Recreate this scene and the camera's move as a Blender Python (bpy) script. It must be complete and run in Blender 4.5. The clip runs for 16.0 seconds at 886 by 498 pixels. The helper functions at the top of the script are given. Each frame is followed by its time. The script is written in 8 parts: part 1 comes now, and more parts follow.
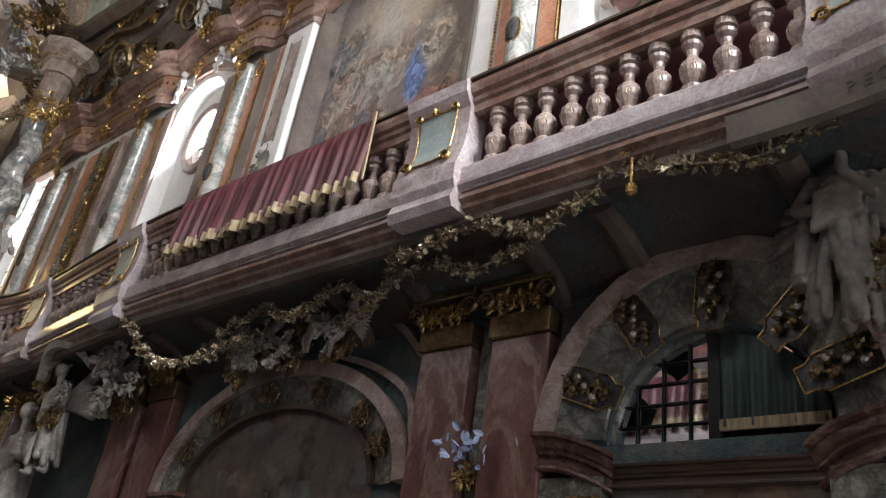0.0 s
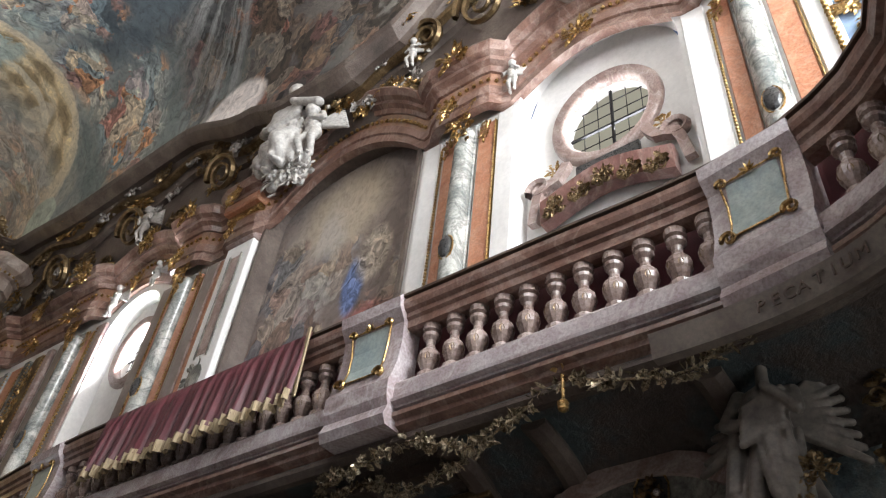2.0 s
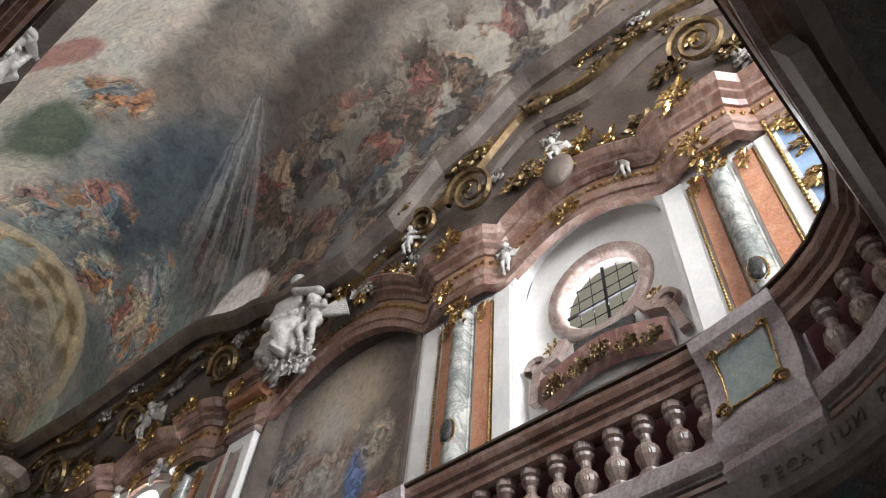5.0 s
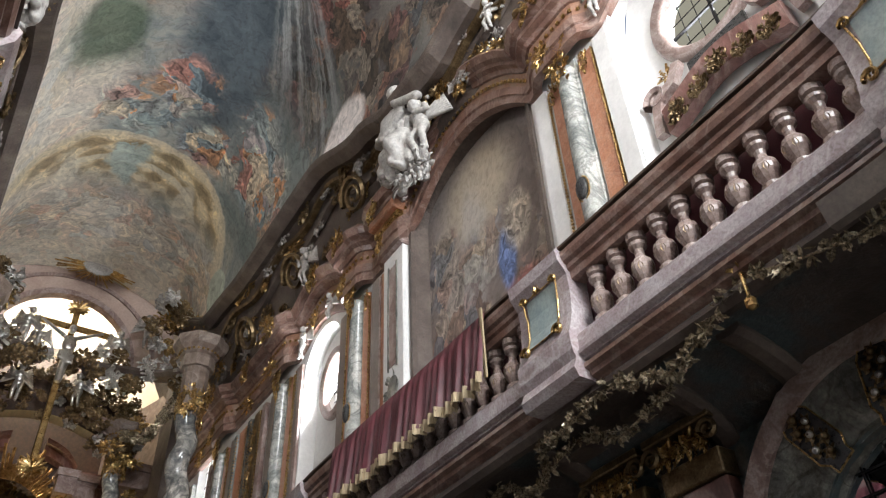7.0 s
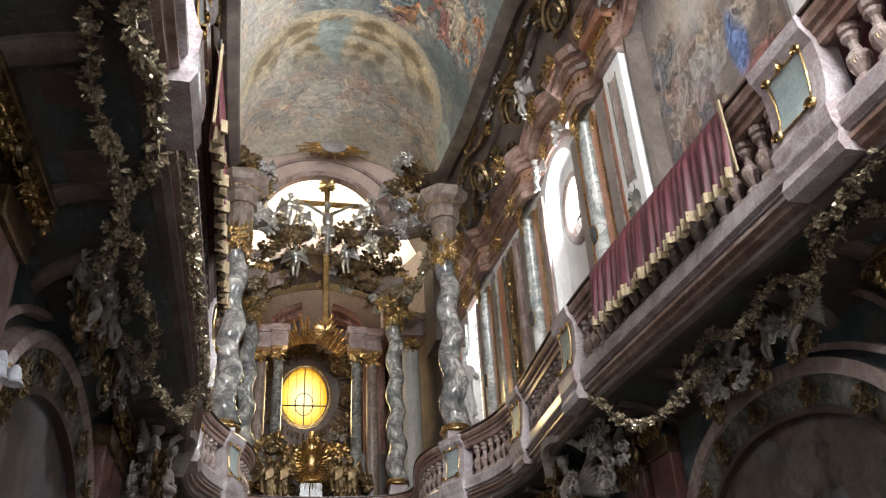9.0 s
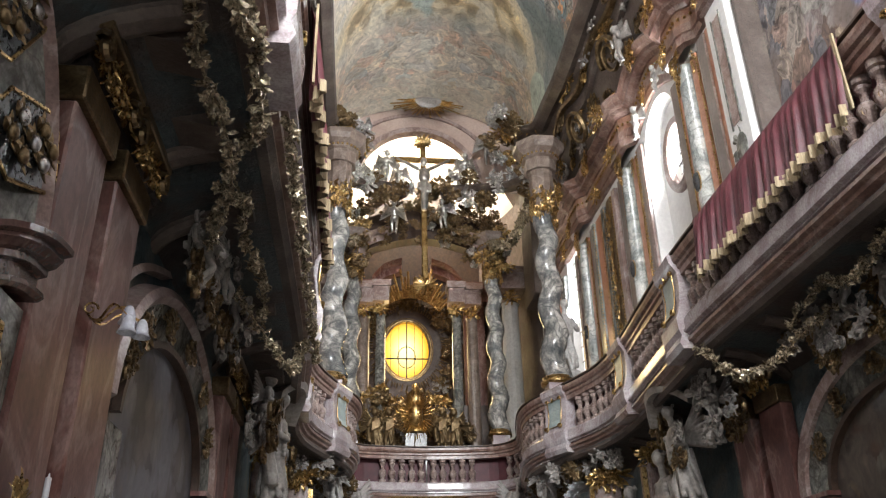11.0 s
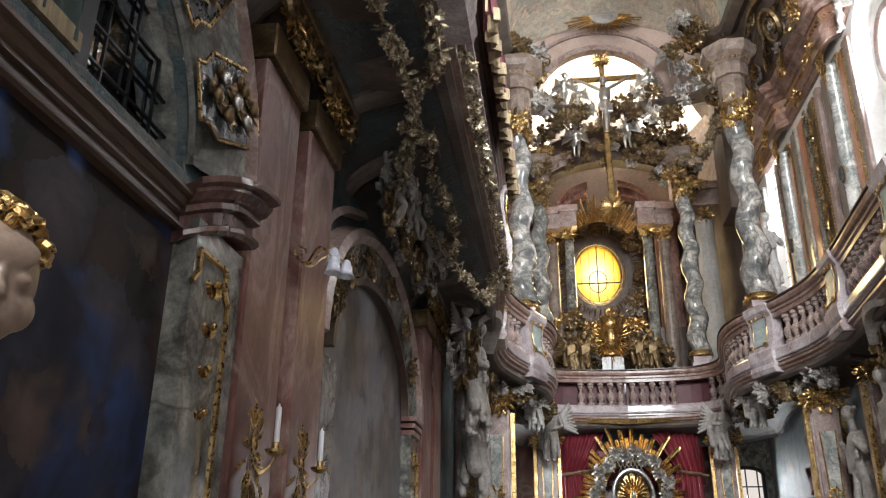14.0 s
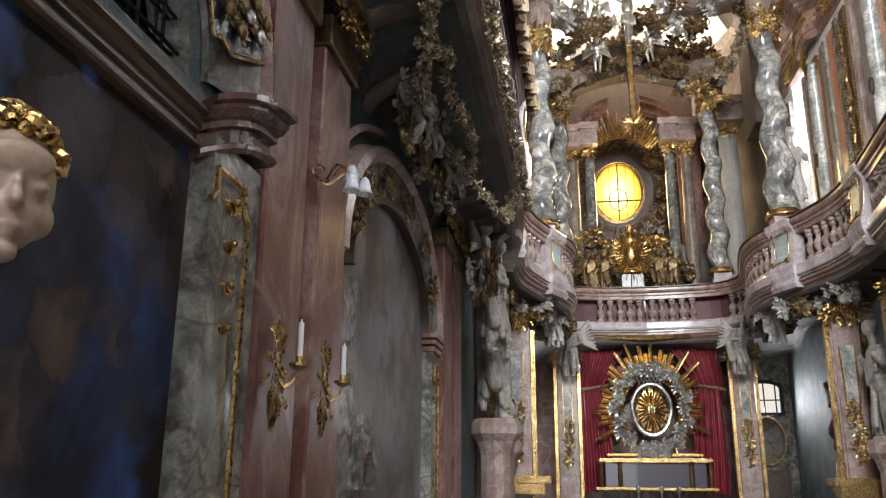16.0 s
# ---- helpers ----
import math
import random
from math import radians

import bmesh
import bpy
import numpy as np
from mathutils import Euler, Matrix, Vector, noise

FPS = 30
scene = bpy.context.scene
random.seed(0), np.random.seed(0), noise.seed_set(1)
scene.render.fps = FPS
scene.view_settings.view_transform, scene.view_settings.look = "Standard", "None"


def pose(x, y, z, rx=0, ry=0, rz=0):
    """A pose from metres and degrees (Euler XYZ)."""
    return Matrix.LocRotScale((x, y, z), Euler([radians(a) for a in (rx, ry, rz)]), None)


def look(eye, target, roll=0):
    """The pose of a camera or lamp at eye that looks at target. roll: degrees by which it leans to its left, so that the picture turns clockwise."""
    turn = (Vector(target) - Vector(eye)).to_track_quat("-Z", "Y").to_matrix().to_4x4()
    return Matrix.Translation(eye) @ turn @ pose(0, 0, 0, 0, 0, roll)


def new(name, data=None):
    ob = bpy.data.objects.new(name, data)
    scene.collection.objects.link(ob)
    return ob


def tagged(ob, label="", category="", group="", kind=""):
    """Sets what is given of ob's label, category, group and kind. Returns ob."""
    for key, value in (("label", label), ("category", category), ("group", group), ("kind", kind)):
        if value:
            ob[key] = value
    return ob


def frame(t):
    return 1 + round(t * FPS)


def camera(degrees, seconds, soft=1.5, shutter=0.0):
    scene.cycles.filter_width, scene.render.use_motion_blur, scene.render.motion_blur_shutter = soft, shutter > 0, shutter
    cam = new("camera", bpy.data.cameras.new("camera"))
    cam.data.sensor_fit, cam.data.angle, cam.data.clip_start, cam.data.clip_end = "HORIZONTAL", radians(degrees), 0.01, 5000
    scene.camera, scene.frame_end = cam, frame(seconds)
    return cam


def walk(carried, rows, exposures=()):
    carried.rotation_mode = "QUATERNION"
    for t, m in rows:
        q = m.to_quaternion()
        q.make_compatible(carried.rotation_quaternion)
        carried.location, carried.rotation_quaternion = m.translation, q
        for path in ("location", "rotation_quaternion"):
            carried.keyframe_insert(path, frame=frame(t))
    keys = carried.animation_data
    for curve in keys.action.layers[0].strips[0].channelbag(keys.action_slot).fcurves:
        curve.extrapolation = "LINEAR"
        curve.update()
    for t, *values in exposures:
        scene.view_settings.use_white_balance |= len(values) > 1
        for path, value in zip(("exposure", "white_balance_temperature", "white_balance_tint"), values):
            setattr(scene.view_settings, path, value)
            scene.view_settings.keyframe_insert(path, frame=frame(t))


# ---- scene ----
cam = camera(57.3, 16.0, soft=1.2)
PATH = [
    (0.00, 0.019, 0.095, 1.573, 118.400, -7.930, -50.011),
    (0.50, 0.023, 0.085, 1.580, 120.948, -8.178, -52.608),
    (1.00, 0.011, 0.070, 1.600, 126.404, -8.949, -55.652),
    (1.50, 0.009, 0.050, 1.631, 131.501, -7.323, -56.507),
    (2.00, 0.002, 0.015, 1.631, 133.266, -5.074, -53.129),
    (2.50, 0.008, -0.032, 1.638, 135.974, -5.436, -49.664),
    (3.00, -0.001, -0.101, 1.632, 140.520, -6.777, -47.794),
    (3.20, -0.009, -0.116, 1.616, 142.767, -7.562, -47.692),
    (5.30, 0.039, -0.119, 1.600, 145.477, -2.998, -50.943),
    (5.50, 0.078, -0.094, 1.581, 144.677, -2.430, -49.980),
    (6.00, 0.093, -0.085, 1.577, 141.191, -1.570, -46.687),
    (6.50, 0.081, -0.058, 1.612, 135.933, -0.228, -40.782),
    (7.00, 0.063, -0.027, 1.619, 130.467, 2.264, -32.289),
    (7.50, 0.020, -0.051, 1.602, 125.516, 3.823, -25.104),
    (8.00, 0.020, -0.008, 1.624, 122.509, 3.491, -19.119),
    (8.50, 0.030, 0.020, 1.634, 120.648, 3.552, -15.136),
    (9.00, 0.021, 0.037, 1.637, 119.313, 2.911, -12.454),
    (9.20, 0.013, 0.043, 1.603, 119.061, 2.740, -11.495),
    (11.30, -0.005, 0.023, 1.614, 115.662, 0.520, -4.460),
    (11.50, -0.008, 0.060, 1.639, 115.202, 0.159, -3.503),
    (12.00, -0.013, 0.058, 1.636, 114.436, -0.250, -1.772),
    (12.50, -0.020, 0.028, 1.621, 114.110, -0.469, 0.038),
    (13.00, -0.021, 0.020, 1.616, 113.720, -0.967, 2.167),
    (13.50, -0.025, 0.011, 1.605, 112.611, -1.001, 4.829),
    (14.00, -0.024, 0.023, 1.617, 111.275, -0.547, 7.796),
    (14.50, -0.016, 0.013, 1.616, 110.578, -0.569, 9.200),
    (15.00, -0.019, 0.006, 1.604, 109.432, -0.713, 8.601),
    (15.50, -0.019, 0.022, 1.600, 107.574, -0.549, 8.435),
    (16.00, -0.020, 0.037, 1.598, 105.639, -0.396, 9.314),
]
walk(cam, [(t, pose(*p)) for t, *p in PATH],
     [(0.0, -0.25), (2.0, -0.4), (3.2, -0.7), (5.5, -0.85), (6.5, -0.7), (7.5, -0.3), (8.5, -0.1), (12.5, 0.15), (16.0, 0.4)])

# ---- light ----
world = bpy.data.worlds.new("sky")
scene.world = world
world.use_nodes = True
_n = world.node_tree.nodes
_bg = _n["Background"]
_sky = _n.new("ShaderNodeTexSky")
_sky.sky_type, _sky.sun_disc = "NISHITA", False
_sky.sun_elevation, _sky.sun_rotation = radians(48), radians(200)
world.node_tree.links.new(_sky.outputs[0], _bg.inputs[0])
_bg.inputs[1].default_value = 0.12
sun = new("sun", bpy.data.lights.new("sun", "SUN"))
sun.data.energy, sun.data.angle, sun.data.color = 3.0, radians(0.6), (1.0, 0.95, 0.86)
sun.matrix_world = look((0, 0, 30), (-6, 14, 8))


def window_light(name, eye, target, w, h, watts, colour=(0.935, 0.965, 1.0)):
    lamp = new(name, bpy.data.lights.new(name, "AREA"))
    lamp.data.shape, lamp.data.size, lamp.data.size_y = "RECTANGLE", w, h
    lamp.data.energy, lamp.data.color = watts, colour
    lamp.matrix_world = look(eye, target)
    return lamp


window_light("west_window_light", (1.8, -6.6, 11.0), (2.4, 10, 11.2), 5.0, 5.6, 4200)
window_light("west_door_light", (1.8, -6.5, 2.2), (1.8, 10, 2.6), 2.6, 3.2, 150)
window_light("apse_lantern_light", (1.8, 22.9, 19.2), (1.8, 26.2, 18.0), 2.4, 0.8, 1100, (1.0, 0.92, 0.8))
window_light("apse_oval_light", (1.55, 25.75, 10.4), (1.75, 15, 9.0), 1.3, 1.7, 110, (1.0, 0.72, 0.34))
for _y, _w, _n in ((2.6, 170, 300), (11.8, 620, 140), (18.3, 1100, 480)):
    window_light("gallery_window_light", (5.72, _y, 9.5), (1.8, _y, 11.6), 0.9, 1.4, _w)
    window_light("gallery_window_light", (-2.12, _y, 9.5), (1.8, _y, 10.2), 0.9, 1.4, _n)
# daylight in the opening of the barred south window
window_light("aisle_end_light", (4.62, 21.82, 3.5), (2.5, 14, 2.0), 0.8, 0.8, 60)
# added north lamp with no window behind it, brightens the lower altar
window_light("aisle_end_light", (-1.02, 21.82, 3.5), (1.1, 14, 2.0), 0.8, 0.8, 60)
# ---- materials ----


def shader(name, rough=0.6, metal=0.0):
    m = bpy.data.materials.new(name)
    m.use_nodes = True
    t = m.node_tree
    b = t.nodes["Principled BSDF"]
    b.inputs["Roughness"].default_value, b.inputs["Metallic"].default_value = rough, metal
    return m, t, b


def nd(t, kind, **sets):
    n = t.nodes.new(kind)
    for k, v in sets.items():
        n.inputs[k.replace("_", " ")].default_value = v
    return n


def coords(t, stretch=(1, 1, 1)):
    g = t.nodes.new("ShaderNodeNewGeometry")
    mp = t.nodes.new("ShaderNodeMapping")
    mp.inputs["Scale"].default_value = stretch
    t.links.new(g.outputs["Position"], mp.inputs["Vector"])
    return mp.outputs[0]


def ramp(t, fac, stops):
    r = t.nodes.new("ShaderNodeValToRGB")
    e = r.color_ramp.elements
    while len(e) < len(stops):
        e.new(0.5)
    for el, (p, c) in zip(e, stops):
        el.position, el.color = p, (*c, 1)
    t.links.new(fac, r.inputs[0])
    return r.outputs[0]


def mixc(t, fac, a, b, mode="MIX"):
    m = t.nodes.new("ShaderNodeMix")
    m.data_type, m.blend_type = "RGBA", mode
    for sock, v in ((m.inputs[0], fac), (m.inputs[6], a), (m.inputs[7], b)):
        if isinstance(v, (int, float)):
            sock.default_value = v
        elif isinstance(v, tuple):
            sock.default_value = (*v, 1)
        else:
            t.links.new(v, sock)
    return m.outputs[2]


def bump(t, b, height, strength=0.3, dist=0.02):
    n = nd(t, "ShaderNodeBump", Strength=strength, Distance=dist)
    t.links.new(height, n.inputs["Height"])
    t.links.new(n.outputs[0], b.inputs["Normal"])


def mottled(name, stops, scale=3.0, fine=25.0, rough=0.5, metal=0.0, warp=0.0, bumps=0.15, dirt=0.35, stretch=(1, 1, 1), bumpdist=0.01, gloss_var=0.2):
    """Stone, paint or metal with blotches at two sizes, grime and a little relief."""
    m, t, b = shader(name, rough, metal)
    co = coords(t, stretch)
    big = nd(t, "ShaderNodeTexNoise", Scale=scale, Detail=6.0, Roughness=0.62, Distortion=warp)
    t.links.new(co, big.inputs["Vector"])
    small = nd(t, "ShaderNodeTexNoise", Scale=fine, Detail=5.0, Roughness=0.65)
    t.links.new(co, small.inputs["Vector"])
    col = ramp(t, big.outputs[0], stops)
    grime = ramp(t, small.outputs[0], [(0.3, (1 - dirt,) * 3), (0.62, (1, 1, 1))])
    col = mixc(t, 1.0, col, grime, "MULTIPLY")
    t.links.new(col, b.inputs["Base Color"])
    rr = nd(t, "ShaderNodeMapRange")
    rr.inputs["To Min"].default_value, rr.inputs["To Max"].default_value = max(0.05, rough - gloss_var), min(1, rough + gloss_var)
    t.links.new(small.outputs[0], rr.inputs["Value"])
    t.links.new(rr.outputs[0], b.inputs["Roughness"])
    bump(t, b, small.outputs[0], bumps, bumpdist)
    return m


def veined(name, stops, vein, scale=2.2, vein_scale=1.6, rough=0.28, vein_amt=0.7, stretch=(1, 1, 1), width=0.05):
    """Polished marble: clouds with thin warped veins."""
    m, t, b = shader(name, rough)
    co = coords(t, stretch)
    big = nd(t, "ShaderNodeTexNoise", Scale=scale, Detail=7.0, Roughness=0.62, Distortion=0.8)
    t.links.new(co, big.inputs["Vector"])
    vn = nd(t, "ShaderNodeTexNoise", Scale=vein_scale, Detail=5.0, Roughness=0.55, Distortion=1.6)
    t.links.new(co, vn.inputs["Vector"])
    line = ramp(t, vn.outputs[0], [(0.5 - width, (0, 0, 0)), (0.5, (1, 1, 1)), (0.5 + width, (0, 0, 0))])
    amt = t.nodes.new("ShaderNodeMath")
    amt.operation = "MULTIPLY"
    amt.inputs[1].default_value = vein_amt
    t.links.new(line, amt.inputs[0])
    col = mixc(t, amt.outputs[0], ramp(t, big.outputs[0], stops), vein)
    sp = nd(t, "ShaderNodeTexNoise", Scale=40.0, Detail=4.0, Roughness=0.7)
    t.links.new(co, sp.inputs["Vector"])
    col = mixc(t, 1.0, col, ramp(t, sp.outputs[0], [(0.3, (0.62, 0.6, 0.58)), (0.6, (1, 1, 1))]), "MULTIPLY")
    t.links.new(col, b.inputs["Base Color"])
    bump(t, b, sp.outputs[0], 0.08, 0.004)
    return m


def painted(name, palette, scale=0.5, strokes=3.0, rough=0.75, tint=None, warp=1.2, dark=0.5):
    """A fresco or canvas: warped clouds of pigment, smaller blots of drapery and flesh tones, brush grain."""
    m, t, b = shader(name, rough)
    co = coords(t)
    wn = nd(t, "ShaderNodeTexNoise", Scale=scale * 1.4, Detail=3.0)
    t.links.new(co, wn.inputs["Vector"])
    add = t.nodes.new("ShaderNodeVectorMath")
    add.operation = "MULTIPLY_ADD"
    add.inputs[1].default_value = (warp,) * 3
    t.links.new(wn.outputs["Color"], add.inputs[0])
    t.links.new(co, add.inputs[2])
    big = nd(t, "ShaderNodeTexNoise", Scale=scale, Detail=4.0, Roughness=0.55)
    t.links.new(add.outputs[0], big.inputs["Vector"])
    base = ramp(t, big.outputs[0], palette[0])
    vor = nd(t, "ShaderNodeTexVoronoi", Scale=strokes * 1.7, Randomness=1.0)
    wn2 = nd(t, "ShaderNodeTexNoise", Scale=strokes * 2.5, Detail=4.0, Roughness=0.6)
    t.links.new(co, wn2.inputs["Vector"])
    add2 = t.nodes.new("ShaderNodeVectorMath")
    add2.operation = "MULTIPLY_ADD"
    add2.inputs[1].default_value = (0.55 / strokes,) * 3
    t.links.new(wn2.outputs["Color"], add2.inputs[0])
    t.links.new(co, add2.inputs[2])
    t.links.new(add2.outputs[0], vor.inputs["Vector"])
    sep = t.nodes.new("ShaderNodeSeparateColor")
    t.links.new(vor.outputs["Color"], sep.inputs[0])
    lo_, hi_ = palette[1][0][0], palette[1][-1][0]
    blots = ramp(t, sep.outputs[0], [((p_ - lo_) / (hi_ - lo_) * 0.9 + 0.05, c_) for p_, c_ in palette[1]])
    blots = mixc(t, 1.0, blots, ramp(t, vor.outputs["Distance"], [(0.05, (1.25, 1.2, 1.1)), (0.45, (0.85, 0.85, 0.85)), (0.8, (0.4, 0.38, 0.38))]), "MULTIPLY")
    where = nd(t, "ShaderNodeTexNoise", Scale=scale * 2.3, Detail=3.0, Roughness=0.6)
    t.links.new(co, where.inputs["Vector"])
    mask = ramp(t, where.outputs[0], [(0.42, (0, 0, 0)), (0.52, (1, 1, 1))])
    col = mixc(t, mask, base, blots)
    light = nd(t, "ShaderNodeTexNoise", Scale=strokes * 3.5, Detail=6.0, Roughness=0.68, Distortion=0.4)
    t.links.new(add.outputs[0], light.inputs["Vector"])
    col = mixc(t, dark, col, ramp(t, light.outputs[0], [(0.32, (0.16, 0.14, 0.13)), (0.5, (0.9, 0.88, 0.85)), (0.68, (1.7, 1.6, 1.45))]), "MULTIPLY")
    t.links.new(col, b.inputs["Base Color"])
    bump(t, b, light.outputs[0], 0.05, 0.004)
    return m


def plain(name, colour, rough=0.5, metal=0.0):
    m, t, b = shader(name, rough, metal)
    b.inputs["Base Color"].default_value = (*colour, 1)
    return m


PLASTER = mottled("white_plaster", [(0.3, (0.66, 0.65, 0.63)), (0.7, (0.82, 0.81, 0.79))], 1.2, 14, 0.7, dirt=0.12, bumps=0.06)
CREAM = mottled("cream_plaster", [(0.3, (0.74, 0.66, 0.53)), (0.7, (0.86, 0.8, 0.68))], 0.8, 12, 0.75, dirt=0.12, bumps=0.06)
RED_MARBLE = veined("red_marble", [(0.28, (0.085, 0.032, 0.027)), (0.5, (0.19, 0.085, 0.072)), (0.75, (0.34, 0.2, 0.175))], (0.5, 0.38, 0.34), 2.4, 1.3, 0.3, 0.4, (1, 1, 0.5))
PINK_MARBLE = veined("pink_marble", [(0.25, (0.18, 0.11, 0.095)), (0.5, (0.33, 0.235, 0.21)), (0.75, (0.5, 0.42, 0.39))], (0.7, 0.62, 0.58), 3.2, 2.0, 0.32, 0.3)
RAIL_MARBLE = veined("mauve_marble", [(0.25, (0.26, 0.19, 0.19)), (0.5, (0.46, 0.39, 0.4)), (0.78, (0.66, 0.63, 0.65))], (0.74, 0.71, 0.72), 1.6, 1.2, 0.16, 0.4)
CORNICE_MARBLE = veined("cornice_marble", [(0.25, (0.11, 0.055, 0.042)), (0.5, (0.23, 0.13, 0.1)), (0.75, (0.38, 0.27, 0.23))], (0.55, 0.45, 0.4), 3.0, 1.5, 0.28, 0.3)
FRIEZE_MARBLE = veined("russet_frieze_marble", [(0.25, (0.2, 0.09, 0.055)), (0.5, (0.32, 0.17, 0.11)), (0.7, (0.3, 0.27, 0.21))], (0.5, 0.38, 0.3), 2.0, 1.5, 0.3, 0.3)
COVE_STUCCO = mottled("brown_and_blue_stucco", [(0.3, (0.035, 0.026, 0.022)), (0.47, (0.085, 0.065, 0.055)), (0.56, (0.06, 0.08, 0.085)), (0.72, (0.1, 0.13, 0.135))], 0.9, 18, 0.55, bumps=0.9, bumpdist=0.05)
PALE_GILT = mottled("pale_gilding", [(0.3, (0.24, 0.18, 0.11)), (0.7, (0.66, 0.56, 0.4))], 9, 40, 0.28, 0.5, dirt=0.55)
SALMON = veined("salmon_marble", [(0.25, (0.4, 0.15, 0.08)), (0.5, (0.52, 0.23, 0.13)), (0.78, (0.6, 0.34, 0.22))], (0.7, 0.5, 0.4), 5.0, 3.0, 0.3, 0.25)
GREY_MARBLE = veined("grey_marble", [(0.32, (0.06, 0.063, 0.058)), (0.5, (0.2, 0.2, 0.18)), (0.7, (0.42, 0.41, 0.36))], (0.06, 0.05, 0.04), 4.2, 2.2, 0.2, 0.65)
GREEN_MARBLE = veined("green_grey_marble", [(0.28, (0.15, 0.18, 0.18)), (0.5, (0.42, 0.43, 0.4)), (0.72, (0.74, 0.72, 0.68))], (0.1, 0.11, 0.11), 2.6, 2.0, 0.22, 0.6, width=0.06)
STUCCO = mottled("brown_stucco", [(0.25, (0.05, 0.036, 0.03)), (0.5, (0.12, 0.09, 0.075)), (0.75, (0.22, 0.18, 0.15))], 1.6, 22, 0.55, bumps=0.5, bumpdist=0.03)
BLUE_STUCCO = mottled("blue_green_stucco", [(0.25, (0.05, 0.075, 0.085)), (0.5, (0.1, 0.14, 0.15)), (0.72, (0.22, 0.19, 0.15))], 2.5, 14, 0.6, bumps=0.9, bumpdist=0.05)
GOLD = mottled("gilding", [(0.3, (0.34, 0.2, 0.075)), (0.55, (0.62, 0.42, 0.18)), (0.75, (0.8, 0.62, 0.34))], 6, 40, 0.3, 1.0, bumps=0.35, dirt=0.5)
OLD_GOLD = mottled("worn_gilding", [(0.3, (0.12, 0.08, 0.04)), (0.55, (0.27, 0.185, 0.095)), (0.75, (0.48, 0.37, 0.22))], 6, 40, 0.4, 0.8, bumps=0.35, dirt=0.55)
SILVER = mottled("silver_leaf", [(0.3, (0.5, 0.48, 0.46)), (0.7, (0.85, 0.84, 0.82))], 6, 40, 0.32, 1.0, bumps=0.35, dirt=0.4)
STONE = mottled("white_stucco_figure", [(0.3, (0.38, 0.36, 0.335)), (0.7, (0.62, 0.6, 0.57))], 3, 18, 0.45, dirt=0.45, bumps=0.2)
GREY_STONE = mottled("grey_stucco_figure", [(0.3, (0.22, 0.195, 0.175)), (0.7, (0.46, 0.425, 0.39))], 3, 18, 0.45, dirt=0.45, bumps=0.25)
# darker copy of the grey stucco, the gallery's shade mixed into its colour
SHADED_STONE = mottled("shaded_stucco_figure", [(0.3, (0.1, 0.085, 0.072)), (0.7, (0.27, 0.235, 0.205))], 3, 18, 0.5, dirt=0.45, bumps=0.25)
VELVET = mottled("crimson_velvet", [(0.3, (0.06, 0.012, 0.018)), (0.7, (0.15, 0.035, 0.045))], 2.5, 60, 0.5, dirt=0.3, bumps=0.3)
FRINGE = mottled("gold_fringe", [(0.3, (0.2, 0.14, 0.07)), (0.7, (0.54, 0.43, 0.27))], 30, 90, 0.6, 0.2, stretch=(1, 1, 0.12), bumps=0.8)
GREEN_CLOTH = mottled("dark_green_curtain", [(0.3, (0.012, 0.03, 0.026)), (0.7, (0.04, 0.075, 0.06))], 3, 50, 0.6, dirt=0.3)
DARK_WOOD = mottled("dark_wood", [(0.3, (0.035, 0.02, 0.014)), (0.7, (0.1, 0.06, 0.04))], 3, 30, 0.4, stretch=(4, 0.6, 4))
IRON = plain("black_iron", (0.02, 0.02, 0.022), 0.45, 0.6)
BLACK = mottled("black_medallion", [(0.3, (0.015, 0.016, 0.018)), (0.7, (0.06, 0.06, 0.06))], 8, 40, 0.3)
BLUE_PANEL = mottled("blue_painted_panel", [(0.3, (0.16, 0.25, 0.42)), (0.7, (0.3, 0.42, 0.58))], 3, 30, 0.6, dirt=0.2)
PALE_BLUE = mottled("pale_blue_panel", [(0.3, (0.24, 0.32, 0.33)), (0.7, (0.42, 0.48, 0.45))], 4, 30, 0.4, dirt=0.3)
FLOOR = mottled("stone_floor", [(0.3, (0.2, 0.17, 0.15)), (0.7, (0.34, 0.3, 0.26))], 1.5, 20, 0.35)


def math_node(t, op, a, b=0.0, c=0.0):
    n = t.nodes.new("ShaderNodeMath")
    n.operation = op
    for i, v in enumerate((a, b, c)):
        if isinstance(v, (int, float)):
            n.inputs[i].default_value = v
        else:
            t.links.new(v, n.inputs[i])
    return n.outputs[0]


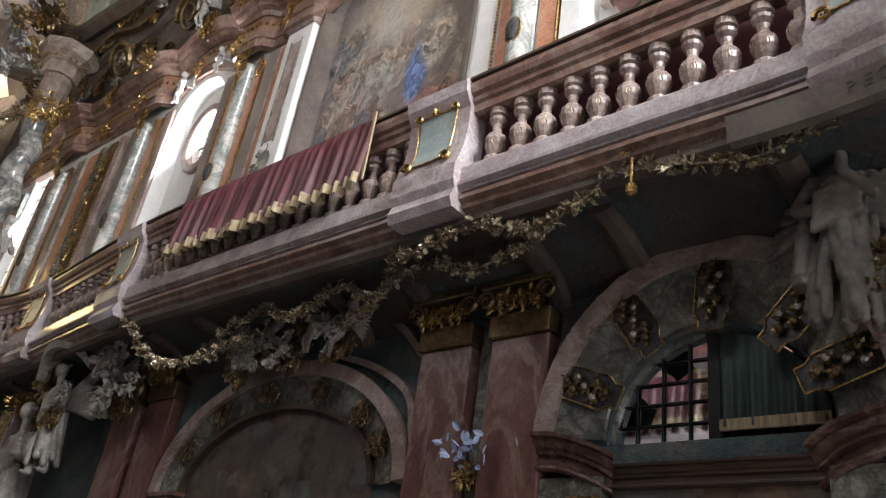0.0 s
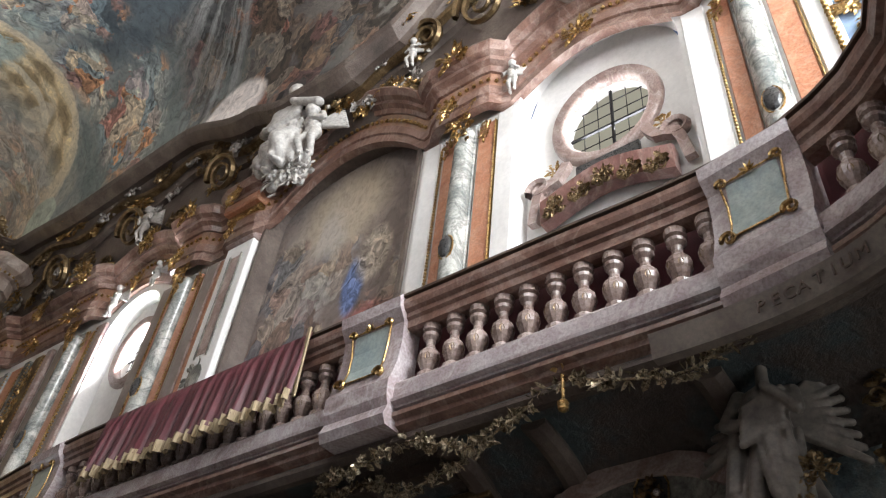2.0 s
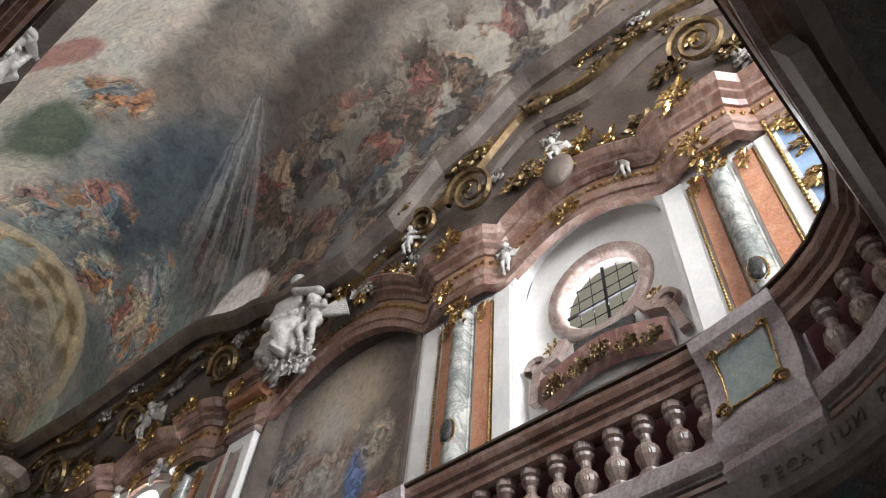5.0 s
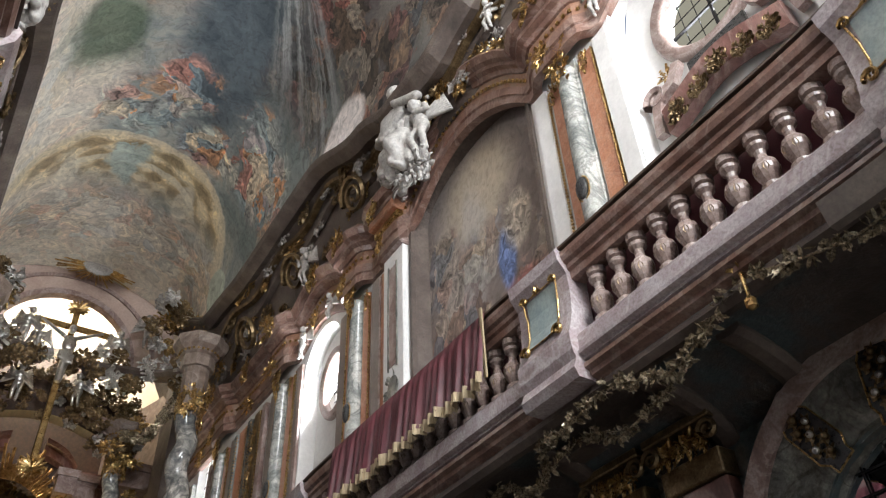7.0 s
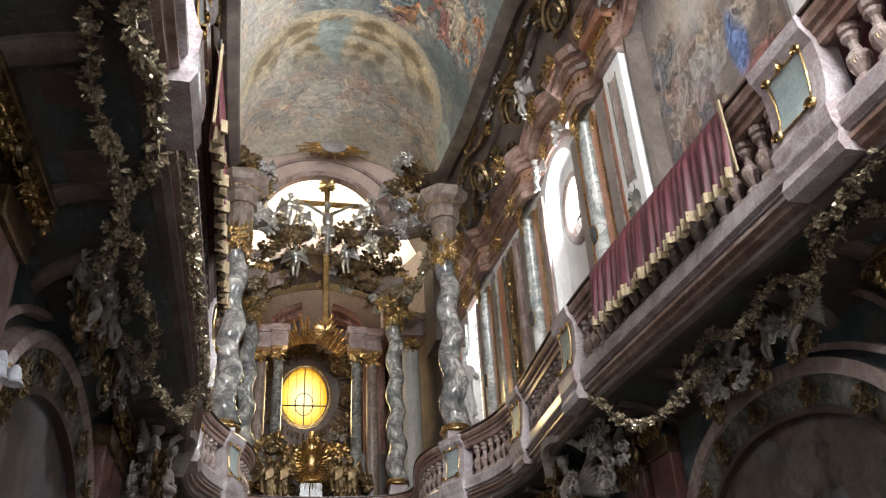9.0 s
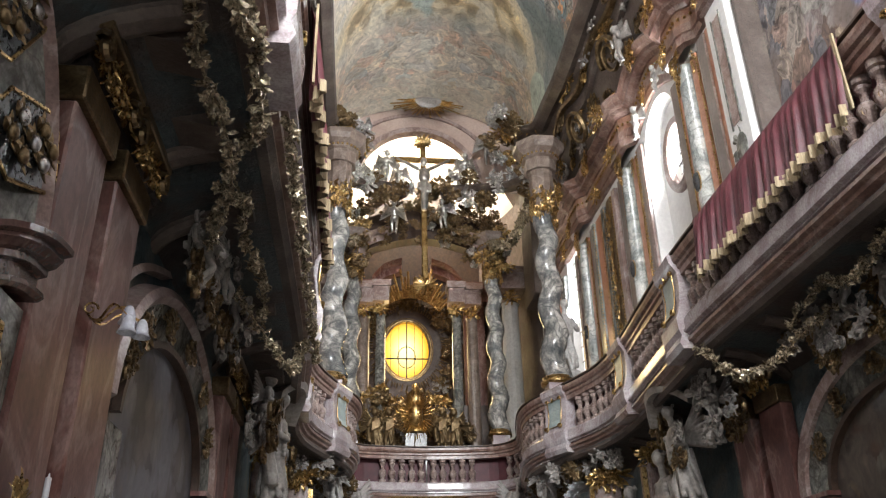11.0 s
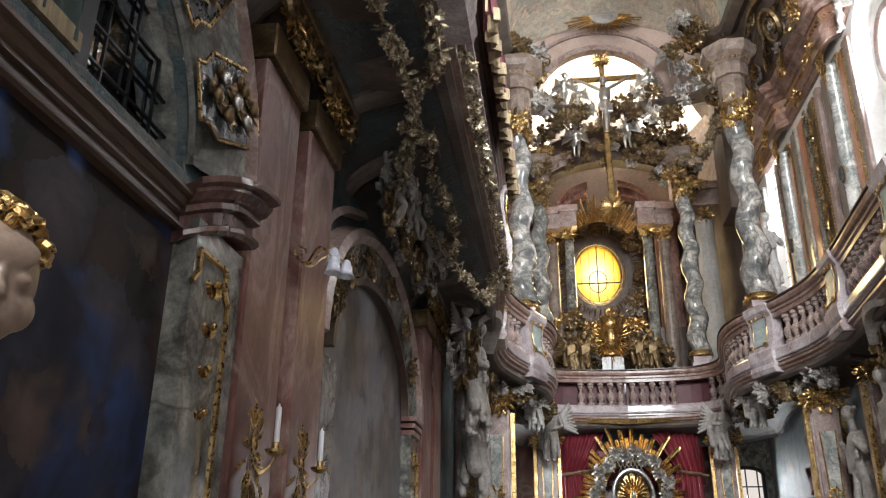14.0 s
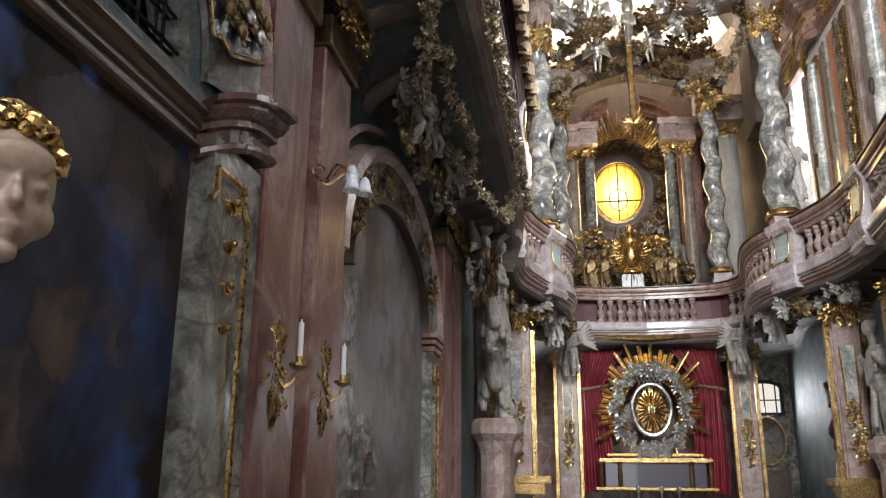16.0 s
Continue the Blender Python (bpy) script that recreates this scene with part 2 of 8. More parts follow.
def brushed(t, scale=1.6, warp=0.5, long=(1, 1, 1)):
    """Figures and drapery as a painter blocks them in: one hue to each warped patch, and the folds that shade it."""
    co = coords(t, long)
    last = co
    for sc, am in ((scale * 0.7, warp), (scale * 2.4, warp * 0.38), (scale * 6.0, warp * 0.13)):
        n = nd(t, "ShaderNodeTexNoise", Scale=sc, Detail=2.0)
        t.links.new(co, n.inputs["Vector"])
        v = t.nodes.new("ShaderNodeVectorMath")
        v.operation = "MULTIPLY_ADD"
        v.inputs[1].default_value = (2 * am,) * 3
        t.links.new(n.outputs["Color"], v.inputs[0])
        t.links.new(last, v.inputs[2])
        last = v.outputs[0]
    vor = nd(t, "ShaderNodeTexVoronoi", Scale=scale * 1.5, Randomness=1.0)
    t.links.new(last, vor.inputs["Vector"])
    sep = t.nodes.new("ShaderNodeSeparateColor")
    t.links.new(vor.outputs["Color"], sep.inputs[0])
    fold = nd(t, "ShaderNodeTexNoise", Scale=scale * 2.6, Detail=4.0, Roughness=0.6, Distortion=1.4)
    t.links.new(last, fold.inputs["Vector"])
    return sep.outputs[0], sep.outputs[1], fold.outputs[0], last


def evenly(colours):
    n = len(colours)
    return [(0.1 + 0.8 * i / (n - 1), c) for i, c in enumerate(colours)]


def ellipse(t, u, v, cu, cv, ru, rv, soft=0.3):
    """1 inside the ellipse, fading to 0 over the soft rim."""
    a = math_node(t, "MULTIPLY_ADD", u, 1 / ru, -cu / ru)
    b = math_node(t, "MULTIPLY_ADD", v, 1 / rv, -cv / rv)
    r = math_node(t, "SQRT", math_node(t, "ADD", math_node(t, "MULTIPLY", a, a), math_node(t, "MULTIPLY", b, b)))
    return smooth(t, r, 1 + soft, 1 - soft)


def smooth(t, v, lo, hi):
    n = t.nodes.new("ShaderNodeMapRange")
    n.interpolation_type = "SMOOTHSTEP"
    n.inputs["From Min"].default_value, n.inputs["From Max"].default_value = min(lo, hi), max(lo, hi)
    n.inputs["To Min"].default_value, n.inputs["To Max"].default_value = (0, 1) if lo < hi else (1, 0)
    t.links.new(v, n.inputs["Value"])
    return n.outputs[0]


def wobbled(t, scale, amount):
    """Position with its parts pushed about by noise."""
    g = t.nodes.new("ShaderNodeNewGeometry")
    n = nd(t, "ShaderNodeTexNoise", Scale=scale, Detail=5.0, Roughness=0.62)
    t.links.new(g.outputs["Position"], n.inputs["Vector"])
    v = t.nodes.new("ShaderNodeVectorMath")
    v.operation = "MULTIPLY_ADD"
    v.inputs[1].default_value = (2 * amount,) * 3
    t.links.new(n.outputs["Color"], v.inputs[0])
    t.links.new(g.outputs["Position"], v.inputs[2])
    o = t.nodes.new("ShaderNodeVectorMath")
    o.operation = "SUBTRACT"
    o.inputs[1].default_value = (amount,) * 3
    t.links.new(v.outputs[0], o.inputs[0])
    s = t.nodes.new("ShaderNodeSeparateXYZ")
    t.links.new(o.outputs[0], s.inputs[0])
    return s.outputs[0], s.outputs[1], s.outputs[2]


def fresco():
    """The vault's painting: storm and falling light over a crowd to the south, pale heaven to the north, a painted ochre dome to the east."""
    m, t, b = shader("ceiling_fresco", 0.8)
    x, y, z = wobbled(t, 0.8, 0.55)
    fx, fy, fz = wobbled(t, 3.0, 0.09)
    hue, hue2, fold, warped = brushed(t, 1.25, 0.55)
    shade = ramp(t, fold, [(0.32, (0.12, 0.11, 0.11)), (0.45, (0.62, 0.6, 0.58)), (0.55, (1.0, 0.98, 0.94)), (0.68, (1.8, 1.7, 1.5))])
    cloud = nd(t, "ShaderNodeTexNoise", Scale=0.55, Detail=6.0, Roughness=0.6, Distortion=1.2)
    t.links.new(warped, cloud.inputs["Vector"])
    sky = ramp(t, cloud.outputs[0], [(0.3, (0.2, 0.24, 0.25)), (0.45, (0.33, 0.36, 0.35)), (0.58, (0.45, 0.42, 0.37)), (0.72, (0.6, 0.53, 0.44))])
    dim = mixc(t, 1.0, ramp(t, hue, evenly([(0.05, 0.038, 0.03), (0.19, 0.13, 0.09), (0.06, 0.06, 0.065), (0.2, 0.08, 0.065), (0.28, 0.21, 0.155), (0.055, 0.07, 0.085), (0.08, 0.052, 0.04), (0.2, 0.175, 0.15)])), shade, "MULTIPLY")
    vivid = mixc(t, 1.0, ramp(t, hue2, evenly([(0.6, 0.32, 0.18), (0.62, 0.52, 0.4), (0.3, 0.42, 0.5), (0.5, 0.24, 0.2), (0.55, 0.6, 0.58), (0.2, 0.28, 0.34), (0.66, 0.58, 0.46)])), shade, "MULTIPLY")
    light = mixc(t, 1.0, ramp(t, hue, evenly([(0.82, 0.74, 0.62), (0.7, 0.5, 0.4), (0.66, 0.66, 0.6), (0.85, 0.8, 0.72), (0.6, 0.5, 0.34), (0.62, 0.66, 0.68), (0.8, 0.66, 0.52)])), mixc(t, 0.5, (1, 1, 1), shade), "MULTIPLY")
    col = sky

    def lay(mask, colour, most=1.0):
        nonlocal col
        col = mixc(t, math_node(t, "MULTIPLY", mask, most), col, colour)

    wash = mixc(t, 1.0, ramp(t, cloud.outputs[0], [(0.3, (0.6, 0.6, 0.6)), (0.7, (1.35, 1.35, 1.35))]), (1, 1, 1), "MULTIPLY")

    def tone(c):
        return mixc(t, 1.0, wash, c, "MULTIPLY")

    lay(ellipse(t, x, y, 1.1, 8.2, 1.7, 2.4, 0.5), tone((0.23, 0.185, 0.155)), 0.85)
    lay(ellipse(t, x, y, 2.6, 11.6, 1.2, 2.7, 0.4), tone((0.075, 0.105, 0.13)), 0.92)
    lay(ellipse(t, x, y, 4.0, 8.4, 0.9, 3.2, 0.35), tone((0.08, 0.075, 0.075)), 0.9)
    lay(ellipse(t, x, y, 3.1, 5.4, 1.15, 3.4, 0.35), tone((0.09, 0.068, 0.058)), 0.97)
    lay(ellipse(t, x, y, 4.3, 13.2, 0.8, 3.0, 0.4), tone((0.14, 0.18, 0.18)), 0.85)
    lay(ellipse(t, x, y, 3.9, 2.0, 1.4, 4.5, 0.4), tone((0.3, 0.27, 0.23)), 0.8)
    # pale heaven
    lay(smooth(t, math_node(t, "MULTIPLY_ADD", z, 0.12, math_node(t, "ADD", x, -2.0)), 0.7, 0.0), mixc(t, 0.35, (0.92, 0.86, 0.77), light), 0.98)
    lay(ellipse(t, x, y, -0.8, 14.0, 1.3, 3.0, 0.4), mixc(t, 0.5, (0.9, 0.84, 0.74), light), 0.95)
    lay(ellipse(t, x, y, 0.05, 11.9, 0.7, 1.15, 0.35), tone((0.1, 0.15, 0.1)), 0.9)
    lay(ellipse(t, fx, fy, -0.75, 9.1, 0.35, 0.5, 0.2), (0.5, 0.16, 0.13), 0.7)
    # groups of figures
    patch = nd(t, "ShaderNodeTexNoise", Scale=0.9, Detail=3.0, Roughness=0.6)
    t.links.new(warped, patch.inputs["Vector"])
    some = smooth(t, patch.outputs[0], 0.42, 0.5)
    lay(math_node(t, "MULTIPLY", smooth(t, x, 3.0, 3.6), math_node(t, "MULTIPLY", some, smooth(t, y, 12.5, 11.0))), dim, 0.95)
    for cx, cy, rx, ry in ((1.1, 14.2, 0.9, 0.9), (1.9, 13.0, 0.8, 0.8), (3.9, 13.6, 0.7, 1.3), (0.4, 10.3, 0.7, 0.6), (2.9, 14.6, 0.7, 0.7)):
        lay(math_node(t, "MULTIPLY", ellipse(t, x, y, cx, cy, rx, ry, 0.3), smooth(t, patch.outputs[0], 0.36, 0.44)), vivid, 0.95)
    # light falling in a fan
    ax = math_node(t, "ADD", fx, -2.1)
    ay = math_node(t, "ADD", fy, -7.7)
    ang = math_node(t, "ARCTAN2", ax, ay)
    far = math_node(t, "SQRT", math_node(t, "ADD", math_node(t, "MULTIPLY", ax, ax), math_node(t, "MULTIPLY", ay, ay)))
    cmb = t.nodes.new("ShaderNodeCombineXYZ")
    t.links.new(math_node(t, "MULTIPLY", ang, 16.0), cmb.inputs[0])
    t.links.new(math_node(t, "MULTIPLY", far, 0.25), cmb.inputs[1])
    st = nd(t, "ShaderNodeTexNoise", Scale=1.0, Detail=4.0, Roughness=0.65)
    t.links.new(cmb.outputs[0], st.inputs["Vector"])
    fan = math_node(t, "MULTIPLY", math_node(t, "MULTIPLY", smooth(t, ang, 0.3, 0.38), smooth(t, ang, 0.98, 0.6)), math_node(t, "MULTIPLY", smooth(t, far, 0.1, 0.6), smooth(t, far, 5.6, 3.2)))
    lay(math_node(t, "MULTIPLY", fan, smooth(t, st.outputs[0], 0.4, 0.66)), (0.44, 0.46, 0.46), 0.7)
    # painted dome
    ex = math_node(t, "MULTIPLY_ADD", fx, 1 / 2.75, -1.7 / 2.75)
    ey = math_node(t, "MULTIPLY_ADD", fy, 1 / 2.9, -18.1 / 2.9)
    er = math_node(t, "POWER", math_node(t, "ADD", math_node(t, "POWER", math_node(t, "ABSOLUTE", ex), 3.2), math_node(t, "POWER", math_node(t, "ABSOLUTE", ey), 3.2)), 1 / 3.2)
    turn = math_node(t, "ARCTAN2", ey, ex)
    spokes = math_node(t, "SINE", math_node(t, "MULTIPLY", turn, 16.0))
    rings = math_node(t, "SINE", math_node(t, "MULTIPLY", er, 42.0))
    net = math_node(t, "MULTIPLY_ADD", math_node(t, "ADD", spokes, rings), 0.25, 0.5)
    coffer = mixc(t, 1.0, ramp(t, net, [(0.3, (0.36, 0.26, 0.13)), (0.5, (0.62, 0.48, 0.27)), (0.75, (0.82, 0.71, 0.48))]), mixc(t, 0.4, (1, 1, 1), shade), "MULTIPLY")
    west = smooth(t, fy, 17.6, 16.4)
    lay(math_node(t, "MULTIPLY", smooth(t, er, 1.0, 0.97), west), coffer, 0.85)
    rim = math_node(t, "MULTIPLY", smooth(t, er, 0.93, 0.95), smooth(t, er, 1.02, 1.0))
    lay(math_node(t, "MULTIPLY", rim, smooth(t, fy, 18.5, 17.5)), (0.74, 0.66, 0.5), 0.8)
    inner = math_node(t, "MULTIPLY", smooth(t, er, 0.62, 0.64), smooth(t, er, 0.71, 0.69))
    lay(math_node(t, "MULTIPLY", inner, west), (0.72, 0.68, 0.56), 0.7)
    for cx, cy in ((0.2, 16.9), (3.1, 16.8)):
        lay(ellipse(t, fx, fy, cx, cy, 0.22, 0.75, 0.2), tone((0.8, 0.76, 0.64)), 0.6)
    lay(math_node(t, "MULTIPLY", ellipse(t, x, y, 1.4, 15.9, 0.45, 1.3, 0.2), smooth(t, patch.outputs[0], 0.42, 0.5)), tone((0.42, 0.52, 0.5)), 0.85)
    east = smooth(t, y, 16.9, 18.2)
    lay(east, tone((0.72, 0.65, 0.54)), 0.8)
    lay(math_node(t, "MULTIPLY", east, some), vivid, 0.5)
    lay(math_node(t, "MULTIPLY", east, smooth(t, patch.outputs[0], 0.58, 0.44)), light, 0.75)
    lay(smooth(t, y, 19.0, 20.6), (0.74, 0.69, 0.58), 0.6)
    # white clouds and the pale shell over the south moulding
    side = smooth(t, fx, 3.6, 3.9)
    lay(math_node(t, "MULTIPLY", side, ellipse(t, fy, fz, 10.0, 13.9, 1.0, 0.75, 0.12)), tone((0.85, 0.8, 0.78)), 0.95)
    lay(math_node(t, "MULTIPLY", side, ellipse(t, fy, fz, 17.4, 14.9, 0.75, 0.55, 0.08)), tone((0.6, 0.68, 0.58)), 0.9)
    grain = nd(t, "ShaderNodeTexNoise", Scale=7.0, Detail=7.0, Roughness=0.7)
    t.links.new(warped, grain.inputs["Vector"])
    col = mixc(t, 1.0, col, ramp(t, grain.outputs[0], [(0.3, (0.62, 0.6, 0.58)), (0.5, (1, 1, 1)), (0.68, (1.25, 1.22, 1.18))]), "MULTIPLY")
    t.links.new(col, b.inputs["Base Color"])
    bump(t, b, grain.outputs[0], 0.06, 0.004)
    return m


def wall_mural():
    """The painted wall field: grey architecture and a pale glow over a crowd, with a blue-robed patch in the middle."""
    m, t, b = shader("wall_mural", 0.7)
    x, y, z = wobbled(t, 1.2, 0.28)
    fx, fy, fz = wobbled(t, 4.0, 0.06)
    hue, hue2, fold, warped = brushed(t, 1.9, 0.3, (1, 1, 0.75))
    shade = ramp(t, fold, [(0.32, (0.2, 0.18, 0.17)), (0.5, (0.9, 0.88, 0.85)), (0.66, (1.7, 1.6, 1.5))])
    cloud = nd(t, "ShaderNodeTexNoise", Scale=0.9, Detail=5.0, Roughness=0.6)
    t.links.new(warped, cloud.inputs["Vector"])
    col = ramp(t, cloud.outputs[0], [(0.3, (0.15, 0.115, 0.1)), (0.5, (0.26, 0.22, 0.2)), (0.7, (0.34, 0.3, 0.28))])
    crowd = mixc(t, 1.0, ramp(t, hue, evenly([(0.16, 0.1, 0.08), (0.36, 0.3, 0.25), (0.2, 0.21, 0.23), (0.34, 0.17, 0.13), (0.3, 0.3, 0.28), (0.42, 0.33, 0.24), (0.15, 0.15, 0.17)])), shade, "MULTIPLY")
    for mask, colour, most in (
            (ellipse(t, y, z, 7.1, 10.4, 0.85, 0.9, 0.4), (0.5, 0.42, 0.31), 0.7),
            (ellipse(t, y, z, 7.3, 9.3, 0.35, 1.3, 0.3), (0.46, 0.44, 0.42), 0.6),
            (math_node(t, "MULTIPLY", smooth(t, z, 9.9, 9.3), smooth(t, cloud.outputs[0], 0.4, 0.48)), crowd, 0.9),
            (ellipse(t, y, z, 8.2, 9.6, 0.45, 0.7, 0.3), crowd, 0.85),
            (ellipse(t, fy, fz, 6.55, 8.7, 0.2, 0.5, 0.25), mixc(t, 1.0, (0.13, 0.2, 0.42), shade, "MULTIPLY"), 0.95),
            (ellipse(t, fy, fz, 6.25, 9.2, 0.3, 0.5, 0.25), mixc(t, 1.0, (0.56, 0.5, 0.42), shade, "MULTIPLY"), 0.7),
            (ellipse(t, y, z, 6.2, 7.7, 0.6, 0.5, 0.3), mixc(t, 1.0, (0.36, 0.13, 0.12), shade, "MULTIPLY"), 0.75),
            (ellipse(t, y, z, 8.2, 7.2, 0.5, 0.8, 0.4), mixc(t, 1.0, (0.17, 0.19, 0.19), shade, "MULTIPLY"), 0.7)):
        col = mixc(t, math_node(t, "MULTIPLY", mask, most), col, colour)
    grain = nd(t, "ShaderNodeTexNoise", Scale=9.0, Detail=7.0, Roughness=0.7)
    t.links.new(warped, grain.inputs["Vector"])
    col = mixc(t, 1.0, col, ramp(t, grain.outputs[0], [(0.3, (0.65, 0.63, 0.6)), (0.5, (1, 1, 1)), (0.7, (1.2, 1.18, 1.15))]), "MULTIPLY")
    t.links.new(col, b.inputs["Base Color"])
    bump(t, b, grain.outputs[0], 0.08, 0.004)
    return m


FRESCO = fresco()
MURAL = wall_mural()
ALTARPIECE = painted("dark_blue_canvas", (
    [(0.25, (0.008, 0.007, 0.009)), (0.42, (0.012, 0.013, 0.024)), (0.54, (0.03, 0.06, 0.17)), (0.66, (0.1, 0.17, 0.38))],
    [(0.3, (0.01, 0.008, 0.008)), (0.5, (0.045, 0.027, 0.02)), (0.62, (0.02, 0.03, 0.06)), (0.8, (0.09, 0.06, 0.045))]), 0.7, 2.0, 0.6, dark=0.3)
ALTARPIECE.node_tree.nodes["Principled BSDF"].inputs["Specular IOR Level"].default_value = 0.2
BROWN_CANVAS = painted("brown_canvas", (
    [(0.25, (0.04, 0.03, 0.025)), (0.5, (0.1, 0.08, 0.065)), (0.75, (0.2, 0.16, 0.12))],
    [(0.3, (0.05, 0.03, 0.025)), (0.5, (0.16, 0.1, 0.07)), (0.65, (0.12, 0.13, 0.14)), (0.8, (0.24, 0.18, 0.12))]), 0.7, 2.0, 0.6, dark=0.4)


def glowing(name, colour, strength):
    m = bpy.data.materials.new(name)
    m.use_nodes = True
    t = m.node_tree
    t.nodes.remove(t.nodes["Principled BSDF"])
    e = nd(t, "ShaderNodeEmission", Strength=strength)
    e.inputs[0].default_value = (*colour, 1)
    t.links.new(e.outputs[0], t.nodes["Material Output"].inputs[0])
    return m


DAYLIGHT_PANE = glowing("daylit_pane", (1.0, 0.98, 0.95), 1.6)
DULL_PANE = glowing("shaded_leaded_pane", (0.47, 0.45, 0.36), 1.0)


def amber_glass():
    """Leaded amber glass against the sky: pale in the middle, deep orange to the rim."""
    m = glowing("amber_lit_pane", (1.0, 0.7, 0.2), 1.0)
    t = m.node_tree
    x, y, z = wobbled(t, 3.0, 0.08)
    e = t.nodes["Emission"]
    a = math_node(t, "MULTIPLY_ADD", x, 1 / 0.78, -1.53 / 0.78)
    b = math_node(t, "MULTIPLY_ADD", z, 1 / 1.04, -10.77 / 1.04)
    r = math_node(t, "SQRT", math_node(t, "ADD", math_node(t, "MULTIPLY", a, a), math_node(t, "MULTIPLY", b, b)))
    t.links.new(ramp(t, r, [(0.25, (1.0, 0.86, 0.4)), (0.7, (1.0, 0.72, 0.14)), (0.98, (0.95, 0.42, 0.03))]), e.inputs[0])
    t.links.new(math_node(t, "MULTIPLY_ADD", r, -0.9, 2.3), e.inputs[1])
    return m


AMBER_PANE = amber_glass()
# ---- building blocks ----
AX = 1.8          # the nave's middle line


def mesh_of(name, bm, material, smooth=False):
    me = bpy.data.meshes.new(name)
    bmesh.ops.recalc_face_normals(bm, faces=bm.faces)
    if smooth:
        for f in bm.faces:
            f.smooth = True
    bm.to_mesh(me)
    bm.free()
    for m in (material if isinstance(material, (list, tuple)) else (material,)):
        me.materials.append(m)
    return me


def part(name, bm, material, parent=None, label="", smooth=False, at=None):
    ob = new(name, bm if isinstance(bm, bpy.types.Mesh) else mesh_of(name, bm, material, smooth))
    if parent is not None:
        ob.parent = parent
    if at is not None:
        ob.matrix_basis = at
    return tagged(ob, label)


def thing(name, label, category, at=(0, 0, 0), group="", kind=""):
    e = new(name)
    e.empty_display_size = 0.1
    e.matrix_basis = at if isinstance(at, Matrix) else Matrix.Translation(at)
    return tagged(e, label, category, group, kind)


def box(bm, c, s, m=None):
    g = bmesh.ops.create_cube(bm, size=1.0)["verts"]
    mm = Matrix.Translation(c) @ Matrix.Diagonal((*s, 1))
    bmesh.ops.transform(bm, matrix=(m @ mm) if m else mm, verts=g)
    return bm


def ball(bm, c, r, sub=2, m=None):
    g = bmesh.ops.create_icosphere(bm, subdivisions=sub, radius=1.0)["verts"]
    s = r if isinstance(r, (tuple, list)) else (r, r, r)
    mm = Matrix.Translation(c) @ (m or Matrix()) @ Matrix.Diagonal((*s, 1))
    bmesh.ops.transform(bm, matrix=mm, verts=g)
    return bm


def tube(bm, a, b, r0, r1, n=10):
    a, b = Vector(a), Vector(b)
    d = b - a
    g = bmesh.ops.create_cone(bm, cap_ends=True, segments=n, radius1=r0, radius2=r1, depth=d.length)["verts"]
    bmesh.ops.transform(bm, matrix=Matrix.Translation((a + b) / 2) @ d.to_track_quat("Z", "Y").to_matrix().to_4x4(), verts=g)
    return bm


def lathe(bm, prof, n=16, m=None, twist=None):
    """Turned shape from (radius, height) pairs."""
    rings = []
    for i, (r, z) in enumerate(prof):
        ring = []
        for k in range(n):
            a = 2 * math.pi * k / n
            p = Vector((r * math.cos(a), r * math.sin(a), z))
            if twist:
                p = twist(p, r, z, a)
            ring.append(bm.verts.new(m @ p if m else p))
        rings.append(ring)
    for a, b in zip(rings, rings[1:]):
        for k in range(n):
            bm.faces.new((a[k], a[(k + 1) % n], b[(k + 1) % n], b[k]))
    bm.faces.new(rings[0][::-1])
    bm.faces.new(rings[-1])
    return bm


def sweep(bm, path, prof, closed=True, up=Vector((0, 0, 1)), caps=True):
    """Carries the section prof, pairs of (to the right of the way, up), along the path."""
    path = [Vector(p) for p in path]
    rings = []
    for i, p in enumerate(path):
        a = path[max(0, i - 1)]
        b = path[min(len(path) - 1, i + 1)]
        d0, d1 = (p - a), (b - p)
        d = (d0.normalized() if d0.length > 1e-9 else Vector()) + (d1.normalized() if d1.length > 1e-9 else Vector())
        d.normalize()
        side = d.cross(up).normalized()
        rise = side.cross(d).normalized() if abs(up.z) < 0.5 else up
        k = 1.0
        if d0.length > 1e-9 and d1.length > 1e-9:
            k = 1 / max(0.6, math.cos(d0.angle(d1) / 2))
        rings.append([bm.verts.new(p + side * (u * k) + rise * v) for u, v in prof])
    n = len(prof)
    for a, b in zip(rings, rings[1:]):
        for k in range(n if closed else n - 1):
            bm.faces.new((a[k], a[(k + 1) % n], b[(k + 1) % n], b[k]))
    if closed and caps:
        bm.faces.new(rings[0][::-1])
        bm.faces.new(rings[-1])
    return bm


def spline(pts, step=0.25):
    """A smooth line through the points, at about even steps."""
    pts = [Vector(p) for p in pts]
    out = []
    for i in range(len(pts) - 1):
        p0, p1, p2, p3 = pts[max(0, i - 1)], pts[i], pts[i + 1], pts[min(len(pts) - 1, i + 2)]
        n = max(1, int((p2 - p1).length / step))
        for k in range(n):
            t = k / n
            out.append(0.5 * ((2 * p1) + (p2 - p0) * t + (2 * p0 - 5 * p1 + 4 * p2 - p3) * t * t + (3 * p1 - p0 - 3 * p2 + p3) * t ** 3))
    return out + [pts[-1]]


def side_x(s, d):
    return AX + s * d


# ---- shell ----
SIDES = ((1, "south"), (-1, "north"))
bm = bmesh.new()
box(bm, (AX, 9, -0.1), (9, 36, 0.2))
tagged(part("floor", bm, FLOOR), "grey-brown stone church floor", "floor", kind="structure")

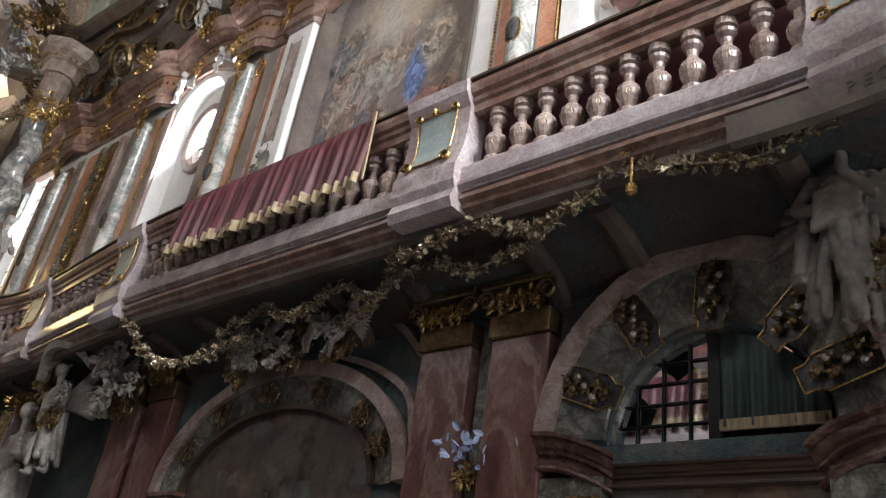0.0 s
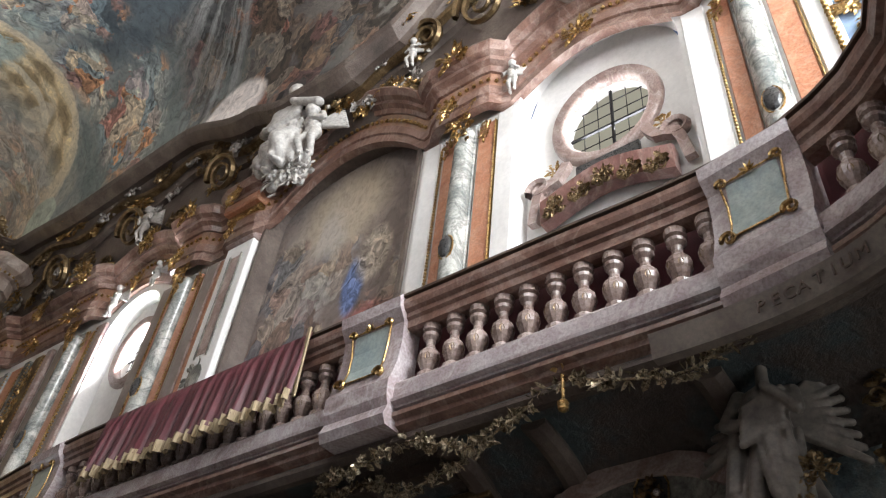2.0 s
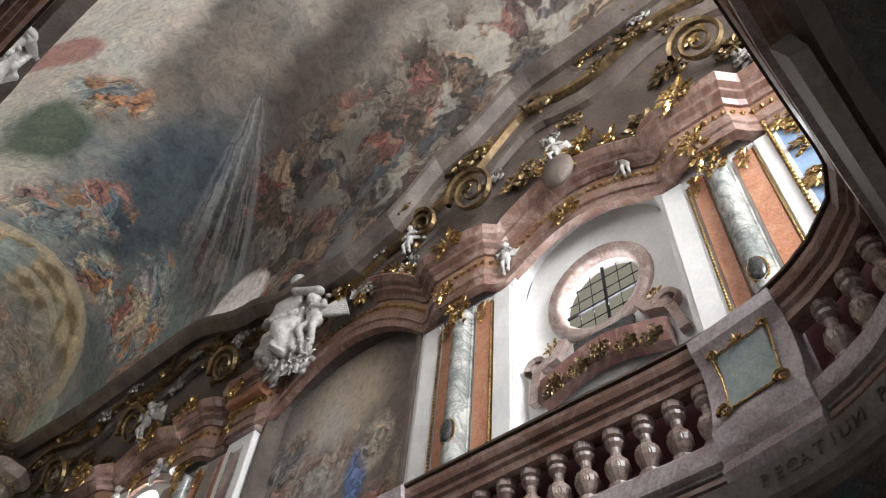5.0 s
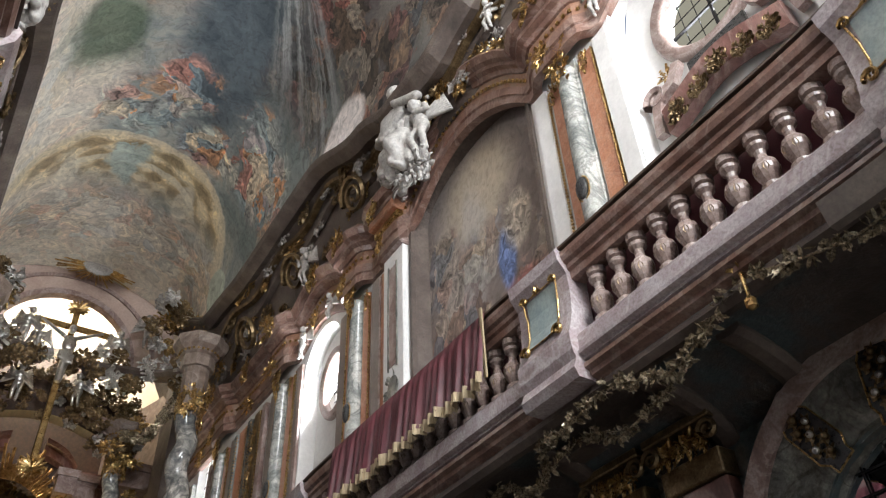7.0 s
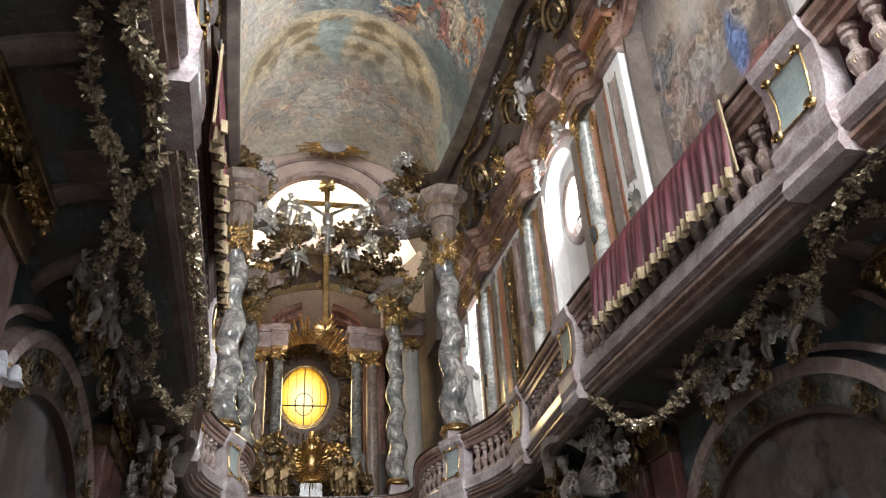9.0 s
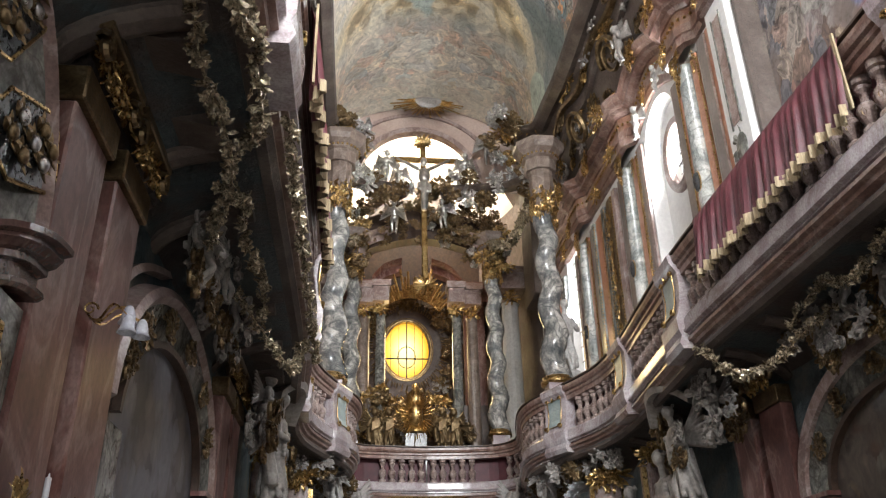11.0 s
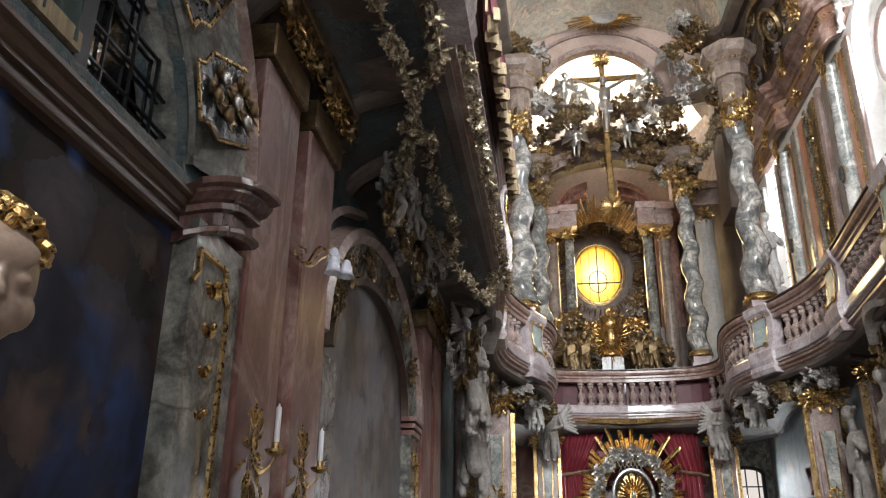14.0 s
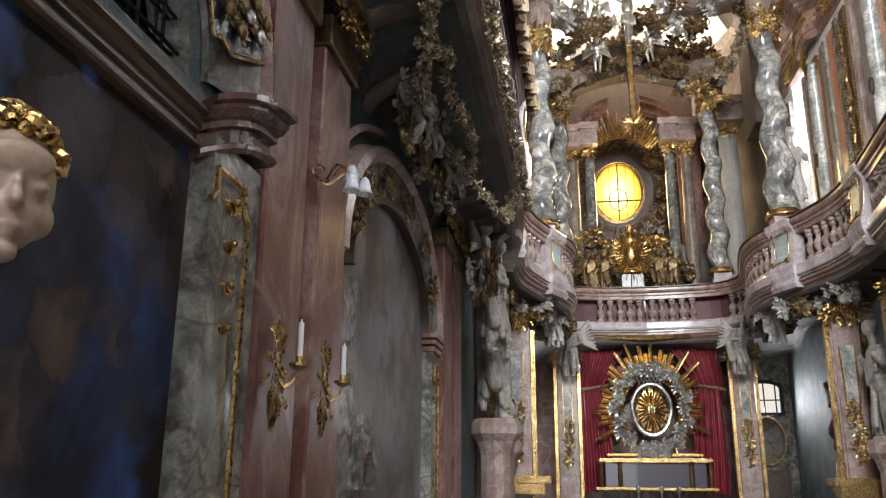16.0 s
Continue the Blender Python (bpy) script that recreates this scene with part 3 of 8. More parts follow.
# openings: middle y, half width, sill, springing, rise
LOWER = [(2.4, 0.82, 3.32, 3.36, 0.8)]
UPPER = [(2.62, 1.11, 6.2, 10.2, 1.11), (6.95, 1.6, 5.6, 10.75, 0.7), (11.85, 0.78, 6.2, 9.9, 0.78), (18.3, 0.5, 6.2, 10.6, 0.5)]


def wall_sheet(bm, s, d, thick, y0, y1, z0, z1, openings, n=16):
    """A wall along the nave with arched openings that go right through."""
    xa, xb = side_x(s, d), side_x(s, d + thick)

    def quad(p):
        bm.faces.new([bm.verts.new(v) for v in p])

    def block(ya, yb, za0, zb0, za1, zb1):
        for x in (xa, xb):
            quad([(x, ya, za0), (x, yb, zb0), (x, yb, zb1), (x, ya, za1)])
        quad([(xa, ya, za0), (xa, yb, zb0), (xb, yb, zb0), (xb, ya, za0)])
        quad([(xa, ya, za1), (xa, yb, zb1), (xb, yb, zb1), (xb, ya, za1)])

    y = y0
    for c, h, sill, spring, rise in openings:
        block(y, c - h, z0, z0, z1, z1)
        for e in (c - h, c + h):
            quad([(xa, e, sill), (xb, e, sill), (xb, e, spring), (xa, e, spring)])
        for k in range(n):
            a, b = -math.cos(math.pi * k / n), -math.cos(math.pi * (k + 1) / n)
            za, zb = (spring + rise * math.sqrt(max(0, 1 - q * q)) for q in (a, b))
            block(c + h * a, c + h * b, za, zb, z1, z1)
            if sill > z0:
                block(c + h * a, c + h * b, z0, z0, sill, sill)
        y = c + h
    block(y, y1, z0, z0, z1, z1)


for s, nm in SIDES:
    bm = bmesh.new()
    wall_sheet(bm, s, 3.5, 0.45, -7, 24, 0, 5.3, LOWER)
    tagged(part("wall_%s_lower" % nm, bm, BLUE_STUCCO), "dim blue-green and brown stuccoed lower nave wall", "wall", kind="structure")
    bm = bmesh.new()
    wall_sheet(bm, s, 3.5, 0.3, -7, 24, 5.304, 11.7, UPPER)
    tagged(part("wall_%s_upper" % nm, bm, PLASTER), "upper nave wall of pale plaster behind the gallery", "wall", kind="structure")
bm = bmesh.new()
box(bm, (AX, -7.2, 8), (9, 0.4, 18))
tagged(part("wall_west", bm, PLASTER), "plain plaster end wall behind the organ loft", "wall", kind="structure")

# oversized unseen slab, added to keep sun off the vault's edge
bm = bmesh.new()
box(bm, (AX, 8, 21.6), (18, 46, 0.3))
tagged(part("roof", bm, STUCCO), "plain unseen slab added over the vault to stop the sun", "roof", kind="structure")

# vault with its moulded frame: height of the frame along the nave
FRAME = [(-7, 15.0), (2.8, 14.75), (4.4, 13.9), (5.8, 12.8), (6.7, 12.5), (8.0, 12.6), (9.0, 13.05), (11.3, 13.95), (15.0, 13.85), (17.3, 14.1), (19.5, 15.1), (20.6, 15.6)]


def frame_z(y):
    for (a, za), (b, zb) in zip(FRAME, FRAME[1:]):
        if y <= b:
            k = max(0, (y - a) / (b - a))
            k = k * k * (3 - 2 * k)
            return za + (zb - za) * k
    return FRAME[-1][1]


bm = bmesh.new()
rows = []
for i in range(70):
    y = -7 + 28.45 * i / 69
    row = []
    for k in range(25):
        a = math.pi * k / 24
        d = -2.8 * math.cos(a)
        z = frame_z(y) + (17.3 - frame_z(y)) * math.sin(a) ** 0.85
        row.append(bm.verts.new((AX + d, y, z)))
    rows.append(row)
for a, b in zip(rows, rows[1:]):
    for k in range(24):
        bm.faces.new((a[k], a[k + 1], b[k + 1], b[k]))
tagged(part("ceiling", bm, FRESCO, smooth=True), "barrel vault painted with a cloudy blue and ochre fresco", "ceiling", kind="structure")

for s, nm in SIDES:
    # cove between the wall's cornice and the vault's frame
    bm = bmesh.new()
    rows = []
    for i in range(80):
        y = -7 + 30.5 * i / 79
        zf = frame_z(y)
        row = []
        for k in range(9):
            a = math.pi / 2 * k / 8
            d = 3.5 - 0.75 * (1 - math.cos(a)) + 0.05 * math.sin(9 * a)
            row.append(bm.verts.new((side_x(s, d), y, 11.5 + (zf - 11.5) * math.sin(a))))
        rows.append(row)
    for a, b in zip(rows, rows[1:]):
        for k in range(8):
            bm.faces.new((a[k], a[k + 1], b[k + 1], b[k]))
    tagged(part("cove_%s" % nm, bm, STUCCO, smooth=True), "brown stuccoed cove under the painted vault", "cove", kind="structure")
    bm = bmesh.new()
    sweep(bm, [(side_x(s, 2.78), -7 + 27.6 * i / 90, frame_z(-7 + 27.6 * i / 90)) for i in range(91)],
          [(s * u, v) for u, v in ((-0.16, -0.1), (-0.2, -0.02), (-0.16, 0.02), (-0.18, 0.08), (-0.04, 0.16), (0.06, 0.12), (0.1, 0.0), (0.22, -0.06), (0.24, -0.14), (0.05, -0.22))])
    tagged(part("trim_%s_vault" % nm, bm, STUCCO, smooth=False), "dark moulded frame round the painted vault", "moulding", kind="structure")
bm = bmesh.new()


def wallm(s, y, z, d=3.5, spin=0.0):
    """Pose on a side wall: local x along the nave, y out of the wall, z up."""
    return pose(side_x(s, d), y, z, 0, 0, 90 * s) @ pose(0, 0, 0, 0, spin, 0)


def facing(x, y, z, turn=0.0):
    """Pose for a thing whose front, local y, looks down the nave to the west."""
    return pose(x, y, z, 0, 0, 180 + turn)


# ---- carved ornament ----
def leaf(bm, m, length=0.2, width=0.08, curl=1.2, n=5):
    """A pointed leaf that curls up off its bed, folded along its rib."""
    prev = None
    x = z = 0.0
    for i in range(n + 1):
        t = i / n
        w = width * math.sin(math.pi * (0.12 + 0.86 * t)) * 0.5 + 0.002
        ring = [bm.verts.new(m @ Vector(p)) for p in ((x, -w, z + w * 0.25), (x, 0, z - w * 0.25), (x, w, z + w * 0.25))]
        if prev:
            for k in range(2):
                bm.faces.new((prev[k], prev[k + 1], ring[k + 1], ring[k]))
        prev = ring
        a = curl * t * t
        x += math.cos(a) * length / n
        z += math.sin(a) * length / n


def scroll(bm, m, r=0.1, turns=1.4, thick=0.022, n=22):
    """A volute: a rod rolled up in the local xz plane."""
    prev = None
    for i in range(n + 1):
        t = i / n
        a = 2 * math.pi * turns * t
        rr = r * (1 - 0.78 * t)
        c = Vector((rr * math.cos(a), 0, rr * math.sin(a)))
        o = Vector((math.cos(a), 0, math.sin(a)))
        th = thick * (1 - 0.5 * t)
        ring = [bm.verts.new(m @ (c + o * th * math.cos(q) + Vector((0, 1.6 * th * math.sin(q), 0)))) for q in (0, 1.26, 2.51, 3.77, 5.03)]
        if prev:
            for k in range(5):
                bm.faces.new((prev[k], prev[(k + 1) % 5], ring[(k + 1) % 5], ring[k]))
        prev = ring


def turn_to(v, roll=0.0):
    """Rotation that lays local x along v."""
    return Vector(v).to_track_quat("X", "Z").to_matrix().to_4x4() @ Matrix.Rotation(roll, 4, "X")


def flower(bm, m, r=0.06, petals=6):
    bm.verts.ensure_lookup_table()
    first = len(bm.verts)
    for k in range(petals):
        at = len(bm.verts)
        if k:
            bm.verts.ensure_lookup_table()
            bm.faces.new((bm.verts[first], bm.verts[first + 1], bm.verts[at - 1]))
        leaf(bm, m @ Matrix.Rotation(2 * math.pi * k / petals, 4, "Z"), r, r * 0.75, 1.1, 3)
    ball(bm, (0, 0, 0), 1, 1, m @ Matrix.Diagonal((r * 0.28, r * 0.28, r * 0.28, 1)))


def cluster_mesh(name, rnd, w, h, material, leaves=26, scrolls=3, flowers=2, balls=4, reach=1.0):
    """A clump of acanthus: local x across, z up, y out."""
    bm = bmesh.new()
    core = bm.verts.new((0, -0.02, 0))

    def tie():
        """Roots the newest piece in the core."""
        bm.verts.ensure_lookup_table()
        if len(bm.verts) > tie.done:
            bm.faces.new((bm.verts[tie.done], bm.verts[tie.done + 1], core))
            tie.done = len(bm.verts)

    tie.done = 1
    for i in range(leaves):
        tie()
        a = rnd.uniform(0, 2 * math.pi)
        q = rnd.random() ** 0.6
        p = Vector((0.38 * w * q * math.cos(a), rnd.uniform(0, 0.18) * min(w, h), 0.38 * h * q * math.sin(a)))
        v = Vector((math.cos(a) * w, 0.25 * w * rnd.uniform(-0.2, 1), math.sin(a) * h))
        k = min(w, h)
        leaf(bm, Matrix.Translation(p) @ turn_to(v, math.pi / 2 + rnd.uniform(-0.8, 0.8)), k * reach * rnd.uniform(0.28, 0.5), k * rnd.uniform(0.12, 0.22), rnd.uniform(0.6, 2.0), 4)
    for i in range(scrolls):
        tie()
        k = min(w, h)
        scroll(bm, Matrix.Translation((rnd.uniform(-0.35, 0.35) * w, 0.08 * k, rnd.uniform(-0.35, 0.35) * h)) @ Matrix.Rotation(rnd.uniform(0, 6), 4, "Y") @ Matrix.Scale(rnd.choice((-1, 1)), 4, (1, 0, 0)),
               k * rnd.uniform(0.14, 0.24), rnd.uniform(1, 1.6), k * 0.035)
    for i in range(flowers):
        tie()
        flower(bm, Matrix.Translation((rnd.uniform(-0.3, 0.3) * w, 0.2 * min(w, h), rnd.uniform(-0.3, 0.3) * h)) @ Matrix.Rotation(-math.pi / 2, 4, "X"), min(w, h) * 0.14)
    for i in range(balls):
        tie()
        ball(bm, (rnd.uniform(-0.3, 0.3) * w, 0.12 * min(w, h), rnd.uniform(-0.35, 0.35) * h), min(w, h) * rnd.uniform(0.04, 0.08), 1)
    tie()
    return mesh_of(name, bm, material)


RND = random.Random(7)
CLUMPS = [cluster_mesh("acanthus_clump", RND, 0.5, 0.4, GOLD) for _ in range(4)]
WIDE = [cluster_mesh("acanthus_spray", RND, 0.8, 0.3, GOLD, 30, 4) for _ in range(2)]
TALL = [cluster_mesh("acanthus_drop", RND, 0.26, 0.7, GOLD, 26, 2) for _ in range(2)]
DARK = [cluster_mesh("carved_clump", RND, 0.6, 0.5, OLD_GOLD, 30, 8, 2, 10, 0.6) for _ in range(4)]
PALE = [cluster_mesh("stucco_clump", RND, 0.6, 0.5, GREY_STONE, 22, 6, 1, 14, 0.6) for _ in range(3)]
STUCCO_FOLDS = [cluster_mesh("stucco_folds", RND, 0.6, 0.5, STONE, 20, 3, 0, 16, 0.8) for _ in range(2)]
SILVERY = [cluster_mesh("silver_clump", RND, 0.5, 0.5, SILVER, 26, 6, 3, 9, 0.65) for _ in range(2)]


def ornament(meshes, m, size=1.0, label="gilded acanthus ornament carved in stucco", name="acanthus_ornament", group="", squash=1.0):
    ob = new(name, RND.choice(meshes))
    ob.matrix_basis = m @ Matrix.Rotation(RND.uniform(-0.3, 0.3), 4, "Y") @ Matrix.Diagonal((size * RND.choice((-1, 1)), size, size * squash, 1))
    return tagged(ob, label, "ornament", group)


def garland(pts, label, r=0.08, dens=26, material=None, seed=1):
    """Swag of leaves and flowers along a hanging line."""
    rnd = random.Random(seed)
    bm = bmesh.new()
    line = spline(pts, 0.06)
    for i, p in enumerate(line):
        d = (line[min(i + 1, len(line) - 1)] - line[max(i - 1, 0)]).normalized()
        for k in range(max(1, int(dens * 0.06 * 2))):
            v = d.cross(Vector((rnd.gauss(0, 1), rnd.gauss(0, 1), rnd.gauss(0, 1)))).normalized() + d * rnd.uniform(-0.6, 0.6)
            leaf(bm, Matrix.Translation(p + v * 0.01) @ turn_to(v, rnd.uniform(0, 6)), r * rnd.uniform(0.8, 1.7), r * rnd.uniform(0.5, 0.9), rnd.uniform(0.3, 2), 3)
        for rep_ in range(2 if math.sin(i * 0.45) > 0.2 else 1):
            v = Vector((rnd.gauss(0, 1), rnd.gauss(0, 1), rnd.gauss(0, 1))).normalized()
            flower(bm, Matrix.Translation(p + v * r * rnd.uniform(0.5, 1.1)) @ v.to_track_quat("Z", "Y").to_matrix().to_4x4(), r * rnd.uniform(0.7, 1.1), 6)
        if i:
            tube(bm, line[i - 1], p, 0.012, 0.012, 5)
    return tagged(part("garland", bm, material or GOLD), label, "garland", "garlands under the gallery", "stuff")


def figure(m, height, label, rnd, material=STONE, wings=False, child=False, robe=True, name="statue", arms=None):
    """A carved figure as one plain mass: body, limbs and folds grown together."""
    bm = bmesh.new()
    h = height

    def limb(a, b, r0, r1, n=10):
        tube(bm, a, b, r0, r1, n)
        ball(bm, a, r0 * 1.02, 1)
        ball(bm, b, r1 * 1.02, 1)

    hd = 0.2 if child else 0.13
    lean = rnd.uniform(-0.06, 0.06) * h
    hip, chest = Vector((0, 0, 0.45 * h)), Vector((lean, 0.03 * h, 0.68 * h))
    head = Vector((lean * 1.5 + rnd.uniform(-0.03, 0.03) * h, 0.06 * h, h * (1 - hd * 0.5)))
    ball(bm, head, (hd * 0.42 * h, hd * 0.46 * h, hd * 0.54 * h), 2)
    for k in range(9):
        ball(bm, head + Vector((rnd.gauss(0, 0.3), rnd.uniform(-0.45, 0.0), rnd.uniform(0.05, 0.45))) * hd * h, hd * h * 0.16, 1)
    limb( chest, head, 0.036 * h, 0.028 * h)
    ball(bm, chest, (0.115 * h, 0.085 * h, 0.12 * h), 2)
    ball(bm, (chest + hip) / 2, (0.1 * h, 0.075 * h, 0.12 * h), 2)
    ball(bm, hip, (0.115 * h, 0.09 * h, 0.1 * h), 2)
    for sd in (-1, 1):
        sh = chest + Vector((sd * 0.12 * h, 0, 0.06 * h))
        el = sh + Vector((sd * rnd.uniform(0.03, 0.1), rnd.uniform(0.0, 0.04), rnd.uniform(-0.17, -0.1))) * h
        ha = el + Vector((-sd * rnd.uniform(0.04, 0.15), rnd.uniform(0.03, 0.08), rnd.uniform(-0.05, 0.12))) * h
        if arms:
            el, ha = sh + Vector((sd * 0.17, 0, 0.05)) * h, sh + Vector((sd * 0.34, 0, 0.12)) * h
        limb( sh, el, 0.042 * h, 0.034 * h)
        limb( el, ha, 0.034 * h, 0.024 * h)
        ball(bm, sh, 0.046 * h, 1)
        ball(bm, el, 0.036 * h, 1)
        ball(bm, ha, 0.03 * h, 1)
        kn = hip + Vector((sd * rnd.uniform(0.04, 0.1), rnd.uniform(0.02, 0.14), -0.22)) * h
        ft = Vector((sd * rnd.uniform(0.03, 0.09) * h, rnd.uniform(-0.06, 0.06) * h, 0.02 * h))
        limb( hip + Vector((sd * 0.05 * h, 0, 0)), kn, 0.065 * h, 0.048 * h)
        limb( kn, ft, 0.048 * h, 0.03 * h)
        ball(bm, ft + Vector((0, 0.03 * h, 0)), (0.03 * h, 0.06 * h, 0.025 * h), 1)
        if wings:
            for k in range(9):
                root = chest + Vector((sd * 0.06, -0.08, 0.03 - 0.012 * k)) * h
                tip = root + Vector((sd * (0.17 + 0.018 * k), -0.1, 0.26 - 0.052 * k)) * h
                limb( root, tip, 0.036 * h, 0.02 * h, 6)
                ball(bm, tip, 0.021 * h, 1)
    if robe:
        for k in range(18):
            a = rnd.uniform(0, 2 * math.pi)
            top = hip + Vector((0.1 * math.cos(a), 0.08 * math.sin(a), rnd.uniform(0.0, 0.12))) * h
            low = Vector((0.14 * math.cos(a + 0.7), 0.11 * math.sin(a + 0.7), rnd.uniform(0.03, 0.24))) * h
            limb( top, low, 0.02 * h, 0.03 * h, 6)
        for k in range(6):
            a = chest + Vector((-0.09, 0.05, 0.06 - 0.035 * k)) * h
            limb( a, a + Vector((0.17, 0.02, -0.1)) * h, 0.02 * h, 0.022 * h, 6)
        pts = [chest + Vector((0.1, -0.06, 0.05)) * h, hip + Vector((0.19, -0.03, 0.06)) * h, hip + Vector((0.17, 0.02, -0.2)) * h]
        for a, b in zip(pts, pts[1:]):
            limb( a, b, 0.05 * h, 0.06 * h, 8)
    ob = part(name, bm, material, smooth=True, at=m)
    r = ob.modifiers.new("grown_together", "REMESH")
    r.mode, r.voxel_size, r.use_smooth_shade = "VOXEL", max(0.008, 0.0085 * h), True
    return tagged(ob, label, "statue")


def baked(ob):
    """The mesh as its modifiers shape it."""
    dg = bpy.context.evaluated_depsgraph_get()
    dg.update()
    return bpy.data.meshes.new_from_object(ob.evaluated_get(dg))


def putto(m, height, label, rnd, material=STONE, wings=True):
    return figure(m, height, label, rnd, material, wings, True, False, "putto")


def moulding(name, pts, prof, material, parent=None, label="", smooth=False, up=Vector((0, 0, 1))):
    bm = bmesh.new()
    sweep(bm, pts, prof, up=up)
    return part(name, bm, material, parent, label, smooth)


bm.free()
# ---- galleries ----
G_PLINTH = 5.46
# the gallery's front: distance from the middle line, y
G_LINE = [(0.0, -0.3), (0.9, -0.32), (1.5, -0.33), (1.8, -0.22), (2.05, 0.05), (2.3, 0.55), (2.42, 1.25), (2.42, 2.5), (2.42, 4.0), (2.42, 6.0), (2.42, 8.0), (2.44, 9.5), (2.58, 11.3), (2.72, 13.0),
          (2.68, 14.4), (2.3, 15.7), (1.95, 16.6), (1.85, 17.6), (2.05, 19.0), (2.25, 20.2), (1.9, 20.9), (1.1, 21.15), (0.0, 21.25)]


def gallery_path(s, z, y0=-99, y1=99, off=0.0, step=0.2):
    pts = [p for p in spline([(side_x(s, d + off), y, z) for d, y in G_LINE], step)]
    return [p for p in pts if y0 <= p.y <= y1]


def gallery_at(s, y, z=0.0):
    """Place and heading of the gallery's front where it crosses y, first time."""
    pts = gallery_path(s, z, step=0.05)
    i = min(range(20, len(pts)), key=lambda k: abs(pts[k].y - y) + (0.0 if k < len(pts) * 0.97 else 1))
    d = (pts[min(i + 1, len(pts) - 1)] - pts[i - 1]).normalized()
    return pts[i], d


bm = bmesh.new()
lathe(bm, [(0.088, 0), (0.088, 0.07), (0.058, 0.085), (0.05, 0.105), (0.07, 0.14), (0.094, 0.2), (0.1, 0.245), (0.088, 0.295), (0.05, 0.335), (0.04, 0.38), (0.046, 0.42), (0.076, 0.455), (0.08, 0.485), (0.056, 0.505), (0.086, 0.52), (0.086, 0.6)], 12)
BALUSTER = mesh_of("baluster", bm, mottled("baluster_stone", [(0.3, (0.2, 0.13, 0.11)), (0.7, (0.5, 0.4, 0.36))], 5, 30, 0.28, dirt=0.35), True)
for p in BALUSTER.polygons:
    p.use_smooth = False
bm = bmesh.new()
for k in range(6):
    a = k * math.pi / 3
    leaf(bm, Matrix.Translation((0.085 * math.cos(a), 0.085 * math.sin(a), 0.18)) @ turn_to((math.cos(a) * 0.15, math.sin(a) * 0.15, 1), math.pi), 0.07, 0.04, 0.35, 4)
BALUSTER_LEAF = mesh_of("gilt_leaves", bm, OLD_GOLD)


def post_panel(g, p, d, s, w=0.42):
    """A curved pedestal of the balustrade with a framed pale blue panel and gilt mounts."""
    m = Matrix.Translation((p.x, p.y, 0)) @ Matrix.Rotation(math.atan2(d.y, d.x) + (math.pi if s < 0 else 0), 4, "Z")
    q = thing("pedestal", "", "")
    q.parent = g
    q.matrix_basis = m
    bm = bmesh.new()
    prof = [(-0.12, 5.02), (-0.16, 5.1), (-0.12, 5.2), (-0.15, 5.28), (-0.16, 5.44), (-0.13, 5.5), (-0.08, 5.68), (-0.06, 5.9), (-0.07, 6.1), (-0.12, 6.18), (-0.15, 6.22), (-0.17, 6.33), (-0.13, 6.375)]
    for a, b in ((-w, w),):
        rows = [[bm.verts.new((x, -o, z)) for o, z in prof + [(0.16, 6.375), (0.16, 5.02)]] for x in (a, b)]
        n = len(rows[0])
        for k in range(n):
            bm.faces.new((rows[0][k], rows[0][(k + 1) % n], rows[1][(k + 1) % n], rows[1][k]))
        for r in rows:
            bm.faces.new(r)
    part("body", bm, RAIL_MARBLE, q)
    bm = bmesh.new()
    rows = [[bm.verts.new((x, y + 0.012, z)) for y, z in ((0.118, 5.58), (0.085, 5.7), (0.068, 5.9), (0.078, 6.1))] for x in (-w * 0.55, w * 0.55)]
    for k in range(3):
        bm.faces.new((rows[0][k], rows[0][k + 1], rows[1][k + 1], rows[1][k]))
    part("panel", bm, PALE_BLUE, q, "pale blue marbled panel")
    bm = bmesh.new()
    line = [(-w * 0.58, 0.14, 5.56), (-w * 0.58, 0.1, 5.7), (-w * 0.6, 0.085, 5.9), (-w * 0.66, 0.1, 6.12)]
    for sg in (-1, 1):
        pts = [(x * sg, y, z) for x, y, z in line]
        for a, b in zip(pts, pts[1:]):
            tube(bm, a, b, 0.009, 0.009, 6)
        scroll(bm, Matrix.Translation((sg * w * 0.62, 0.15, 5.55)), 0.06, 1.2, 0.016)
        scroll(bm, Matrix.Translation((sg * w * 0.6, 0.11, 6.12)), 0.045, 1.2, 0.014)
    tube(bm, (-w * 0.6, 0.13, 5.57), (w * 0.6, 0.13, 5.57), 0.008, 0.008, 6)
    tube(bm, (-w * 0.6, 0.1, 6.12), (w * 0.6, 0.1, 6.12), 0.008, 0.008, 6)
    for k in range(5):
        leaf(bm, Matrix.Translation((0, 0.12, 6.1)) @ turn_to((math.cos(k * 0.8), 0.3, math.sin(k * 0.8)), 1.5), 0.08, 0.04, 1.0, 3)
    part("gilt_frame", bm, GOLD, q, "gilt frame with scrolls")
    return q


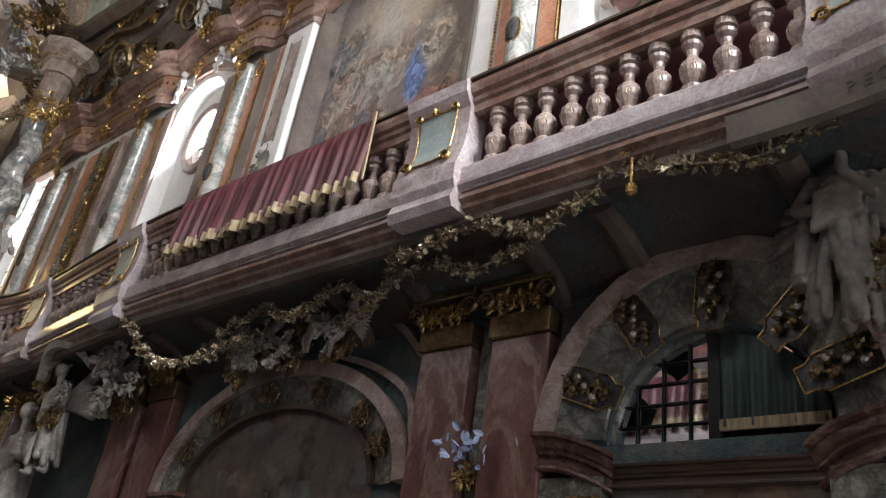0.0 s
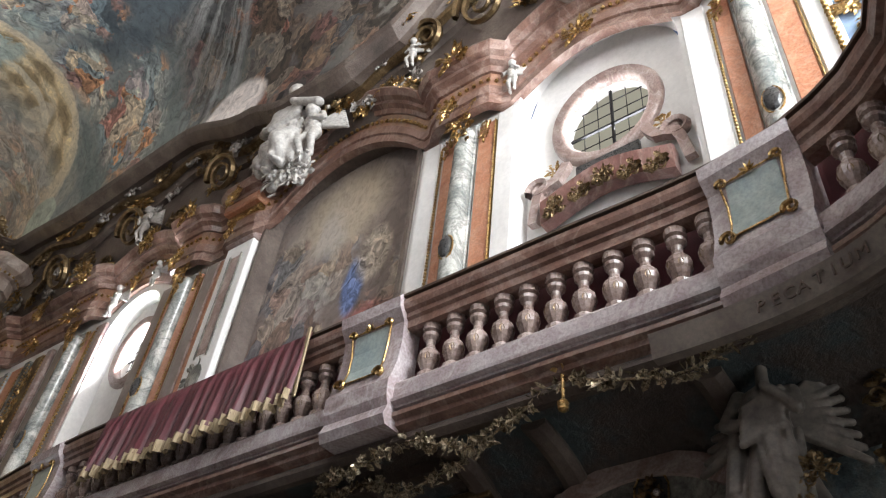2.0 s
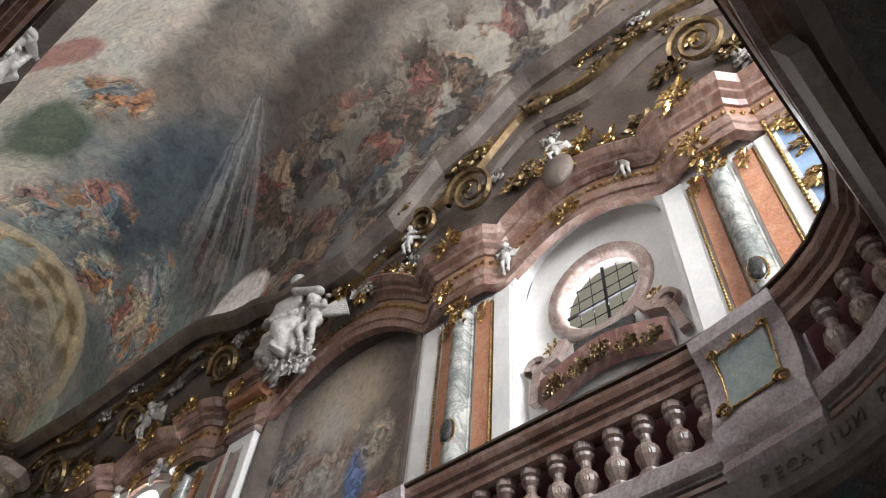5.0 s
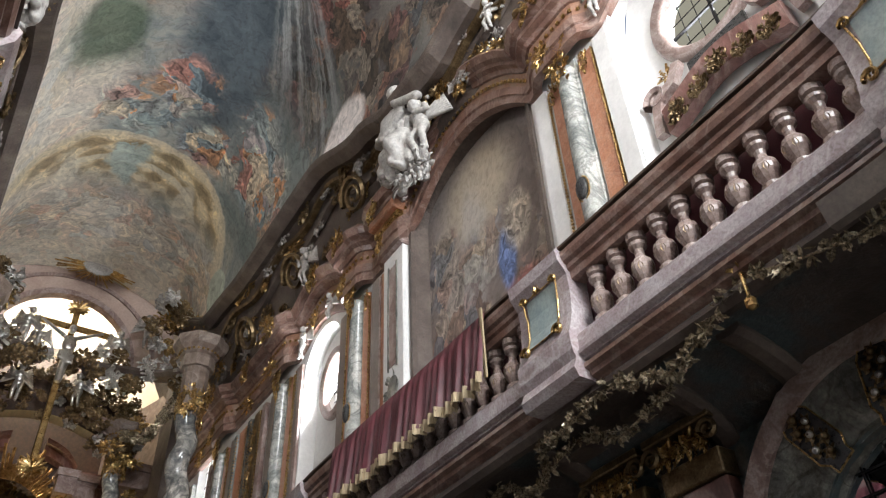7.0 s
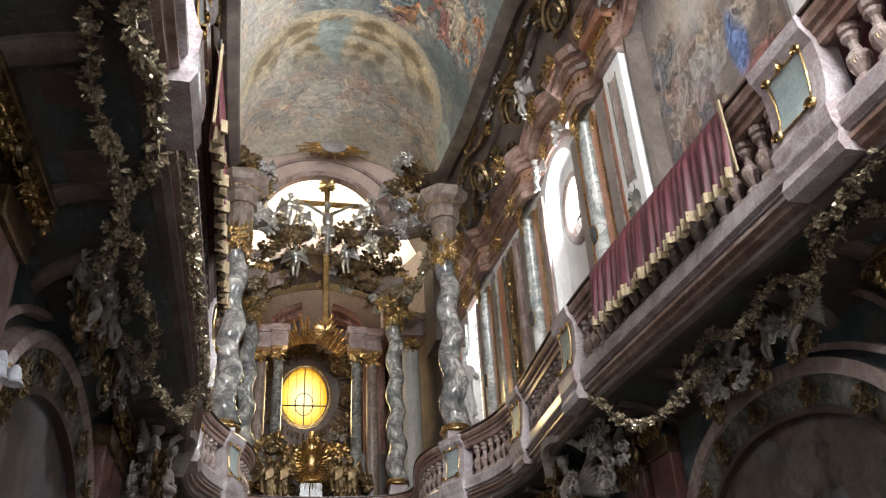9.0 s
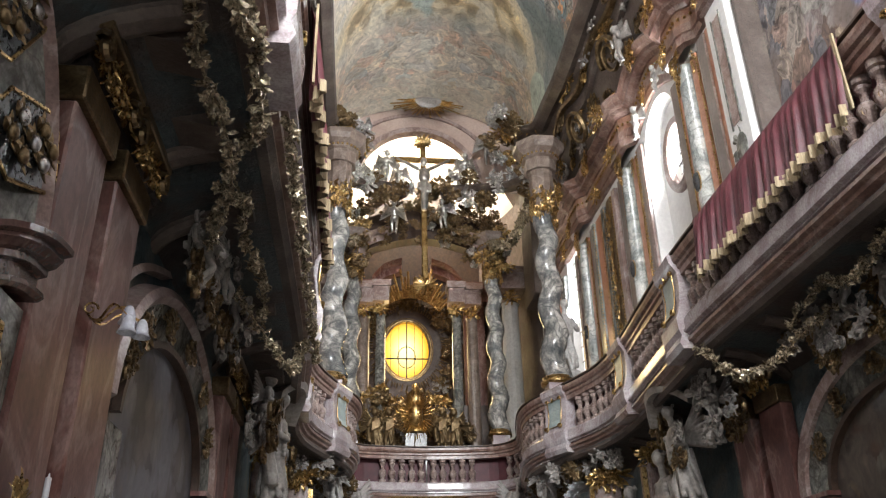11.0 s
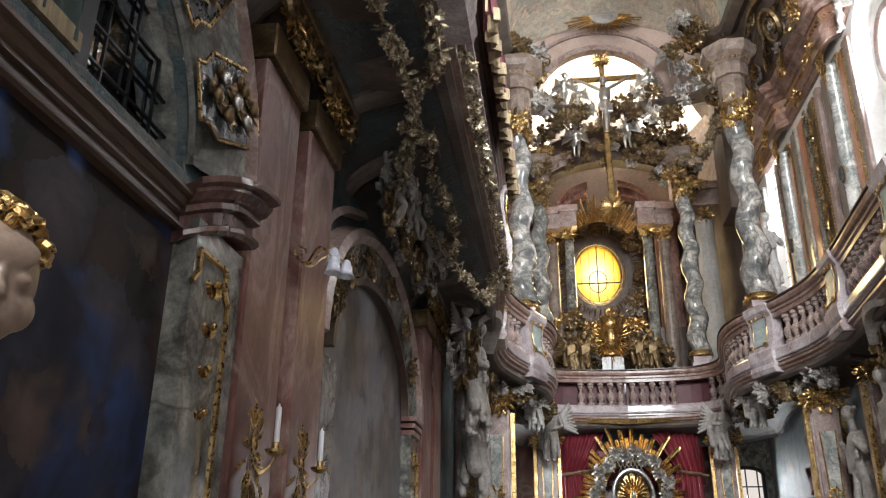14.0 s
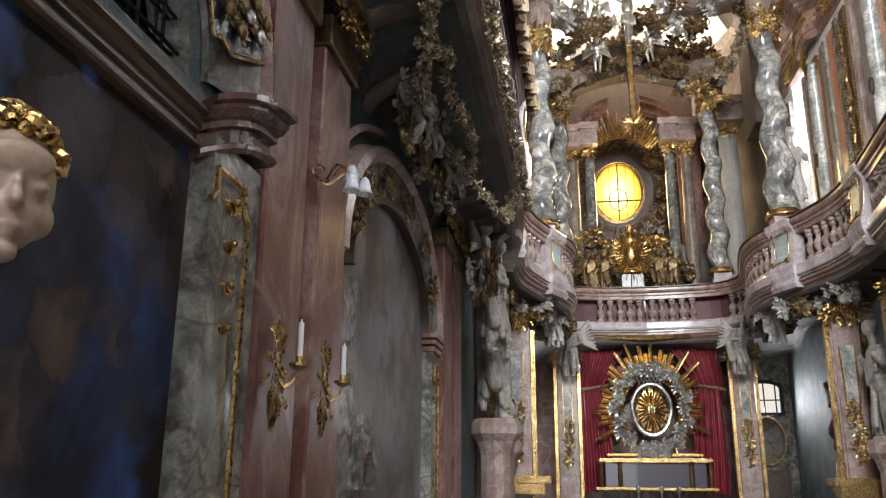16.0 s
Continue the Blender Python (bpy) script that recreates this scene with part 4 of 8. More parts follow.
for s, nm in SIDES:
    g = thing("gallery_" + nm, "curving mauve marble gallery with a turned balustrade along the nave", "gallery", kind="structure")
    path0 = gallery_path(s, 0)
    moulding("plinth", path0, [(s * u, v) for u, v in ((-0.04, 5.2), (-0.04, 5.225), (-0.09, 5.24), (-0.095, 5.27), (-0.07, 5.29), (-0.07, 5.42), (-0.04, G_PLINTH), (0.25, G_PLINTH), (0.25, 5.2))], RAIL_MARBLE, g)
    moulding("lower_moulding", path0, [(s * u, v) for u, v in ((0.08, 5.0), (0.06, 5.04), (0.01, 5.06), (0.0, 5.1), (-0.05, 5.12), (-0.05, 5.16), (0.0, 5.17), (0.0, 5.2), (0.25, 5.2), (0.25, 5.0))], CORNICE_MARBLE, g)
    moulding("rail", path0, [(s * u, v) for u, v in ((0.03, 6.04), (-0.02, 6.05), (-0.02, 6.13), (-0.05, 6.15), (-0.05, 6.2), (-0.09, 6.22), (-0.11, 6.27), (-0.11, 6.32), (-0.07, 6.34), (0.2, 6.34), (0.22, 6.28), (0.15, 6.06))], CORNICE_MARBLE, g)
    moulding("hand_board", path0, [(s * u, v) for u, v in ((-0.13, 6.342), (-0.13, 6.37), (0.2, 6.37), (0.2, 6.342))], DARK_WOOD, g, "dark wooden board on the rail")
    moulding("backing", [p for p in gallery_path(s, 0, off=0.0)], [(s * u, v) for u, v in ((0.3, 5.3), (0.3, 6.28), (0.33, 6.28), (0.33, 5.3))], VELVET, g, "dark red cloth behind the balusters")
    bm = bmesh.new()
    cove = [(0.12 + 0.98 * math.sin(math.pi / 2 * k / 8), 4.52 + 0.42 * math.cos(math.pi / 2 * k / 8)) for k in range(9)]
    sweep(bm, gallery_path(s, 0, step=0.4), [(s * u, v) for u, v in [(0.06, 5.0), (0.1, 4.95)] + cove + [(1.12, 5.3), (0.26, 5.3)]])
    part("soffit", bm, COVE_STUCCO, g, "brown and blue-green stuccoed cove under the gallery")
    moulding("soffit_bead", path0, [(s * u, v) for u, v in ((0.06, 5.0), (0.05, 4.95), (0.1, 4.9), (0.18, 4.91), (0.2, 4.96))], STUCCO, g)
    for y in (1.55, 2.9, 3.72, 5.15, 6.1, 8.2, 9.32, 10.75, 12.4, 14.0):
        p, d = gallery_at(s, y)
        side = d.cross(Vector((0, 0, 1))) * s
        bm = bmesh.new()
        sweep(bm, [Vector((p.x, p.y, 0)) + side * (u - 0.01) + Vector((0, 0, v - 0.02)) for u, v in cove[1:8]], [(-0.1, 0.05), (-0.11, -0.02), (-0.05, -0.05), (0.05, -0.05), (0.11, -0.02), (0.1, 0.05)])
        part("soffit_rib", bm, STUCCO, g, "brown stucco rib")
    # balusters
    dist, last = 0.0, None
    fine = gallery_path(s, 0, step=0.02)
    for i, p in enumerate(fine):
        if last is not None:
            dist += (p - last).length
        last = p
        if dist < 0.242:
            continue
        if any(abs(p.y - py) < 0.44 and (py < 15 or p.y < 21.0) for py in (0.85, 4.42, 9.9, 13.1, 15.9)) or (p.y > 20.7 and 1.15 < abs(p.x - AX) < 1.95) or p.y < -0.28:
            continue
        dist = 0.0
        d = (fine[min(i + 1, len(fine) - 1)] - fine[i - 1]).normalized()
        side = d.cross(Vector((0, 0, 1))) * s
        b = part("baluster", BALUSTER, None, g, at=Matrix.Translation(p + side * 0.08 + Vector((0, 0, G_PLINTH))) @ Matrix.Rotation(math.atan2(d.y, d.x), 4, "Z"))
        if p.y < 10:
            part("gilt_leaves", BALUSTER_LEAF, None, b)
    for y in (0.85, 4.42, 9.9, 13.1, 15.9):
        p, d = gallery_at(s, y)
        post_panel(g, p, d, s, 0.36)
# crimson cloth hung over the rail
for s in (1, -1):
    bm = bmesh.new()
    rnd = random.Random(3)
    rows = []
    N = 240
    for i in range(N + 1):
        y = 5.2 + 3.4 * i / N
        wave = 0.03 * math.sin(i * 0.62 + 0.7 * math.sin(i * 0.09)) + 0.018 * math.sin(i * 0.23 + 1) + 0.012 * math.sin(i * 1.3)
        x = 2.42
        top = [(x + 0.18, 6.385), (x - 0.05, 6.39), (x - 0.14, 6.375)]
        row = [bm.verts.new((side_x(s, d), y, z)) for d, z in top]
        for k in range(1, 7):
            t = k / 6
            row.append(bm.verts.new((side_x(s, x - 0.14 - 0.02 - wave * (0.4 + t) - 0.05 * t), y + 0.01 * math.sin(i * 0.3) * t, 6.35 - 0.75 * t)))
        rows.append(row)
    for a, b in zip(rows, rows[1:]):
        for k in range(len(a) - 1):
            bm.faces.new((a[k], a[k + 1], b[k + 1], b[k]))
    c = thing("rail_cloth", "faded crimson velvet cloth with a gold fringe over the gallery rail", "cloth")
    part("velvet", bm, VELVET, c, smooth=True)
    bm = bmesh.new()
    rows = []
    for i in range(0, N + 1):
        y = 5.2 + 3.4 * i / N
        wave = 0.03 * math.sin(i * 0.62 + 0.7 * math.sin(i * 0.09)) + 0.018 * math.sin(i * 0.23 + 1) + 0.012 * math.sin(i * 1.3)
        d = 2.42 - 0.16 - wave * 1.4 - 0.058
        lo = 5.54 - 0.03 * abs(math.sin(i * 0.11)) + rnd.uniform(-0.01, 0.01)
        rows.append([bm.verts.new((side_x(s, d), y, 5.65)), bm.verts.new((side_x(s, d - 0.004), y, lo))])
    for p_, q_ in zip(rows, rows[1:]):
        bm.faces.new((p_[0], p_[1], q_[1], q_[0]))
    part("fringe", bm, FRINGE, c, "gold thread fringe")
    bm = bmesh.new()
    box(bm, (side_x(s, 2.42 - 0.19), 5.2, 6.0), (0.02, 0.035, 0.8))
    part("edge_braid", bm, FRINGE, c, "gold braid edge")

# ---- upper walls ----
COLUMN_PROF = [(0.2, 5.4), (0.2, 5.75), (0.16, 5.85), (0.17, 5.95), (0.14, 6.0), (0.145, 8.0), (0.125, 10.1), (0.15, 10.14), (0.13, 10.2)]


def strip(name, s, y0, y1, z0, z1, proud, material, parent, label="", bevel=0.012):
    bm = bmesh.new()
    box(bm, (side_x(s, 3.5 - proud / 2 + 0.001), (y0 + y1) / 2, (z0 + z1) / 2), (proud, abs(y1 - y0), z1 - z0))
    bmesh.ops.bevel(bm, geom=bm.edges[:], offset=min(bevel, proud * 0.4), segments=1, affect="EDGES")
    return part(name, bm, material, parent, label)


def bead_line(s, y, z0, z1, d, parent, r=0.022, step=0.055):
    bm = bmesh.new()
    z = z0
    while z < z1:
        ball(bm, (side_x(s, d), y, z), (r, r, r * 1.2), 1)
        z += step
    part("gilt_beading", bm, GOLD, parent, "gilt bead moulding")


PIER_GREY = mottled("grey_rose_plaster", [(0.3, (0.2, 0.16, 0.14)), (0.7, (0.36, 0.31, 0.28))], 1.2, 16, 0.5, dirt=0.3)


def wall_order(s, yc, flip=1, top=10.35):
    """One bay's order: half-column of green marble with a black medallion between salmon strips and white margins."""
    g = thing("pilaster_order", "green marble half-column with black medallion between salmon panels and gilt beading", "pilaster", (side_x(s, 3.5), yc, 5.4), "orders of the upper wall")
    g.matrix_basis = Matrix()
    f = flip
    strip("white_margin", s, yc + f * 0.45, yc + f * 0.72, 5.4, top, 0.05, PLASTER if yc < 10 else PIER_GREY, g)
    strip("salmon_panel", s, yc + f * 0.17, yc + f * 0.36, 5.6, top - 0.1, 0.06, SALMON, g)
    bead_line(s, yc + f * 0.4, 5.7, top - 0.2, 3.44, g)
    strip("green_bed", s, yc - 0.16, yc + 0.16, 5.5, top, 0.05, GREEN_MARBLE, g)
    strip("salmon_panel", s, yc - f * 0.2, yc - f * 0.45, 5.6, top - 0.1, 0.045, SALMON, g)
    strip("gilt_edge", s, yc - f * 0.455, yc - f * 0.475, 5.6, top - 0.1, 0.06, GOLD, g)
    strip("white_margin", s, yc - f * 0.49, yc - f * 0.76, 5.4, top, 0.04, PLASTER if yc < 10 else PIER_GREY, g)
    bm = bmesh.new()
    lathe(bm, COLUMN_PROF, 14, Matrix.Translation((side_x(s, 3.42), yc, 0)))
    part("half_column", bm, GREEN_MARBLE, g, smooth=True)
    bm = bmesh.new()
    ball(bm, (side_x(s, 3.27), yc, 8.0), (0.05, 0.09, 0.17), 2)
    part("medallion", bm, BLACK, g, "black oval medallion")
    bm = bmesh.new()
    for k in range(20):
        a, b = 2 * math.pi * k / 20, 2 * math.pi * (k + 1) / 20
        tube(bm, (side_x(s, 3.29), yc + 0.1 * math.cos(a), 8 + 0.185 * math.sin(a)), (side_x(s, 3.29), yc + 0.1 * math.cos(b), 8 + 0.185 * math.sin(b)), 0.012, 0.012, 5)
    part("medallion_rim", bm, GOLD, g, "gilt rim")
    part("capital", RND.choice(CLUMPS), None, g, at=wallm(s, yc, top + 0.02, 3.3) @ Matrix.Diagonal((1.0, 0.8, 1.1, 1)))
    part("capital_leaf", RND.choice(CLUMPS), None, g, at=wallm(s, yc - 0.02, top - 0.3, 3.32) @ Matrix.Diagonal((0.6, 0.7, 0.8, 1)))
    for q in (-0.33, 0.3):
        part("gilt_scroll", RND.choice(TALL), None, g, at=wallm(s, yc + f * q, top - 0.25, 3.44) @ Matrix.Diagonal((0.7, 0.6, 0.75, 1)))
    return g


def oval_niche(s, yc, zc, a, b, halfw, spring, rise, back, pane, dull):
    """Plastered niche with an oval leaded window in a marble frame and a scrolled apron."""
    g = thing("window_" + ("1" if yc < 5 else "2"), "oval leaded window in a pink marble frame within a white niche" if dull else "bright oval window in a white plastered niche", "window", kind="structure")
    bm = bmesh.new()
    n = 40
    outer, inner = [], []
    for k in range(n):
        t = 2 * math.pi * k / n
        c, q = math.cos(t), math.sin(t)
        oy = max(-1, min(1, c * 1.42)) * halfw
        top = spring + rise * math.sqrt(max(0, 1 - (oy / halfw) ** 2))
        oz = zc + (q * 1.42) * (top - zc) if q > 0 else zc + max(-1, q * 1.42) * (zc - 6.2)
        oz = min(oz, top)
        outer.append(bm.verts.new((side_x(s, back), yc + oy * 1.02, oz)))
        inner.append(bm.verts.new((side_x(s, back + 0.02), yc + a * c, zc + b * q)))
    deep = [bm.verts.new((side_x(s, back + 0.3), v.co.y, v.co.z)) for v in inner]
    for k in range(n):
        j = (k + 1) % n
        bm.faces.new((outer[k], outer[j], inner[j], inner[k]))
        bm.faces.new((inner[k], inner[j], deep[j], deep[k]))
    part("niche_back", bm, PLASTER, g)
    ring = [(side_x(s, back), yc + (a + 0.04) * math.cos(2 * math.pi * k / 40), zc + (b + 0.04) * math.sin(2 * math.pi * k / 40)) for k in range(41)]
    bm = bmesh.new()
    rows = []
    for k in range(40):
        t = 2 * math.pi * k / 40
        rows.append([bm.verts.new((side_x(s, back - o), yc + (a + u) * math.cos(t), zc + (b + u) * math.sin(t))) for u, o in ((-0.02, -0.06), (-0.02, 0.03), (0.03, 0.07), (0.07, 0.04), (0.13, 0.08), (0.17, 0.03), (0.17, -0.06))])
    for k in range(40):
        for i in range(6):
            bm.faces.new((rows[k][i], rows[k][i + 1], rows[(k + 1) % 40][i + 1], rows[(k + 1) % 40][i]))
    part("window_frame", bm, PINK_MARBLE, g, smooth=True)
    bm = bmesh.new()
    bm.faces.new([bm.verts.new((side_x(s, back + 0.2), yc + a * 1.05 * math.cos(2 * math.pi * k / 32), zc + b * 1.05 * math.sin(2 * math.pi * k / 32))) for k in range(32)])
    part("pane", bm, pane, g)
    bm = bmesh.new()
    x = side_x(s, back + 0.16)
    box(bm, (x, yc, zc), (0.03, 0.035, 2 * b))
    box(bm, (x, yc, zc), (0.03, 2 * a, 0.035))
    for i in range(-2, 3):
        if i:
            u = i / 2.9
            hh = math.sqrt(1 - u * u)
            box(bm, (x + 0.01, yc + a * u, zc), (0.012, 0.008, 2 * b * hh))
            box(bm, (x + 0.01, yc, zc + b * u), (0.012, 2 * a * hh, 0.008))
    part("glazing_bars", bm, IRON, g, "black iron glazing bars")
    if dull:
        bm = bmesh.new()
        for sg in (-1, 1):
            pts = spline([(side_x(s, back - 0.1), yc + sg * 0.5, zc - 0.72), (side_x(s, back - 0.12), yc + sg * 0.62, zc - 0.95), (side_x(s, back - 0.12), yc + sg * 0.85, zc - 1.05), (side_x(s, back - 0.1), yc + sg * 0.95, zc - 1.5)], 0.1)
            sweep(bm, pts, [(-0.06, -0.05), (-0.06, 0.05), (0.06, 0.05), (0.06, -0.05)], up=Vector((1, 0, 0)))
            scroll(bm, Matrix.Translation((side_x(s, back - 0.12), yc + sg * 0.86, zc - 0.98)) @ Matrix.Rotation(math.pi / 2, 4, "Z"), 0.16, 1.4, 0.05)
        part("scrolled_apron", bm, PINK_MARBLE, g, "pink marble scrolls")
        bm = bmesh.new()
        pts = spline([(side_x(s, back - 0.1), yc - 0.8, zc - 1.35), (side_x(s, back - 0.1), yc, zc - 1.12), (side_x(s, back - 0.1), yc + 0.8, zc - 1.35)], 0.1)
        sweep(bm, pts, [(-0.1, -0.3), (-0.12, 0.05), (-0.05, 0.1), (0.06, 0.05), (0.06, -0.3)])
        part("curved_hood", bm, RED_MARBLE, g)
        bm = bmesh.new()
        box(bm, (side_x(s, back - 0.06), yc, zc - 0.9), (0.05, 0.8, 0.16))
        part("dark_tablet", bm, BLACK, g, "black marble tablet")
        for k in range(5):
            part("carved_swag", RND.choice(DARK), None, g, at=wallm(s, yc - 0.6 + 0.3 * k, zc - 1.5 + 0.08 * (2 - abs(k - 2)), back - 0.22) @ Matrix.Diagonal((0.5, 0.6, 0.6, 1)))
        for sg in (-1, 1):
            part("gilt_scroll", RND.choice(TALL), None, g, at=wallm(s, yc + sg * 0.7, zc - 0.72, back - 0.06) @ Matrix.Diagonal((0.9, 0.6, 0.6, 1)))
    return g


for s in (1, -1):
    oval_niche(s, 2.62, 9.7, 0.58, 0.66, 1.11, 10.2, 1.11, 3.8, DULL_PANE, True)
    oval_niche(s, 11.85, 9.55, 0.42, 0.58, 0.78, 9.9, 0.78, 3.8, DAYLIGHT_PANE, False)
    g = thing("window_3", "tall narrow round-headed window with bright leaded panes", "window", kind="structure")
    bm = bmesh.new()
    x = side_x(s, 3.7)
    bm.faces.new([bm.verts.new(p) for p in [(x, 17.8, 6.2), (x, 18.8, 6.2)] + [(x, 18.3 + 0.5 * math.cos(math.pi * k / 12), 10.6 + 0.5 * math.sin(math.pi * k / 12)) for k in range(13)]])
    part("pane", bm, DAYLIGHT_PANE, g)
    bm = bmesh.new()
    for k in range(1, 4):
        box(bm, (side_x(s, 3.68), 17.8 + 0.25 * k, 8.6), (0.015, 0.012, 4.8))
    for k in range(12):
        box(bm, (side_x(s, 3.68), 18.3, 6.4 + 0.38 * k), (0.015, 1.0, 0.012))
    part("glazing_bars", bm, IRON, g)
    for yc, f in ((0.72, 1), (4.5, 1), (10.3, -1), (13.5, 1), (16.9, -1)):
        wall_order(s, yc, f)
    # painted field
    g = thing("mural", "faded wall painting in greys, blue and rose within a moulded recess", "mural", kind="structure")
    bm = bmesh.new()
    pts = [(5.35, 5.6), (8.55, 5.6)] + [(6.95 + 1.6 * math.cos(math.pi * k / 16), 10.75 + 0.7 * math.sin(math.pi * k / 16)) for k in range(17)]
    bm.faces.new([bm.verts.new((side_x(s, 3.797), y, z)) for y, z in pts])
    part("painted_field", bm, MURAL, g)
    bm = bmesh.new()
    ring = [bm.verts.new((side_x(s, 3.5), y, z)) for y, z in pts[1:] + pts[:1]], [bm.verts.new((side_x(s, 3.79), y + (6.95 - y) * 0.02, z - 0.01)) for y, z in pts[1:] + pts[:1]]
    for k in range(len(ring[0]) - 1):
        bm.faces.new((ring[0][k], ring[0][k + 1], ring[1][k + 1], ring[1][k]))
    part("reveal", bm, STUCCO, g, "brown stuccoed reveal")
    moulding("recess_frame", [(side_x(s, 3.5), y, z) for y, z in pts[1:] + pts[:1]], [(-0.03, -0.05), (-0.03, 0.03), (0.0, 0.05), (0.04, 0.03), (0.04, -0.05)], STUCCO, g, up=Vector((1, 0, 0)))
    # white pilaster with a cartouche
    g = thing("white_pilaster", "white marble pilaster with inlaid pink panel and grey cartouche", "pilaster")
    strip("shaft", s, 8.64, 9.26, 5.4, 10.35, 0.14, PLASTER, g)
    bm = bmesh.new()
    box(bm, (side_x(s, 3.352), 8.95, 9.1), (0.01, 0.2, 1.9))
    part("inlay", bm, PINK_MARBLE, g, "rose veined inlay")
    bm = bmesh.new()
    for q in (-0.13, 0.13):
        box(bm, (side_x(s, 3.35), 8.95 + q, 9.1), (0.02, 0.02, 2.0))
    ball(bm, (side_x(s, 3.355), 8.95, 7.75), (0.03, 0.16, 0.24), 2)
    for k in range(8):
        leaf(bm, Matrix.Translation((side_x(s, 3.34), 8.95 + 0.12 * math.cos(k), 7.75 + 0.2 * math.sin(k))) @ turn_to((-s * 0.2, math.cos(k), math.sin(k)), 1.5), 0.14, 0.08, 1, 3)
    part("cartouche", bm, GREY_MARBLE, g, "grey marble cartouche")
    for k, (z0, z1, w, m) in enumerate(((10.35, 10.5, 0.2, PINK_MARBLE), (10.5, 10.62, 0.24, SALMON), (10.62, 10.85, 0.16, GREEN_MARBLE), (10.85, 11.0, 0.3, GOLD), (11.0, 11.2, 0.4, SALMON))):
        strip("necking", s, 8.6 - 0.02 * k, 9.3 + 0.02 * k, z0, z1, w, m, g, "", 0.03)
    # strips, gilt panels and pilasters towards the altar
    g = thing("panelling", "narrow salmon, grey and gilt panels of the upper choir wall", "panelling")
    for y0, y1, pr, m in ((9.35, 9.5, 0.06, SALMON), (9.52, 9.56, 0.07, PINK_MARBLE), (12.66, 12.8, 0.06, PINK_MARBLE), (14.35, 14.55, 0.1, PINK_MARBLE), (14.6, 15.1, 0.05, GREY_MARBLE), (14.7, 15.0, 0.08, OLD_GOLD),
                          (15.15, 15.35, 0.1, GREY_MARBLE), (15.4, 15.9, 0.06, SALMON), (15.95, 16.1, 0.1, GREEN_MARBLE), (17.62, 17.78, 0.08, PINK_MARBLE), (18.85, 19.3, 0.1, GREEN_MARBLE), (19.35, 19.9, 0.16, SALMON), (20.0, 20.6, 0.1, GREEN_MARBLE)):
        strip("panel", s, y0, y1, 5.6, 10.3, pr, m, g)
    for y in (14.57, 15.13, 15.38, 15.93, 12.83):
        bead_line(s, y, 5.7, 10.2, 3.4, g, 0.02, 0.07)
    for k in range(6):
        part("gilt_relief", TALL[k % 2], None, g, at=wallm(s, 14.85, 6.6 + 0.62 * k, 3.4))
    # blue panel at the west
    g = thing("blue_panel", "blue wall panel with gilt flowers and a gilt beaded frame", "panel")
    strip("field", s, -1.7, 0.0, 5.6, 10.6, 0.03, BLUE_PANEL, g)
    bead_line(s, 0.03, 5.6, 10.7, 3.44, g, 0.035, 0.08)
    for k in range(12):
        part("gilt_flower", RND.choice(CLUMPS), None, g, at=wallm(s, RND.uniform(-1.0, -0.15), 8.0 + 0.22 * k, 3.46) @ Matrix.Diagonal((0.9, 0.6, 0.9, 1)))


# ---- entablature ----
def cornice_z(y):
    z = 10.75
    if 5.3 < y < 8.6:
        z += 1.0 * math.sin(math.pi * (y - 5.3) / 3.3) ** 0.8
    if 1.4 < y < 3.85:
        z += 0.55 * math.sin(math.pi * (y - 1.4) / 2.45)
    if 10.9 < y < 12.8:
        z += 0.35 * math.sin(math.pi * (y - 10.9) / 1.9)
    return z + 0.1 * max(0, (y - 9)) * 0.25


def cornice_d(y):
    d = 3.46
    for c, w in ((0.72, 0.6), (4.5, 0.65), (8.95, 0.5), (10.3, 0.5), (13.5, 0.6), (16.9, 0.6)):
        k = max(0.0, 1 - abs(y - c) / w)
        d -= 0.2 * min(1, k * 3)
    return d


